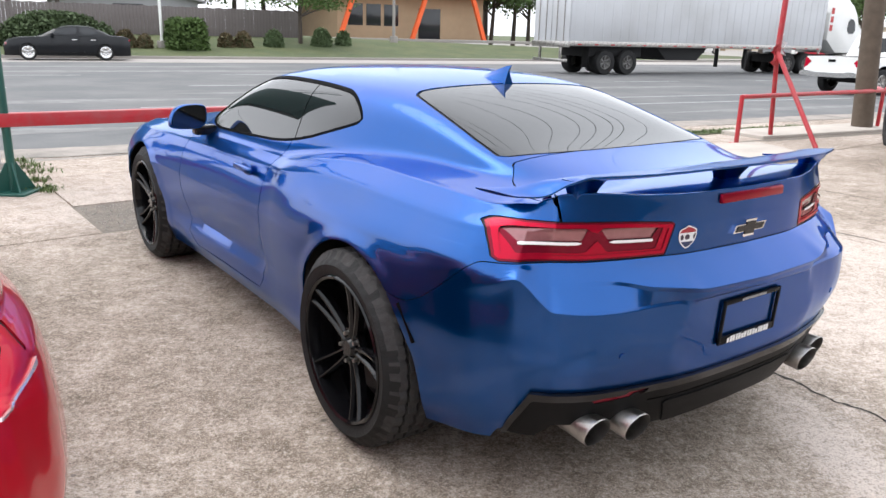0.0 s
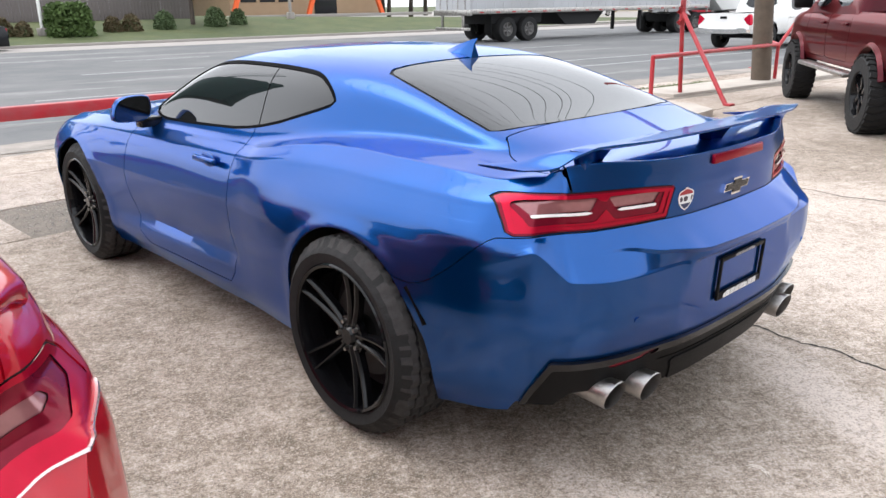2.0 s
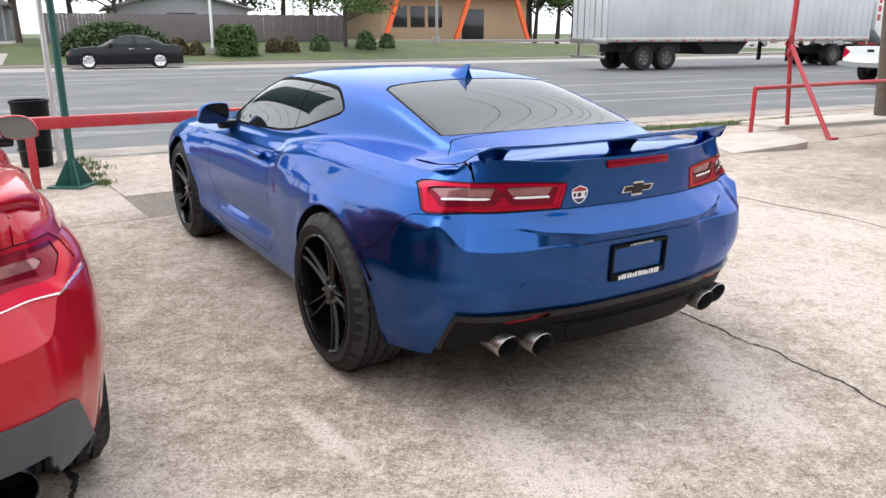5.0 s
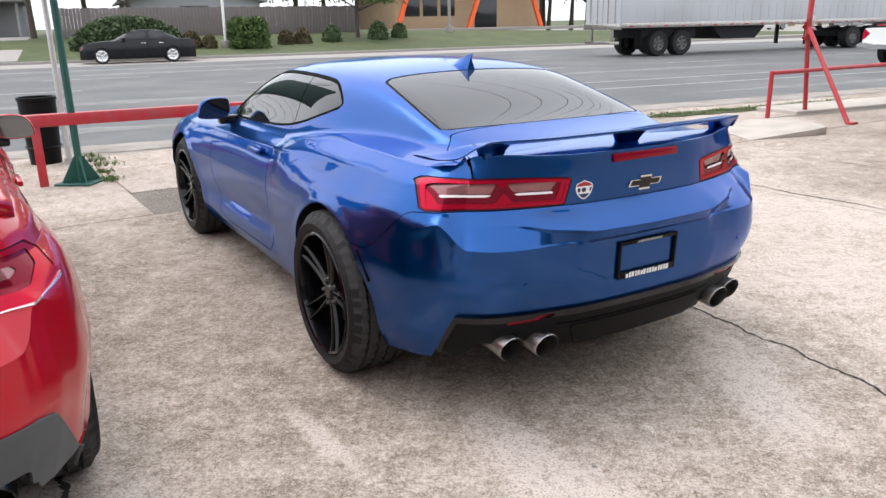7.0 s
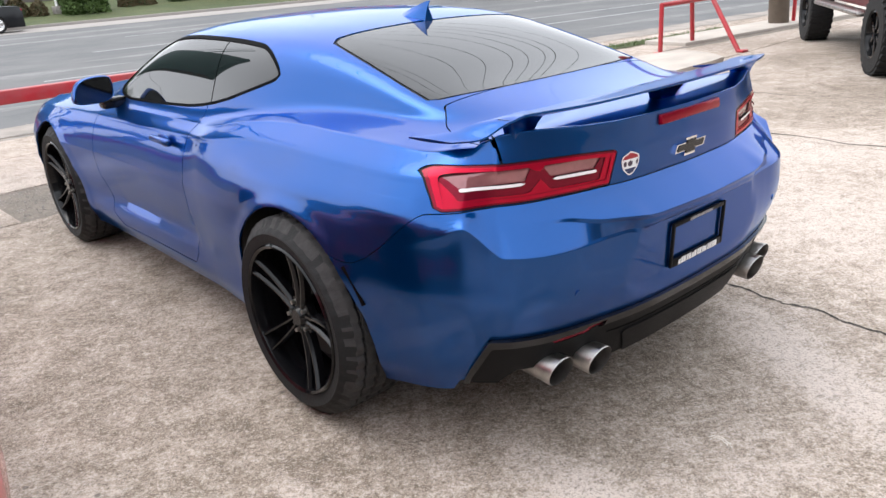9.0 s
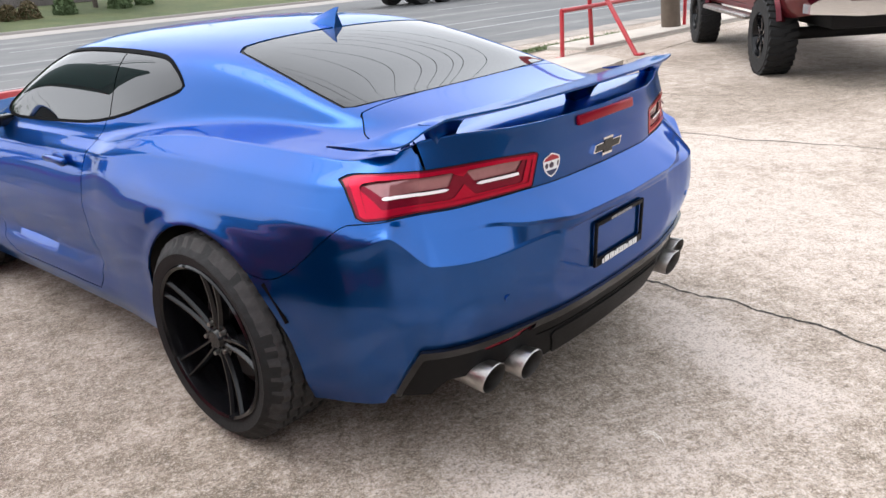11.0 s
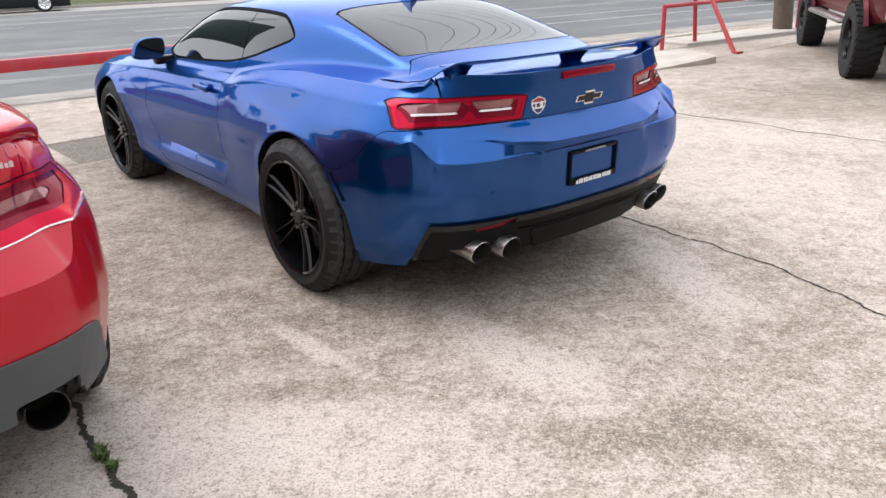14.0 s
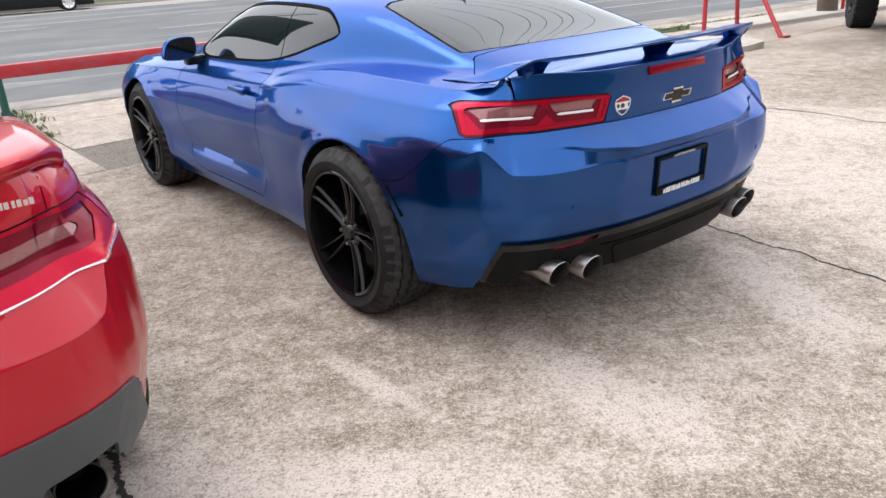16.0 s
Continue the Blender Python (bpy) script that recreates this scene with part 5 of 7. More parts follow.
def pickup(name, m, paint, lift, tyre_r, rim_material, label, flares, lugs, bumper_material):
    """A four-door pickup; origin on the ground under the rear axle, y ahead."""
    car = thing(name, m, label, "pickup truck")
    z0, WB = lift, 3.65
    ax = tyre_r

    def body_sec(y):
        tail = spline([(-1.18, 0.955), (-1.0, 0.99), (0, 1.0), (3.4, 1.0), (4.4, 0.95), (4.62, 0.86)], y)
        top = spline([(-1.18, 1.12), (0.9, 1.13), (3.2, 1.12), (3.5, 1.12), (4.4, 1.04), (4.62, 0.92)], y)
        bot = spline([(-1.18, 0.52), (-0.6, 0.46), (3.2, 0.44), (4.62, 0.40)], y)
        w = float(tail)
        hs = [bot, bot + 0.10, (bot + top) / 2, top - 0.16, top - 0.05, top]
        xs = [w - 0.05, w - 0.01, w, w - 0.015, w - 0.03, w - 0.07]
        return [(x, float(h) + z0) for x, h in zip(xs, hs)] + [(w * 0.5, float(top) + z0 + 0.01), (0, float(top) + z0 + 0.02)]
    ys = list(np.linspace(-1.18, 4.62, 59))
    sheet = loft(ys, body_sec)

    def arches(v):
        d = np.minimum(np.hypot(v[:, 1], v[:, 2] - ax - 0.03), np.hypot(v[:, 1] - WB, v[:, 2] - ax - 0.03)) - (tyre_r + 0.07)
        return np.where(np.abs(v[:, 0]) > 0.7, d, 1.0)
    _, sheet = cut(sheet, arches)
    shell("inner_shell", sheet, seam_black, car, push=-0.02)
    for sgn in (-1, 1):
        lamp = lambda v: np.where((v[:, 0] * sgn > 0.72), np.maximum(np.abs(v[:, 2] - z0 - 0.93) - 0.17, v[:, 1] + 1.04), 1.0)
        lens, sheet = cut(sheet, lamp)
        shell("tail_lamp", lens, lamp_red, car, "tall red tail lamp", push=0.006)
        for y0, y1 in ((0.98, 2.02), (2.06, 3.16)):
            f = lambda v: np.where(v[:, 0] * sgn > 0.6, np.maximum(np.maximum(y0 - v[:, 1], v[:, 1] - y1), np.maximum(z0 + 0.52 - v[:, 2], v[:, 2] - z0 - 1.11)), 1.0)
            d, sheet = cut(sheet, lambda v: f(v) - 0.004)
            d, _ = cut(d, lambda v: f(v) + 0.004)
            door = shell("door", d, paint, car, thick=0.01)
            b = bmesh.new()
            box(b, (-0.02, -0.11, -0.018), (0.02, 0.11, 0.018), 0.01)
            part("handle", b, paint, door).matrix_basis = pose(sgn * 1.0, y0 + 0.2, z0 + 0.98)
    bedtop = lambda v: np.where((v[:, 2] > z0 + 1.06) & (v[:, 1] < 0.84), np.maximum(np.abs(v[:, 0]) - 0.84, -1.08 - v[:, 1]), 1.0)
    bed, sheet = cut(sheet, bedtop)
    shell("bed_floor", bed, black_plastic, car, push=-0.05)
    gate = lambda v: np.where((v[:, 1] < -1.15), np.maximum(np.abs(v[:, 0]) - 0.70, np.maximum(z0 + 0.66 - v[:, 2], v[:, 2] - z0 - 1.2)), 1.0)
    g, sheet = cut(sheet, lambda v: gate(v) - 0.004)
    g, _ = cut(g, lambda v: gate(v) + 0.004)
    gate_ob = shell("tailgate", g, paint, car, thick=0.01)
    if gate_ob:
        b = bmesh.new()
        box(b, (-0.12, -0.012, -0.04), (0.12, 0.01, 0.04), 0.008)
        part("gate_handle", b, black_plastic, gate_ob).matrix_basis = pose(0, -1.185, z0 + 1.0)
    shell("body", sheet, paint, car, thick=0.01)

    def cab_sec(y):
        roof = float(spline([(0.84, 1.12), (0.92, 1.50), (1.02, 1.83), (1.5, 1.885), (2.3, 1.885), (2.75, 1.80), (3.2, 1.45), (3.52, 1.13)], y))
        k = (roof - 1.12) / 0.77
        return [(0.955, 1.10 + z0), (0.945 - 0.02 * k, 1.12 + 0.2 * (roof - 1.12) + z0), (0.90 - 0.12 * k, 1.12 + 0.8 * (roof - 1.12) + z0), (0.80 - 0.10 * k, roof - 0.02 * k + z0), (0.4, roof + 0.015 + z0), (0, roof + 0.02 + z0)]
    cab = loft(list(np.linspace(0.84, 3.52, 48)), cab_sec, False)
    shell("inner_cab", cab, seam_black, car, push=-0.02)
    for sgn in (-1, 1):
        for o in ([(1.10, 1.20), (1.98, 1.19), (1.98, 1.70), (1.86, 1.745), (1.16, 1.72)], [(2.12, 1.19), (3.20, 1.19), (2.76, 1.62), (2.55, 1.735), (2.12, 1.745)]):
            oo = [(a, h + z0) for a, h in chaikin(o, 2)]
            f = lambda v: np.where(v[:, 0] * sgn > 0.62, poly_sdf(v[:, 1], v[:, 2], oo), 1.0)
            gl, cab = cut(cab, f)
            shell("side_window", gl, tint_glass, car, "dark tinted glass", push=-0.004)
    rear = chaikin([(-0.68, 1.26 + z0), (0.68, 1.26 + z0), (0.62, 1.74 + z0), (-0.62, 1.74 + z0)], 2)
    gl, cab = cut(cab, lambda v: np.where(v[:, 1] < 1.05, poly_sdf(v[:, 0], v[:, 2], rear), 1.0))
    shell("rear_window", gl, tint_glass, car, push=-0.004)
    gl, cab = cut(cab, lambda v: np.where((v[:, 1] > 2.72) & (np.abs(v[:, 0]) < 0.78), z0 + 1.16 - v[:, 2], 1.0))
    shell("windscreen", gl, tint_glass, car, push=-0.004)
    shell("cab", cab, paint, car, thick=0.01)
    b = bmesh.new()
    prism(b, chaikin([(-0.98, 0.50 + z0), (0.98, 0.50 + z0), (0.98, 0.68 + z0), (0.62, 0.68 + z0), (0.6, 0.64 + z0), (-0.6, 0.64 + z0), (-0.62, 0.68 + z0), (-0.98, 0.68 + z0)], 1), -1.36, -1.14, "Y", 0.0)
    part("rear_bumper", b, bumper_material, car)
    b = bmesh.new()
    box(b, (-0.6, -0.9, 0.42 + z0 * 0.6), (0.6, 4.3, 0.62 + z0), 0.04)
    part("chassis", b, seam_black, car)
    b = bmesh.new()
    tube(b, (-0.75, 0, ax), (0.75, 0, ax), 0.07)
    part("rear_axle", b, seam_black, car)
    for sgn in (-1, 1):
        b = bmesh.new()
        box(b, (sgn * 1.02 - 0.09, 0.62, z0 + 0.36), (sgn * 1.02 + 0.09, 3.0, z0 + 0.42), 0.025)
        part("running_board", b, steel if flares else black_plastic, car)
        b = bmesh.new()
        box(b, (-0.13, -0.05, -0.11), (0.13, 0.06, 0.11), 0.04)
        part("door_mirror", b, black_plastic if flares else paint, car).matrix_basis = pose(sgn * 1.12, 3.0, z0 + 1.28)
        for y in (0, WB):
            if flares:
                b = bmesh.new()
                ri, ro = tyre_r + 0.06, tyre_r + 0.115
                seg = 20
                for k in range(seg):
                    a0, a1 = (math.pi * (0.80 * q / seg + 0.10) for q in (k, k + 1))
                    pts = []
                    for a in (a0, a1):
                        for r, x in ((ri, 0.94), (ri, 1.035), (ri + 0.02, 1.04), (ro, 0.995)):
                            pts.append(b.verts.new((sgn * x, y + r * math.cos(a), ax + 0.03 + r * math.sin(a))))
                    for i in range(3):
                        b.faces.new((pts[i], pts[i + 1], pts[i + 5], pts[i + 4]))
                bmesh.ops.remove_doubles(b, verts=b.verts, dist=0.001)
                part("fender_flare", b, maroon_paint if paint == maroon_paint else paint, car)
            truck_wheel(car, (sgn * (0.93 if flares else 0.86), y, ax), tyre_r, 0.16 if flares else 0.13, sgn, rim_material, tyre_r * 0.58, lugs)
    return car


hub_grey = mat("hub_grey", (0.16, 0.155, 0.15), 0.6, 0.3, 0.25, 9)


def semi_truck(m):
    """A tractor with a long box trailer; origin on the ground at the trailer's near rear corner, y ahead."""
    car = thing("semi_truck", m, "white tractor with a long grimy white box trailer", "truck")
    W, L = 2.55, 16.1
    b = bmesh.new()
    box(b, (0, 0, 1.28), (W, L, 4.05), 0.02)
    tr = part("trailer_box", b, dirty_white, car, "grimy ribbed white box")
    side = bmesh.new()
    box(side, (-0.012, 0, 1.18), (0.0, L, 1.38), 0.003)
    part("lower_rail", side, steel, tr)
    for k in range(33):
        b = bmesh.new()
        y = 0.25 + k * (L - 0.5) / 32
        box(b, (-0.010, y - 0.02, 1.39), (0.002, y + 0.02, 3.98), 0.003)
        part("rib", b, dirty_white, tr)
    for k in range(18):
        b = bmesh.new()
        y = 0.5 + k * 0.9
        box(b, (-0.016, y - 0.10, 1.22), (-0.011, y + 0.10, 1.27))
        part("red_marker", b, mat("marker_red", (0.4, 0.03, 0.03), 0.5), tr, smooth=0)
    for x in (0.04, 1.29):
        b = bmesh.new()
        box(b, (x, -0.05, 1.35), (x + 1.22, -0.005, 3.95), 0.01)
        d = part("rear_door", b, dirty_white, tr)
        for q in (0.35, 0.85):
            b = bmesh.new()
            tube(b, (x + q, -0.07, 1.35), (x + q, -0.07, 3.95), 0.02, seg=8)
            part("lock_rod", b, steel, d)
    b = bmesh.new()
    box(b, (0.1, -0.12, 0.52), (W - 0.1, -0.02, 0.64), 0.01)
    for x in (0.5, W - 0.6):
        box(b, (x, -0.1, 0.6), (x + 0.1, -0.02, 1.3), 0.01)
    part("rear_guard", b, steel, tr)
    b = bmesh.new()
    box(b, (0.0, -0.14, 1.12), (W, 0.02, 1.36), 0.015)
    part("rear_sill", b, steel, tr)
    for y in (2.0, 3.25):
        for x in (0.28, W - 0.28):
            truck_wheel(tr, (x, y, 0.52), 0.52, 0.25, -1 if x < 1 else 1, hub_grey, 0.29)
    b = bmesh.new()
    box(b, (0.3, 1.2, 0.75), (W - 0.3, 4.2, 1.2), 0.03)
    part("bogie", b, seam_black, tr)
    b = bmesh.new()
    box(b, (0.02, 1.05, 0.3), (0.5, 1.09, 1.1), 0.005)
    part("mud_flap", b, black_plastic, tr)
    b = bmesh.new()
    prism(b, [(5.0, 1.2), (8.2, 1.2), (7.6, 0.62), (5.7, 0.62)], 0.25, W - 0.25, "X")
    part("under_box", b, seam_black, tr)
    for x in (0.4, W - 0.4):
        b = bmesh.new()
        box(b, (x - 0.07, 10.9, 0.25), (x + 0.07, 11.05, 1.25), 0.01)
        part("landing_leg", b, seam_black, tr)
    # tractor
    cab = new("tractor")
    cab.parent = car
    b = bmesh.new()
    prism(b, chaikin([(16.55, 1.05), (16.55, 3.7), (17.6, 3.95), (18.7, 3.2), (19.05, 2.2), (20.9, 1.95), (21.25, 1.6), (21.3, 0.75), (20.5, 0.75), (19.9, 1.1)], 1), 0.1, W - 0.1, "X", 0.03)
    part("cab_body", b, white_paint, cab)
    for x in (0.085, W - 0.085):
        b = bmesh.new()
        prism(b, chaikin([(18.05, 2.05), (18.75, 2.05), (18.6, 2.75), (18.1, 2.8)], 1), x - 0.012, x + 0.012, "X")
        part("side_window", b, dark_window, cab)
    for k in range(3):
        b = bmesh.new()
        box(b, (0.088, 16.62, 2.15 + 0.42 * k), (0.096, 16.84, 2.45 + 0.42 * k), 0.002)
        part("number_bar", b, mat("marker_red", (0.4, 0.03, 0.03), 0.5), cab, smooth=0)
    b = bmesh.new()
    tube(b, (0.25, 18.0, 0.75), (0.25, 19.6, 0.75), 0.3, seg=24)
    part("fuel_tank", b, steel, cab)
    b = bmesh.new()
    box(b, (0.5, 13.4, 0.55), (W - 0.5, 20.6, 0.95), 0.03)
    part("frame_rail", b, seam_black, cab)
    for y in (13.75, 15.05, 20.4):
        for x in (0.28, W - 0.28):
            truck_wheel(cab, (x, y, 0.52), 0.52, 0.25 if y < 16 else 0.15, -1 if x < 1 else 1, hub_grey, 0.29)
    b = bmesh.new()
    tube(b, (0.3, 16.3, 1.0), (0.3, 16.3, 4.1), 0.07)
    part("exhaust_stack", b, steel, cab)
    return car


def saloon(m, paint, label, length=5.0, height=1.48, name="saloon", group=""):
    """A four-door car for the far side; origin under the rear axle, y ahead."""
    car = thing(name, m, label, "car", group)
    s = length / 5.0
    WB = 3.05 * s

    def sec(y):
        yy = y / s
        w = float(spline([(-1.05, 0.80), (-0.7, 0.92), (0.5, 0.945), (3.0, 0.93), (3.7, 0.86), (3.95, 0.72)], yy))
        deck = float(spline([(-1.05, 0.93), (-0.9, 1.02), (-0.3, 1.06), (2.2, 1.0), (3.2, 0.95), (3.8, 0.82), (3.95, 0.62)], yy))
        roof = float(spline([(-1.05, 0.94), (-0.35, 1.06), (0.1, 1.28), (0.6, 1.45), (1.2, 1.48), (1.7, 1.42), (2.15, 1.22), (2.6, 1.0), (3.95, 0.63)], yy)) * height / 1.48
        top = max(roof, deck + 0.01)
        k = min(1, max(0, (top - deck) / 0.4))
        return [(w - 0.07, 0.2), (w - 0.01, 0.32), (w, 0.6), (w - 0.02, deck - 0.12), (w - 0.08, deck), (w - 0.12 - 0.10 * k, deck + 0.55 * (top - deck)), (w - 0.22 - 0.12 * k, top - 0.03 * k), (0.3, top), (0, top + 0.005)]
    sheet = loft(list(np.linspace(-1.05 * s, 3.95 * s, 64)), sec)
    d = lambda v: np.where(np.abs(v[:, 0]) > 0.55, np.minimum(np.hypot(v[:, 1], v[:, 2] - 0.34), np.hypot(v[:, 1] - WB, v[:, 2] - 0.34)) - 0.375, 1.0)
    _, sheet = cut(sheet, d)
    shell("inner_shell", sheet, seam_black, car, push=-0.02)
    for sgn in (-1, 1):
        for o in ([(0.05, 1.10), (0.55, 1.40), (1.0, 1.42), (1.0, 1.08)], [(1.06, 1.08), (1.06, 1.42), (1.55, 1.38), (2.25, 1.09)]):
            oo = [(a * s, h * height / 1.48) for a, h in chaikin(o, 1)]
            g, sheet = cut(sheet, lambda v: np.where((v[:, 0] * sgn > 0.4), poly_sdf(v[:, 1], v[:, 2], oo), 1.0))
            shell("side_window", g, dark_window, car, push=-0.003)
    for sgn in (-1, 1):
        # two doors with dark gaps, a bright strip under the glass, handles and a mirror
        for y0, y1 in ((0.30, 1.02), (1.05, 2.12)):
            f = lambda v: np.where(v[:, 0] * sgn > 0.5, np.maximum(np.maximum(y0 * s - v[:, 1], v[:, 1] - y1 * s), np.maximum(0.34 - v[:, 2], v[:, 2] - 1.035 * height / 1.48)), 1.0)
            door, sheet = cut(sheet, lambda v: f(v) - 0.006)
            door, _ = cut(door, lambda v: f(v) + 0.006)
            door = shell("door", door, paint, car, thick=0.01)
            if door:
                b = bmesh.new()
                box(b, (sgn * 0.945 - 0.02, (y0 + 0.06) * s, 0.86), (sgn * 0.945 + 0.02, (y0 + 0.28) * s, 0.895), 0.008)
                part("handle", b, chrome, door)
        b = bmesh.new()
        box(b, (sgn * 0.97 - 0.08, 2.0 * s, 1.02), (sgn * 0.97 + 0.08, 2.14 * s, 1.15), 0.03)
        part("door_mirror", b, paint, car)
    wind = lambda v: np.where(np.abs(v[:, 0]) < 0.62, np.maximum(1.06 * height / 1.48 - v[:, 2], np.where(v[:, 1] > 1.2 * s, 1.72 * s - v[:, 1], v[:, 1] - 0.32 * s)), 1.0)
    glass, sheet = cut(sheet, wind)
    shell("windscreen", glass, tint_glass, car, push=-0.003)
    shell("body", sheet, paint, car, thick=0.01)
    b = bmesh.new()
    box(b, (-0.6, -0.8 * s, 0.2), (0.6, 3.6 * s, 0.6))
    part("underbody", b, seam_black, car)
    for sgn in (-1, 1):
        for y in (0, WB):
            truck_wheel(car, (sgn * 0.82, y, 0.345), 0.345, 0.115, sgn, chrome if paint == black_paint else steel, 0.25)
        b = bmesh.new()
        box(b, (sgn * 0.66 - 0.12, -1.04 * s, 0.80), (sgn * 0.66 + 0.12, -0.97 * s, 0.92), 0.01)
        part("tail_lamp", b, lamp_red, car)
        b = bmesh.new()
        box(b, (sgn * 0.62 - 0.16, 3.78 * s, 0.62), (sgn * 0.62 + 0.16, 3.90 * s, 0.74), 0.02)
        part("head_lamp", b, lamp_clear, car)
    return car


# dark red lifted pickup on the lot
pickup("pickup_truck", pose(6.62, 7.95, 0, 0, 0, -19.2), maroon_paint, 0.22, 0.445, rim_black,
       "lifted dark red four-door pickup with wide black off-road tyres", True, 30, chrome)
# white pickup on the road
pickup("pickup_truck", ROAD @ pose(23.6, 15.6, -0.035, 0, 0, -90), white_paint, 0.02, 0.40, steel,
       "white four-door pickup standing on the near lane", False, 0, chrome)
semi_truck(ROAD @ pose(20.1, 25.9, -0.035, 0, 0, -90) @ Matrix.Diagonal((-1, 1, 1, 1)))
saloon(ROAD @ pose(3.5, 38.6, -0.03, 0, 0, 90), black_paint, "glossy black four-door saloon with bright wheels on the far lane")

# cars in the far car park and on the road
far_red = mat("far_red", (0.35, 0.012, 0.03), 0.35, 0.1, 0.05, 3, coat=0.6)
far_silver = mat("far_silver", (0.33, 0.34, 0.36), 0.35, 0.5, 0.05, 3, coat=0.6)
saloon(ROAD @ pose(62, 60, 0.15, 0, 0, -90), white_paint, "white estate car in the far car park", 5.2, 1.85, "estate_car", "cars in the far car park")
saloon(ROAD @ pose(67.5, 48.5, 0.15, 0, 0, -90), far_red, "red minivan in the far car park", 4.9, 1.75, "minivan", "cars in the far car park")
saloon(ROAD @ pose(75, 60, 0.15, 0, 0, -90), far_silver, "silver saloon in the far car park", 4.8, 1.5, "saloon", "cars in the far car park")
saloon(ROAD @ pose(82, 60.5, 0.15, 0, 0, -90), black_paint, "dark saloon in the far car park", 4.8, 1.5, "saloon", "cars in the far car park")
saloon(ROAD @ pose(44, 25.2, -0.035, 0, 0, 90), far_silver, "silver sport utility car on the road", 4.7, 1.7, "suv")
# ---- fence, houses, restaurant, hedges, poles and rails ----
def hedge(name, m, size, count, seed, material, label, round_=0.5):
    """A bush made of many small leaf tufts over a lumpy core."""
    rng = random.Random(seed)
    root = thing(name, m, label, "shrub" if name == "shrub" else "hedge", "shrubs on the verge" if name == "shrub" else "")
    vs, fs = [], []
    for _ in range(count):
        while True:
            p = Vector((rng.uniform(-1, 1), rng.uniform(-1, 1), rng.uniform(0, 1)))
            q = (abs(p.x) ** 4 + abs(p.y) ** 4 + abs(p.z) ** 4) ** 0.25 if round_ < 0.5 else (p.x ** 2 + p.y ** 2 + p.z ** 2) ** 0.5
            if 0.72 < q < 1.0 + rng.uniform(-0.08, 0.06):
                break
        c = Vector((p.x * size[0] / 2, p.y * size[1] / 2, p.z * size[2]))
        r = rng.uniform(0.035, 0.085) * min(1.4, max(0.6, size[2]))
        t = Matrix.Rotation(rng.uniform(0, 6.28), 3, (rng.uniform(-1, 1), rng.uniform(-1, 1), rng.uniform(-1, 1) + 0.01))
        k = len(vs)
        vs += [c + t @ Vector(o) * r for o in ((-0.5, -1, 0), (0.6, -0.4, 0.15), (0.4, 1, 0), (-0.7, 0.5, -0.1))]
        fs.append([k, k + 1, k + 2, k + 3])
    link_mesh("foliage", vs, fs, material, root, smooth=0)["kind"] = "stuff"
    b = bmesh.new()
    bmesh.ops.create_icosphere(b, subdivisions=3, radius=1)
    for v in b.verts:
        v.co = Vector((v.co.x * size[0] * 0.40, v.co.y * size[1] * 0.40, max(0, v.co.z) * size[2] * 0.80)) * (1 + 0.12 * noise.noise(v.co * 3))
    part("core", b, hedge_green, root)
    return root


def tree(m, height, crown_r, leaves, seed, label, material, name="tree", crown_low=0.35):
    rng = random.Random(seed)
    root = thing(name, m, label, "tree", "trees round the lot and road")
    b = bmesh.new()
    tips = []
    lean = Vector((rng.uniform(-0.06, 0.06), rng.uniform(-0.06, 0.06), 1))
    top = lean * height * 0.55
    tube(b, (0, 0, -0.1), top, height * 0.028, height * 0.016, 10)
    for k in range(9):
        a = 6.28 * k / 9 + rng.uniform(-0.3, 0.3)
        s = lean * height * rng.uniform(0.28, 0.55)
        e = s + Vector((math.cos(a) * crown_r * rng.uniform(0.5, 0.85), math.sin(a) * crown_r * rng.uniform(0.5, 0.85), height * rng.uniform(0.12, 0.38)))
        tube(b, s, e, height * 0.012, height * 0.004, 7)
        tips.append(e)
        e2 = e + Vector((rng.uniform(-1, 1), rng.uniform(-1, 1), rng.uniform(0.1, 0.8))) * crown_r * 0.35
        tube(b, e, e2, height * 0.004, height * 0.002, 5)
        tips.append(e2)
    part("trunk", b, bark, root)
    vs, fs = [], []
    for _ in range(leaves):
        t = tips[rng.randrange(len(tips))]
        c = t + Vector((rng.gauss(0, 1), rng.gauss(0, 1), rng.gauss(0, 0.7))) * crown_r * 0.24
        if c.z < height * crown_low:
            continue
        r = rng.uniform(0.06, 0.14) * height / 6
        q = Matrix.Rotation(rng.uniform(0, 6.28), 3, (rng.uniform(-1, 1), rng.uniform(-1, 1), rng.uniform(-1, 1) + 0.01))
        k = len(vs)
        vs += [c + q @ Vector(o) * r for o in ((-0.4, -1, 0), (0.6, -0.3, 0.2), (0.3, 1, 0), (-0.6, 0.4, -0.1))]
        fs.append([k, k + 1, k + 2, k + 3])
    link_mesh("crown", vs, fs, material, root, smooth=0)["kind"] = "stuff"
    return root


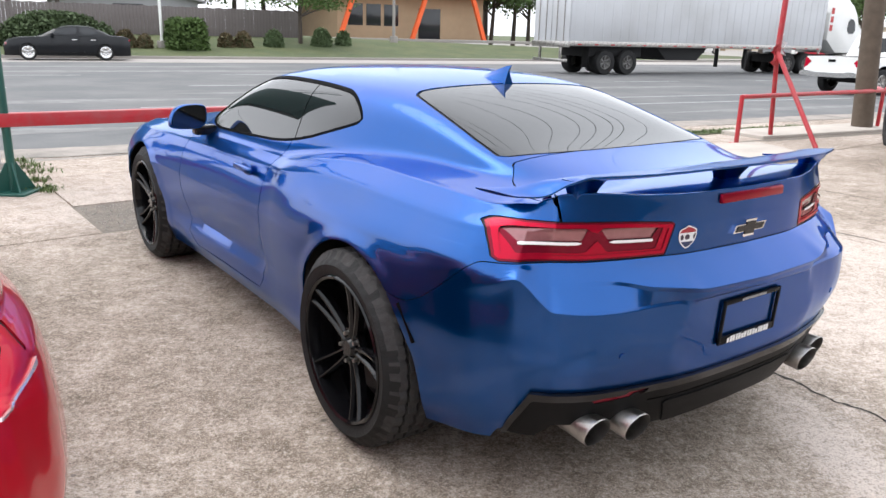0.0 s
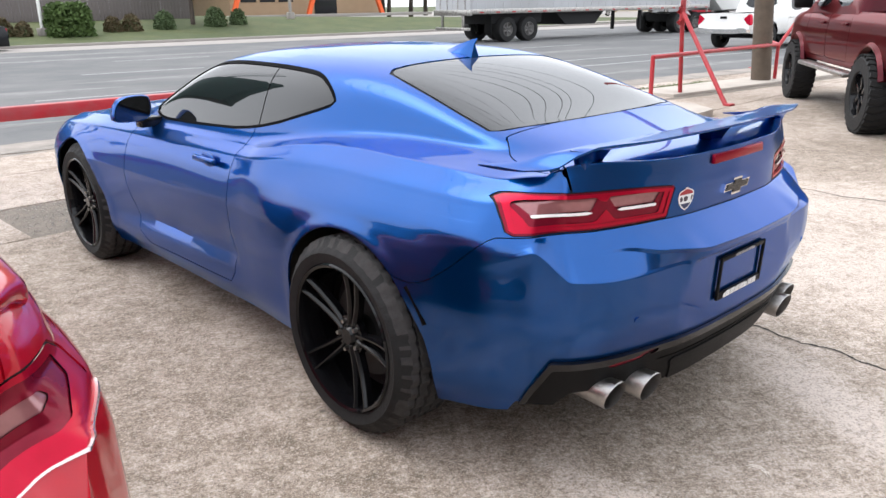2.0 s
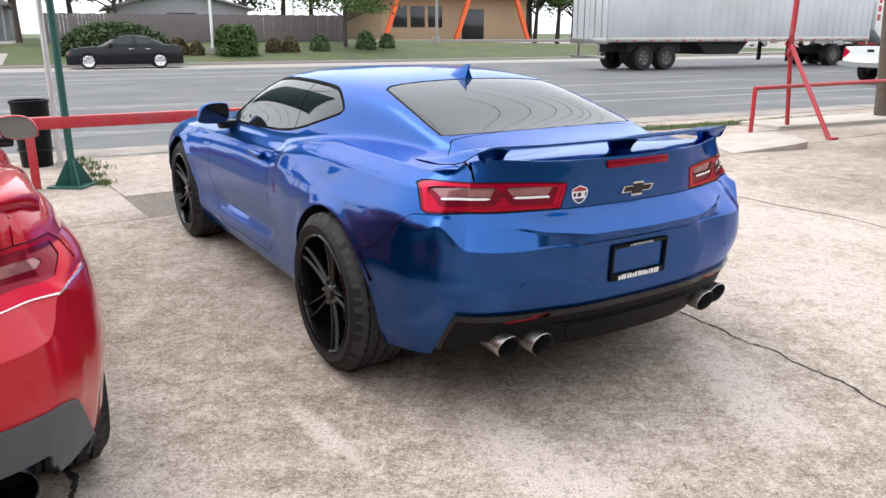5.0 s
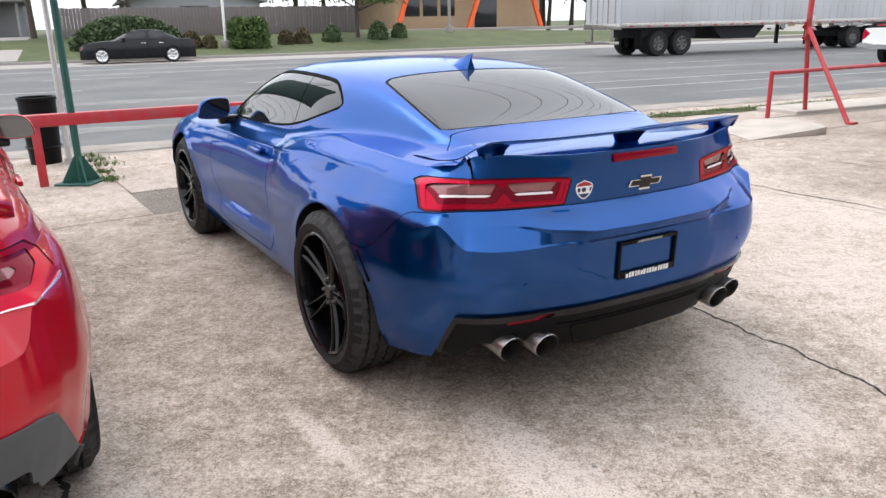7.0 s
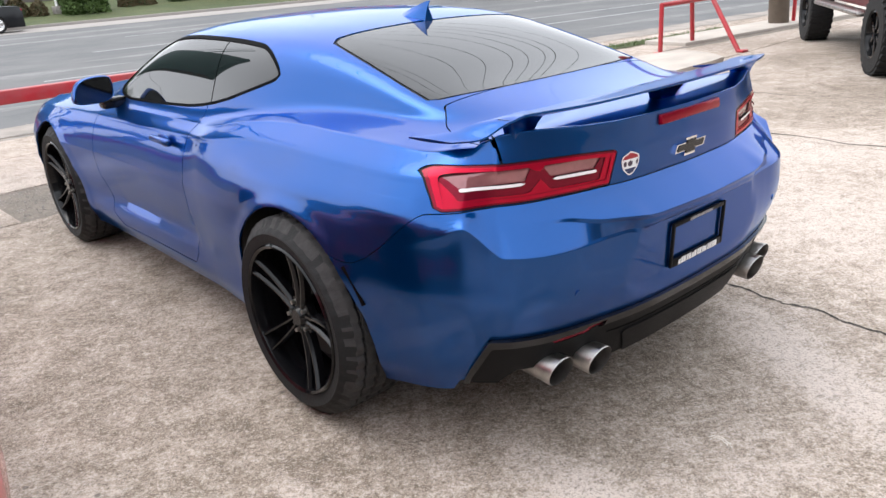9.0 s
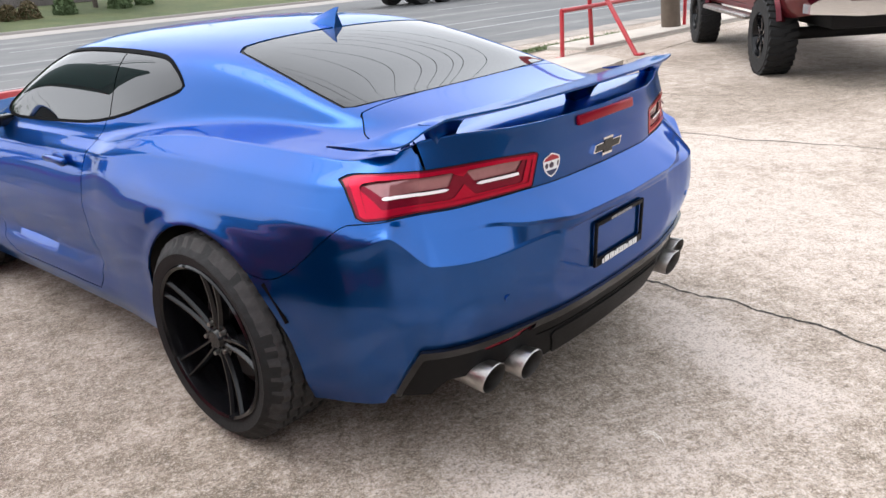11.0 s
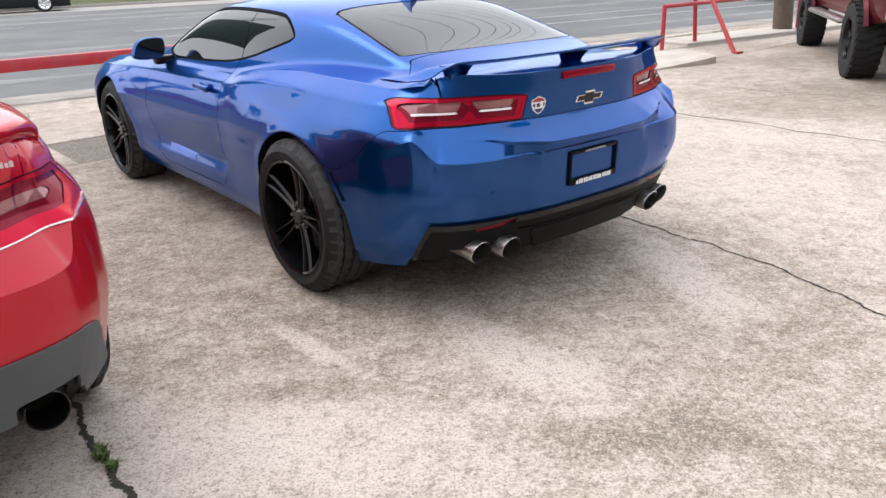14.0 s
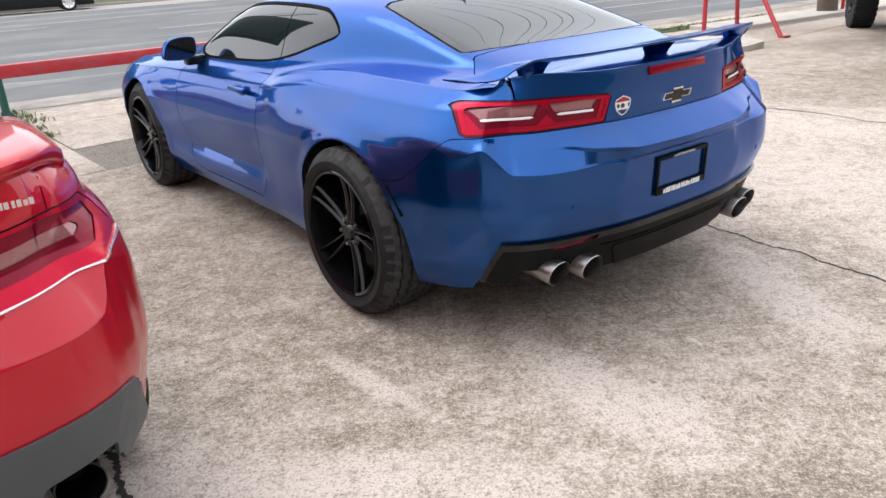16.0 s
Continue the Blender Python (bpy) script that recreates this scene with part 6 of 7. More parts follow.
# board fence
fence = thing("fence", ROAD @ pose(0, 50, 0), "tall brown board fence behind the verge", "fence")
for k in range(90):
    b_u = -1.5 + 0.2 * k
    if k == 0:
        bb = bmesh.new()
        box(bb, (0.004, -0.02, 0.9), (0.196, 0.02, 2.68), 0.006)
        first = part("board", bb, fence_brown, fence)
        first.matrix_basis = pose(b_u, 0, 0)
    else:
        o = new("board", first.data)
        o.parent = fence
        o.matrix_basis = pose(b_u, 0.006 * (k % 3), 0.02 * math.sin(k * 1.7))
for z in (1.3, 2.3):
    bb = bmesh.new()
    box(bb, (-1.5, 0.03, z - 0.05), (16.5, 0.08, z + 0.05), 0.005)
    part("fence_rail", bb, fence_brown, fence)

# grey house with a gable behind the fence
house = thing("house", ROAD @ pose(7.3, 60, 1.0), "grey bungalow with a low gabled shingle roof behind the fence", "house")
bb = bmesh.new()
prism(bb, [(-4.8, 0), (4.8, 0), (4.8, 2.3), (0, 3.45), (-4.8, 2.3)], 0, 9, "Y")
part("wall", bb, house_grey, house)
bb = bmesh.new()
prism(bb, [(-5.3, 2.18), (0, 3.52), (5.3, 2.18), (5.3, 2.34), (0, 3.72), (-5.3, 2.34)], -0.5, 9.4, "Y")
part("roof", bb, roof_grey, house)
bb = bmesh.new()
box(bb, (-1, -0.03, 1.0), (1, 0.02, 2.0), 0.01)
part("window", bb, dark_window, house)
# low house with a carport
carport = thing("house", ROAD @ pose(-8.0, 58, 1.0), "low grey house with an open shaded carport", "house")
bb = bmesh.new()
prism(bb, [(-5.5, 2.3), (4.3, 2.3), (4.4, 2.5), (3.0, 3.1), (-5.0, 3.1)], -0.5, 8, "Y")
part("roof", bb, roof_grey, carport)
bb = bmesh.new()
box(bb, (-5.0, 4.5, 0), (4.0, 8, 2.35), 0.01)
part("wall", bb, house_grey, carport)
for x in (-4.8, -0.4, 3.9):
    bb = bmesh.new()
    box(bb, (x - 0.08, 0, 0), (x + 0.08, 0.16, 2.32), 0.01)
    part("post", bb, house_grey, carport)
sheet_ob("driveway", ROAD, [-16, -3.2], [40.6, 44, 50, 58], lambda u, n: rise(n) + 0.02, pale_lane, "pale concrete driveway across the verge", "driveway")

# restaurant with orange slanting posts
rest = thing("restaurant", ROAD @ pose(30.5, 60, 1.0), "tan restaurant with orange roof edge and slanting orange posts", "building")
bb = bmesh.new()
box(bb, (-7.5, 0, 0), (6.2, 10, 3.9), 0.02)
part("wall", bb, tan_wall, rest)
bb = bmesh.new()
prism(bb, [(-9.0, 3.55), (7.6, 3.55), (7.6, 3.95), (2, 4.9), (-3, 4.9), (-9.0, 3.95)], -1.6, 10.5, "Y")
part("roof", bb, orange_steel, rest)
for x, t in ((-8.0, 1.3), (-1.6, 1.3), (5.4, -1.3)):
    bb = bmesh.new()
    prism(bb, [(x, 0), (x + 0.35, 0), (x + 0.35 + t, 3.6), (x + t, 3.6)], -1.5, -1.2, "Y")
    part("slanting_post", bb, orange_steel, rest)
bb = bmesh.new()
box(bb, (-0.2, -0.04, 0), (1.9, 0.05, 2.5), 0.01)
part("door", bb, dark_window, rest)
for x in (-6.6, -5.0, -3.4):
    bb = bmesh.new()
    box(bb, (x, -0.04, 1.0), (x + 1.3, 0.05, 2.7), 0.01)
    part("window", bb, dark_window, rest)
bb = bmesh.new()
box(bb, (-9.5, -4, -0.2), (9, 0, 0.02), 0.01)
part("forecourt", bb, pale_lane, rest)

hedge("hedge", ROAD @ pose(1.9, 44.2, rise(44.2) - 0.05), (5.8, 2.0, 1.75), 11000, 3, hedge_green, "wide rounded dark green hedge on the verge")
hedge("bush", ROAD @ pose(8.1, 43.6, rise(43.6) - 0.05), (2.2, 1.8, 1.65), 5200, 4, mat("bush_green", (0.065, 0.11, 0.025), 0.8, 0, 0.4, 3), "square clipped bright green bush", 0.2)
for k, (u, n, s, mt) in enumerate(((5.1, 44, 1.0, "a"), (6.0, 43.8, 0.8, "a"), (10.4, 44.5, 0.9, "a"), (11.4, 44.6, 1.0, "a"), (13.3, 45, 1.1, "b"), (16.4, 45.5, 1.2, "b"), (18.0, 46, 1.0, "b"))):
    hedge("shrub", ROAD @ pose(u, n, rise(n) - 0.04), (s * 1.1, s, s * 0.95), 1600, 20 + k,
          mat("shrub_brown", (0.10, 0.075, 0.035), 0.85, 0, 0.4, 3) if mt == "a" else hedge_green, "low dry brownish shrub" if mt == "a" else "low loose green shrub")
tree(ROAD @ pose(15.4, 46.5, rise(46.5)), 5.2, 2.7, 5200, 7, "small leafy green tree with thin trunk on the verge", tree_green, crown_low=0.38)
tree(ROAD @ pose(2.6, 54.0, 1.0), 6.5, 2.6, 2600, 8, "sparse tree behind the fence", tree_green)
tree(ROAD @ pose(-3.0, 52.0, 1.0), 7.0, 3.2, 4200, 9, "leafy tree beside the carport", tree_green)
tree(ROAD @ pose(13.0, 66, 1.0), 8.0, 4.0, 6000, 10, "broad green tree behind the fence", tree_green)
for k, (u, n, h, r) in enumerate(((-7, 68, 8.5, 4.2), (-15, 64, 9, 4.5), (4, 72, 9, 4.6), (21, 74, 9.5, 5.0), (12, 74, 8.5, 4.4))):
    tree(ROAD @ pose(u, n, 1.0), h, r, 9000, 80 + k, "dense green tree behind the houses", tree_green, crown_low=0.2)
for k, (u, n, h, r) in enumerate(((-34, 84, 11, 5.5), (-24, 78, 10, 5.2), (-12, 86, 12, 6.0), (0, 84, 11, 5.5), (11, 88, 12, 6.0), (22, 90, 12, 6.0), (33, 88, 11, 5.5), (45, 90, 12, 6.0), (56, 92, 12, 6.0))):
    tree(ROAD @ pose(u, n, 1.0), h, r, 7000, 120 + k, "tall dense green tree behind the houses", tree_green, crown_low=0.08)
for k, (u, n, h, r) in enumerate(((39.5, 63, 8, 3.2), (44, 66, 9, 4.0), (50, 72, 9, 4.0))):
    tree(ROAD @ pose(u, n, 0.6), h, r, 8000, 140 + k, "dense dark green tree beside the restaurant", tree_green, crown_low=0.10)
tree(ROAD @ pose(42, 68, 1.0), 9.0, 4.5, 6000, 11, "broad green tree beside the restaurant", tree_green)

for u, n, r, mt, lab in ((6.9, 44.0, 0.085, white_paint, "slim white street pole"), (22.5, 48.2, 0.11, pale_lane, "pale street pole on the verge"), (14.6, 56, 0.1, white_paint, "slim white street pole")):
    p = thing("street_pole", ROAD @ pose(u, n, rise(n)), lab, "pole")
    bb = bmesh.new()
    tube(bb, (0, 0, -0.1), (0, 0, 9), r, r * 0.7, 14)
    part("shaft", bb, mt, p)
    bb = bmesh.new()
    prism(bb, chaikin([(-0.25, -0.25), (0.25, -0.25), (0.25, 0.25), (-0.25, 0.25)], 1), -0.1, 0.35, "Z", 0.03)
    part("footing", bb, pale_lane, p)

# ---- rails at the edge of the lot ----
def rail_thing(name, m, label):
    return thing(name, m, label, "railing")


left = rail_thing("guard_rail", pose(0, 0, 0), "heavy red painted square steel guard rail on posts")
A, B = Vector((-4.28, 6.60, 0)), Vector((-0.2, 9.25, 0))
way = (B - A).normalized()
ang = math.degrees(math.atan2(way.y, way.x))
bb = bmesh.new()
box(bb, (-5.0, -0.06, 0.60), (6.2, 0.06, 0.72), 0.008)
part("beam", bb, red_steel, left).matrix_basis = pose(A.x, A.y, 0, 0, 0, ang)
for d in (0.04, 3.0, 5.9, -3.0):
    bb = bmesh.new()
    box(bb, (-0.042, -0.042, -0.02), (0.042, 0.042, 0.60), 0.006)
    part("post", bb, red_steel, left).matrix_basis = pose(A.x + way.x * d, A.y + way.y * d, 0, 0, 0, ang)

green = thing("sign_post", pose(-3.95, 6.80, 0), "dark green steel sign post with a flared gusset foot", "post")
bb = bmesh.new()
tube(bb, (0, 0, 0.02), (0.0, 0.0, 4.2), 0.037, 0.037, 16)
part("shaft", bb, green_steel, green)
for k in range(4):
    bb = bmesh.new()
    prism(bb, [(0.03, 0.02), (0.19, 0.02), (0.18, 0.04), (0.045, 0.28), (0.03, 0.28)], -0.008, 0.008, "Y")
    part("gusset", bb, green_steel, green).matrix_basis = pose(0, 0, 0, 0, 0, 45 + 90 * k)
bb = bmesh.new()
box(bb, (-0.19, -0.19, 0), (0.19, 0.19, 0.022), 0.004)
part("base_plate", bb, green_steel, green)

# unseen board, added and sized to put a dark band in the side windows' reflection
bb = bmesh.new()
box(bb, (-1.5, -0.09, 1.95), (1.35, 0.09, 3.0), 0.02)
part("sign_panel", bb, green_steel, green).matrix_basis = pose(0, 0, 0, 0, 0, ROAD_TURN + 78)

grey_post = thing("lamp_post", pose(-4.75, 7.95, 0), "thin galvanised grey steel post", "post")
bb = bmesh.new()
tube(bb, (0, 0, 0), (0, 0, 5), 0.032, 0.03, 14)
part("shaft", bb, mat("galvanised", (0.5, 0.5, 0.5), 0.45, 0.6, 0.15, 8), grey_post)
bb = bmesh.new()
tube(bb, (0, 0, 0), (0, 0, 0.06), 0.07, 0.05, 14)
part("collar", bb, pale_lane, grey_post)

bin_ = thing("rubbish_bin", pose(-5.06, 7.98, 0), "dark round rubbish bin beside the rail", "bin")
bb = bmesh.new()
lathe(bb, [(0.0, 0.0), (0.17, 0.0), (0.198, 0.5), (0.205, 0.74), (0.218, 0.745), (0.218, 0.78), (0.195, 0.78), (0.185, 0.3), (0.0, 0.29)], 28, "Z")
part("tub", bb, black_plastic, bin_)
for z in (0.2, 0.5):
    bb = bmesh.new()
    lathe(bb, [(0.186 + z * 0.03, z - 0.012), (0.199 + z * 0.03, z), (0.186 + z * 0.03, z + 0.012)], 28, "Z")
    part("hoop", bb, black_plastic, bin_)

right = rail_thing("pipe_railing", pose(0, 0, 0), "red painted pipe railing beside the lot entrance")
P0, P1, P2 = Vector((4.42, 11.55, 0)), Vector((7.95, 14.1, 0)), Vector((9.2, 17.2, 0))
for a, b_, h in ((P0, P1, 0.70), (P1, P2, 0.70)):
    bb = bmesh.new()
    tube(bb, a + Vector((0, 0, h)), b_ + Vector((0, 0, h)), 0.034, seg=14)
    part("top_rail", bb, red_steel, right)
bb = bmesh.new()
tube(bb, P1 + Vector((0, 0, 0.66)), P1 + Vector((0.50, 0.25, 1.15)), 0.034, seg=14)
part("brace", bb, red_steel, right)
for p in (P0, P1, P2):
    bb = bmesh.new()
    tube(bb, p, p + Vector((0, 0, 0.72)), 0.034, seg=14)
    part("upright", bb, red_steel, right)
    bb = bmesh.new()
    box(bb, (-0.08, -0.08, 0), (0.08, 0.08, 0.012), 0.003)
    part("foot_plate", bb, red_steel, right).matrix_basis = pose(*p)

apex = Vector((5.02, 11.95, 1.36))
aframe = thing("sign_stand", pose(0, 0, 0), "red steel two-legged sign stand with plastic scraps tied on", "sign stand")
for foot in (Vector((5.28, 12.39, 0)), Vector((5.38, 10.97, 0))):
    bb = bmesh.new()
    tube(bb, foot, apex + (apex - foot) * 0.05, 0.035, seg=14)
    part("leg", bb, red_steel, aframe)
    bb = bmesh.new()
    box(bb, (-0.07, -0.05, 0), (0.07, 0.05, 0.035), 0.008)
    part("foot", bb, red_steel, aframe).matrix_basis = pose(foot.x + 0.04, foot.y - 0.03, 0, 0, 0, 30)
bb = bmesh.new()
tube(bb, apex - Vector((0, 0, 0.12)), apex + Vector((0.06, 0.0, 3.2)), 0.042, seg=14)
part("mast", bb, red_steel, aframe)
rng = random.Random(5)
for k in range(6):
    bb = bmesh.new()
    o = apex + Vector((rng.uniform(-0.05, 0.09), rng.uniform(-0.06, 0.06), rng.uniform(-0.02, 0.32)))
    vs = [bb.verts.new(o + Vector((rng.uniform(-0.05, 0.06), rng.uniform(-0.06, 0.06), -0.05 * i + rng.uniform(-0.02, 0.02)))) for i in range(6)]
    for i in range(4):
        bb.faces.new((vs[i], vs[i + 1], vs[i + 2]))
    bmesh.ops.solidify(bb, geom=bb.faces[:], thickness=0.004)
    part("scrap", bb, red_steel if k % 3 else white_trim, aframe)

# timber power pole and its wires
pole = thing("power_pole", pose(7.62, 14.0, 0), "round weathered timber power pole with wires", "pole")
bb = bmesh.new()
tube(bb, (0, 0, -0.1), (-0.62, 0.1, 10.2), 0.18, 0.13, 20)
part("shaft", bb, wood_pole, pole)
bb = bmesh.new()
box(bb, (-1.2, -0.06, 9.3), (1.2, 0.06, 9.45), 0.01, pose(-0.57, 0.09, 0, 0, 0, ROAD_TURN + 90))
part("crossarm", bb, wood_pole, pole)
for k, (o, h, sag) in enumerate(((-1.05, 9.5, 0.9), (-0.4, 9.5, 0.9), (0.4, 9.5, 1.0), (1.05, 9.5, 0.9))):
    for side in (-1, 1):
        bb = bmesh.new()
        ring = []
        N = 18
        for i in range(N + 1):
            q = i / N
            c = Vector((-0.57, 0.09, 0)) + (ROAD.to_3x3() @ Vector((side * 42 * q, o, 0))) + Vector((0, 0, h - sag * 4 * q * (1 - q)))
            ring.append([bb.verts.new(c + Vector((0.0, 0.014 * math.cos(a), 0.014 * math.sin(a)))) for a in (0, 2.1, 4.2)])
        for p, q in zip(ring, ring[1:]):
            for i in range(3):
                bb.faces.new((p[i], p[(i + 1) % 3], q[(i + 1) % 3], q[i]))
        part("wire", bb, seam_black, pole)


# wires that cross the road from the timber pole
over = thing("overhead_wires", pose(0, 0, 0), "bundle of thin black overhead wires crossing above the road", "wires")
for k, (h, side, h2, sag) in enumerate(((9.4, -0.8, 9.3, 0.8), (9.4, 0.8, 9.3, 0.9), (8.3, 0.0, 8.6, 1.0), (8.0, 0.15, 8.4, 1.3), (7.5, 0.1, 8.0, 1.1), (7.2, -0.1, 7.7, 1.4), (6.6, 0.0, 7.2, 1.2))):
    bb = bmesh.new()
    ring = []
    a, e = Vector((7.07 + side * 0.87, 14.05 + side * 0.48, h)), rd(-22 + side, 48, h2)
    for i in range(31):
        q = i / 30
        c = a.lerp(e, q) - Vector((0, 0, sag * 4 * q * (1 - q)))
        ring.append([bb.verts.new(c + Vector((0.0, 0.010 * math.cos(t), 0.010 * math.sin(t)))) for t in (0, 2.1, 4.2)])
    for p, q in zip(ring, ring[1:]):
        for i in range(3):
            bb.faces.new((p[i], p[(i + 1) % 3], q[(i + 1) % 3], q[i]))
    part("wire", bb, seam_black, over)
p = thing("power_pole", ROAD @ pose(-22, 48, 0.5), "round weathered timber power pole with wires", "pole")
bb = bmesh.new()
tube(bb, (0, 0, -0.1), (0, 0, 9.6), 0.17, 0.12, 16)
part("shaft", bb, wood_pole, p)

# far right: parked cars, gabled roofs, a tan building and bare trees beyond the road
roofs = thing("house", ROAD @ pose(80, 78, 0.1), "low building with two pale steep gables", "house")
bb = bmesh.new()
box(bb, (-6, 0, 0), (8, 9, 2.9), 0.02)
part("wall", bb, tan_wall, roofs)
for x in (-2.6, 2.2):
    bb = bmesh.new()
    prism(bb, [(x - 2.5, 2.9), (x + 2.5, 2.9), (x, 5.9)], -0.6, 8, "Y")
    part("gable", bb, white_paint, roofs)
    bb = bmesh.new()
    prism(bb, [(x - 2.8, 2.75), (x, 6.1), (x + 2.8, 2.75), (x + 2.5, 2.75), (x, 5.7), (x - 2.5, 2.75)], -0.9, 8.2, "Y")
    part("roof", bb, roof_grey, roofs)
far_shop = thing("building", ROAD @ pose(98, 80, 0.1), "long low cream building with a flat roof", "building")
bb = bmesh.new()
box(bb, (0, 0, 0), (34, 10, 4.2), 0.03)
part("wall", bb, mat("cream_wall", (0.55, 0.49, 0.38), 0.85, 0, 0.08, 1), far_shop)
bb = bmesh.new()
box(bb, (-0.6, -0.8, 4.2), (34.6, 10.5, 4.75), 0.05)
part("roof", bb, white_trim, far_shop)
for k in range(6):
    bb = bmesh.new()
    box(bb, (1.5 + 5.4 * k, -0.05, 0.9), (5.2 + 5.4 * k, 0.05, 2.9), 0.02)
    part("window", bb, dark_window, far_shop)
for k, (u, n, h, r, leaves) in enumerate(((68, 57, 8.5, 2.6, 700), (71.5, 58.5, 9, 2.8, 600), (62, 66, 9, 3.0, 900), (92, 60, 10, 5.0, 7000), (84, 66, 7, 3.2, 3500), (106, 70, 11, 5.5, 6000))):
    tree(ROAD @ pose(u, n, 0.1), h, r, leaves, 60 + k, "nearly bare tall tree in the car park" if leaves < 1000 else "broad green tree in the car park", tree_green, crown_low=0.30)
p = thing("street_pole", ROAD @ pose(68.6, 52, 0.1), "thick pale sign pole in the car park", "pole")
bb = bmesh.new()
tube(bb, (0, 0, -0.1), (0, 0, 11), 0.3, 0.28, 16)
part("shaft", bb, white_paint, p)
# ---- the lot: concrete slabs laid on the lot's own lines (w along, v across) ----
pave = sheet_ob("pavement", LOT, [-45, 45], [-45, 5.3], lambda u, n: -0.02, seam_black, "stained worn concrete of a car lot, cracked between slabs", "pavement")
SLABS = [(-45, 6.135, -45, 5.88), (6.15, 11.0, -45, 5.29), (11.015, 45, -45, 5.29), (-45, 1.33, 5.90, 8.39), (-45, 1.33, 8.41, 9.9), (1.35, 6.135, 6.95, 8.39), (2.45, 6.135, 5.90, 6.93),
         (1.35, 4.0, 8.41, 9.5), (6.15, 10.0, 5.31, 7.0), (10.02, 45, 5.31, 7.0)]
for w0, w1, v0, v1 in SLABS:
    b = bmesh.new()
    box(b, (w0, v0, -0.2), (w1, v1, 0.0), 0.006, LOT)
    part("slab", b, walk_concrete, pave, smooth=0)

sheet_ob("gravel_patch", LOT, [1.30, 2.50], [5.85, 7.0], lambda u, n: -0.012, gravel_dirt, "sunken patch of dirt and gravel between slabs", "gravel")


crack_dirt = mat("crack_dirt", (0.035, 0.03, 0.025), 0.95, 0, 0.4, 40)
scuff_white = mat("scuff_white", (0.72, 0.68, 0.62), 0.9, 0, 0.2, 60)


def crack(name, pts, width, seed, label, z=0.0025, steps=5, fill=crack_dirt, category="crack"):
    """A jagged, uneven crack along a rough line."""
    rng = random.Random(seed)
    p = [Vector((*q, 0)) for q in pts]
    for _ in range(steps):
        out = [p[0]]
        for a, c in zip(p, p[1:]):
            d = c - a
            side = Vector((-d.y, d.x, 0)) * rng.uniform(-0.13, 0.13)
            out += [(a + c) / 2 + side, c]
        p = out
    vs, fs = [], []
    for i, q in enumerate(p):
        d = (p[min(i + 1, len(p) - 1)] - p[max(i - 1, 0)]).normalized()
        w = width * rng.uniform(0.35, 1.0) * min(1, (i + 1) / 6, (len(p) - i) / 6)
        o = Vector((-d.y, d.x, 0)) * w / 2
        vs += [q + o + Vector((0, 0, z)), q - o + Vector((0, 0, z))]
    fs = [[2 * i, 2 * i + 1, 2 * i + 3, 2 * i + 2] for i in range(len(p) - 1)]
    return tagged(link_mesh(name, vs, fs, fill, smooth=0), label, category, kind="structure")


crack("crack", [(1.30, 3.75), (1.50, 3.40), (1.78, 2.95), (1.97, 2.62), (2.09, 2.30), (2.22, 1.95), (2.5, 1.2)], 0.018, 3, "long jagged dark crack in the concrete")
crack("crack", [(-1.9, 2.6), (-1.14, 1.66), (-0.98, 1.42), (-0.83, 1.23), (-0.69, 1.05), (-0.45, 0.6)], 0.036, 6, "wide jagged crack with weeds in it")


def weeds(name, spots, count, height, seed, label):
    """Tufts of thin bent blades."""
    rng = random.Random(seed)
    vs, fs = [], []
    for _ in range(count):
        x, y, r = spots[rng.randrange(len(spots))]
        c = Vector((x + rng.gauss(0, r), y + rng.gauss(0, r), 0))
        a, h, w = rng.uniform(0, 6.28), height * rng.uniform(0.4, 1.0), 0.004 + 0.05 * height * rng.random()
        d, e = Vector((math.cos(a), math.sin(a), 0)), Vector((-math.sin(a), math.cos(a), 0))
        k = len(vs)
        vs += [c - e * w, c + e * w, c + d * h * 0.3 + e * w * 0.7 + Vector((0, 0, h * 0.6)), c + d * h * 0.3 - e * w * 0.7 + Vector((0, 0, h * 0.6)), c + d * h * 0.75 + Vector((0, 0, h * 0.85))]
        fs += [[k, k + 1, k + 2, k + 3], [k + 3, k + 2, k + 4]]
    return tagged(link_mesh(name, vs, fs, mat("weed_green", (0.075, 0.115, 0.028), 0.7, 0, 0.5, 8), smooth=0), label, "weeds", kind="stuff")


weeds("weeds", [(-0.87, 1.29, 0.012), (-0.85, 1.26, 0.010), (-0.80, 1.20, 0.008)], 260, 0.035, 2, "small green weeds growing in the crack")
weeds("weeds", [(-3.80, 6.95, 0.08), (-3.70, 6.92, 0.06), (-4.02, 7.35, 0.06), (-4.25, 7.80, 0.08), (-4.5, 8.1, 0.08), (-4.75, 8.4, 0.07)], 420, 0.075, 4, "tufts of grass at the foot of the post")

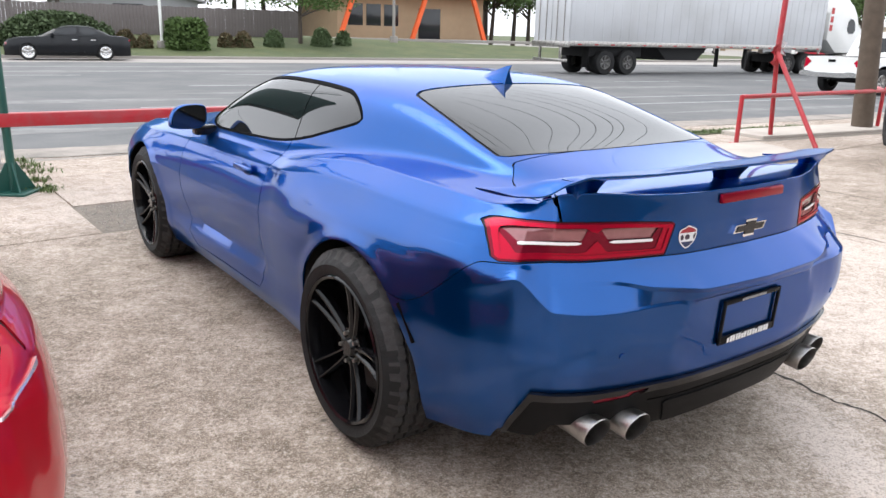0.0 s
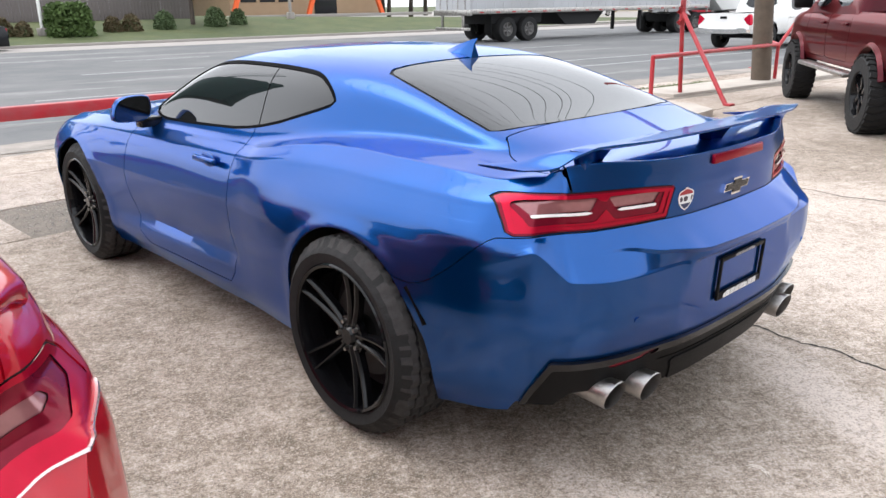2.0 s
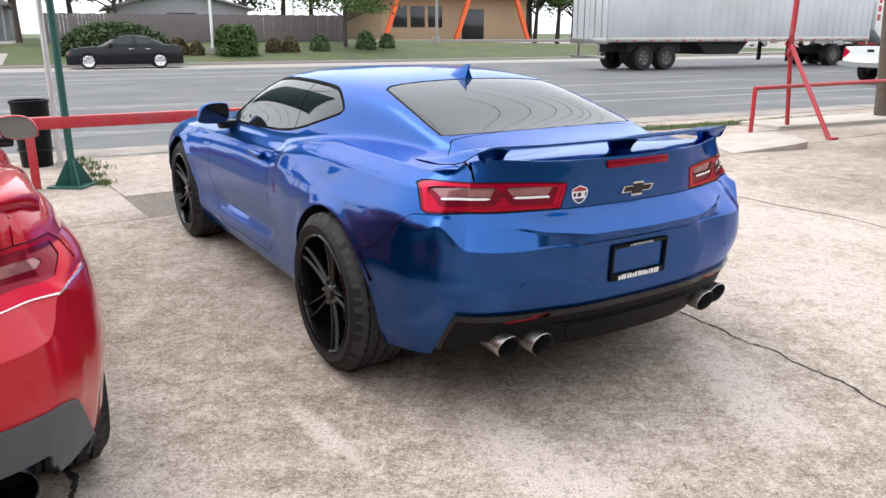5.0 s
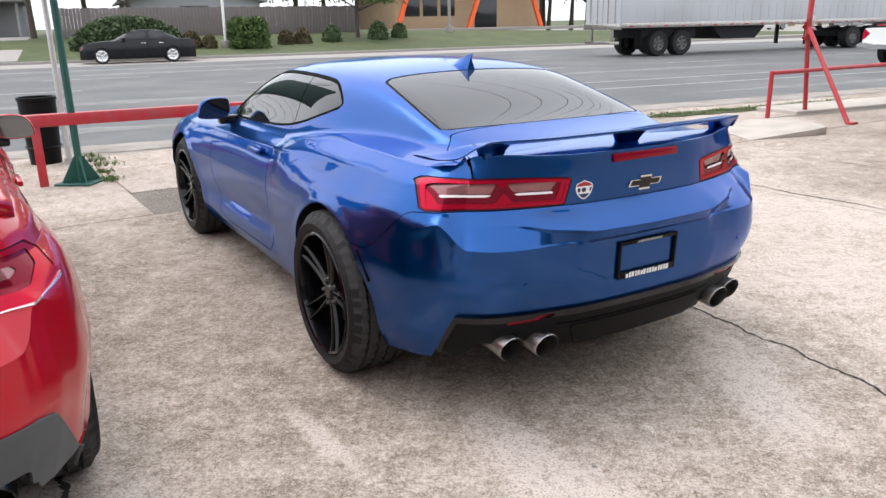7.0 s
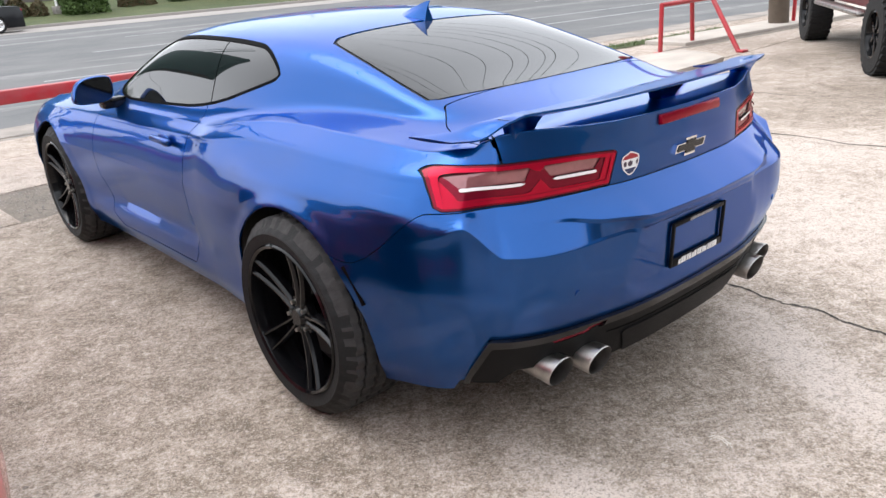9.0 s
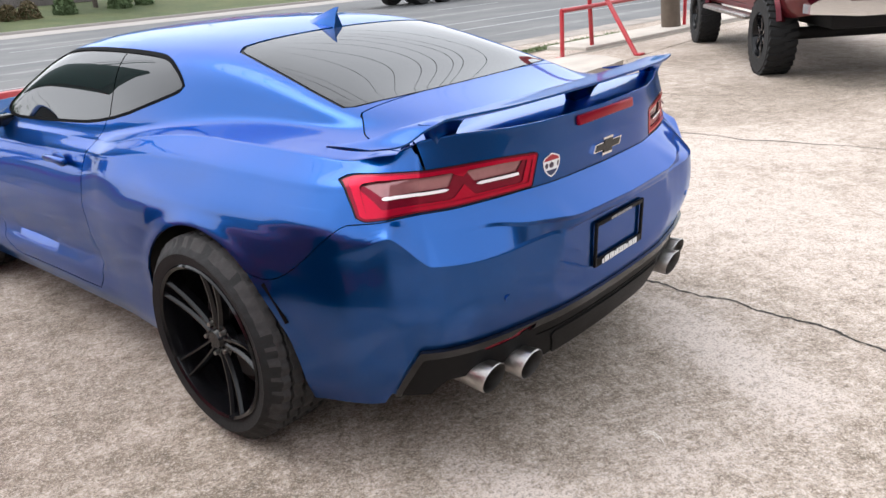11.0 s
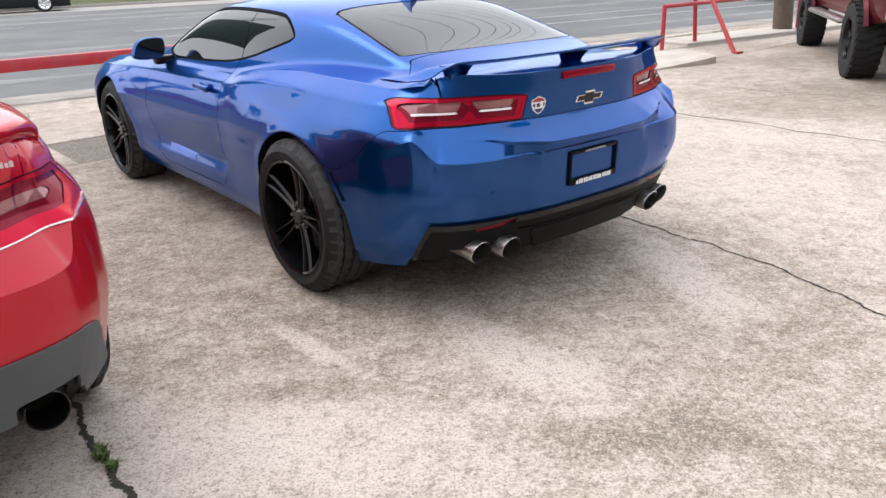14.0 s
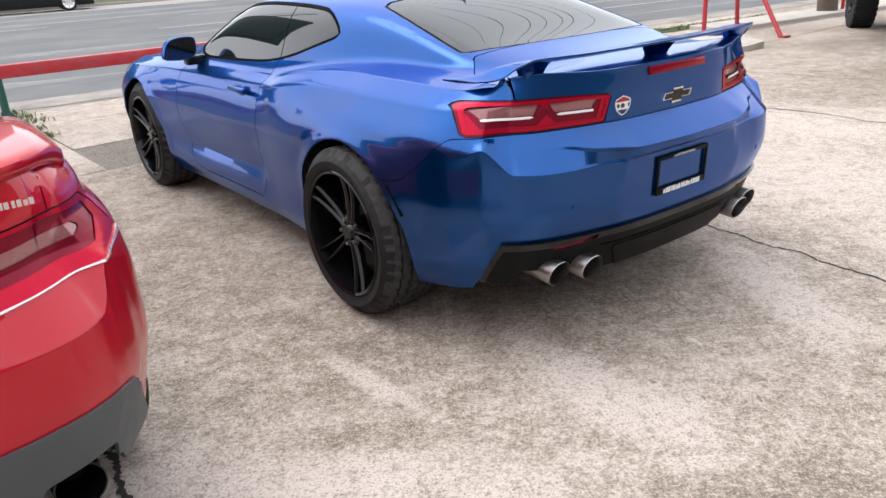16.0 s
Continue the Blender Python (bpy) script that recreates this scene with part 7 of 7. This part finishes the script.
grass_strip_blades = [(*tuple(rd(8.4 + 0.35 * k, 9.2 + 0.05 * math.sin(k * 2.1)))[:2], 0.12) for k in range(13)]
weeds("weeds", grass_strip_blades, 1500, 0.06, 8, "short uneven grass along the road edge")
for pts, w, sd in (([(1.7, 8.05), (2.89, 6.52), (3.5, 5.74), (4.12, 4.94), (5.2, 3.55)], 0.026, 16), ([(2.2, 10.7), (3.27, 10.5), (4.35, 10.25)], 0.03, 17), ([(3.45, 8.51), (3.9, 8.0), (4.3, 7.49), (5.2, 6.4)], 0.02, 12)):
    crack("crack", pts, w, sd, "thin dark joint between concrete slabs", steps=2)

for r in (0.030, 0.040):
    crack("scuff", [(1.000 + r * math.sin(a), 2.075 + r * 1.3 * math.cos(a)) for a in (-0.5, 0.2, 0.9, 1.6, 2.2)], 0.005, 40, "thin pale curved scrape on the concrete", steps=2, fill=scuff_white, category="scrape")
# loose stones in the sunken patch and along the edge
rng = random.Random(31)
vs, fs = [], []
for _ in range(700):
    if rng.random() < 0.75:
        c = LOT @ Vector((rng.uniform(1.36, 2.44), rng.uniform(5.92, 6.92), -0.008))
    else:
        c = rd(rng.uniform(-4, 14), rng.gauss(10.2, 0.25), -0.004)
    r = rng.uniform(0.003, 0.011)
    k = len(vs)
    for x, y, z in ((1, 0, 0), (0, 1, 0), (-1, 0, 0), (0, -1, 0), (0, 0, 0.8), (0, 0, -0.4)):
        vs.append(c + Vector((x * r * rng.uniform(0.7, 1.2), y * r * rng.uniform(0.7, 1.2), z * r)))
    for a, q in ((0, 1), (1, 2), (2, 3), (3, 0)):
        fs += [[k + a, k + q, k + 4], [k + q, k + a, k + 5]]
tagged(link_mesh("gravel", vs, fs, mat("loose_stone", (0.36, 0.33, 0.30), 0.9, 0, 0.5, 4), smooth=0), "loose grey stones scattered in the sunken patch", "gravel", kind="stuff")
# ---- unseen wall added behind the camera to darken what the cars' tails reflect ----
b = bmesh.new()
box(b, (-26, -9.3, 0), (26, -9, 6.4), 0.02, LOT)
tagged(part("wall_south", b, mat("unseen_wall_grey", (0.13, 0.125, 0.12), 0.8, 0, 0.1, 1)), "plain grey wall added unseen behind the camera", "wall", kind="structure")

for k, (x, y, h, r) in enumerate(((-36, -13, 7.5, 3.2), (-44, -20, 8.5, 3.8), (-33, -25, 7.0, 3.2))):
    tree(pose(x, y, 0), h, r, 2600, 40 + k, "broad leafy tree at the side of the lot", tree_green)
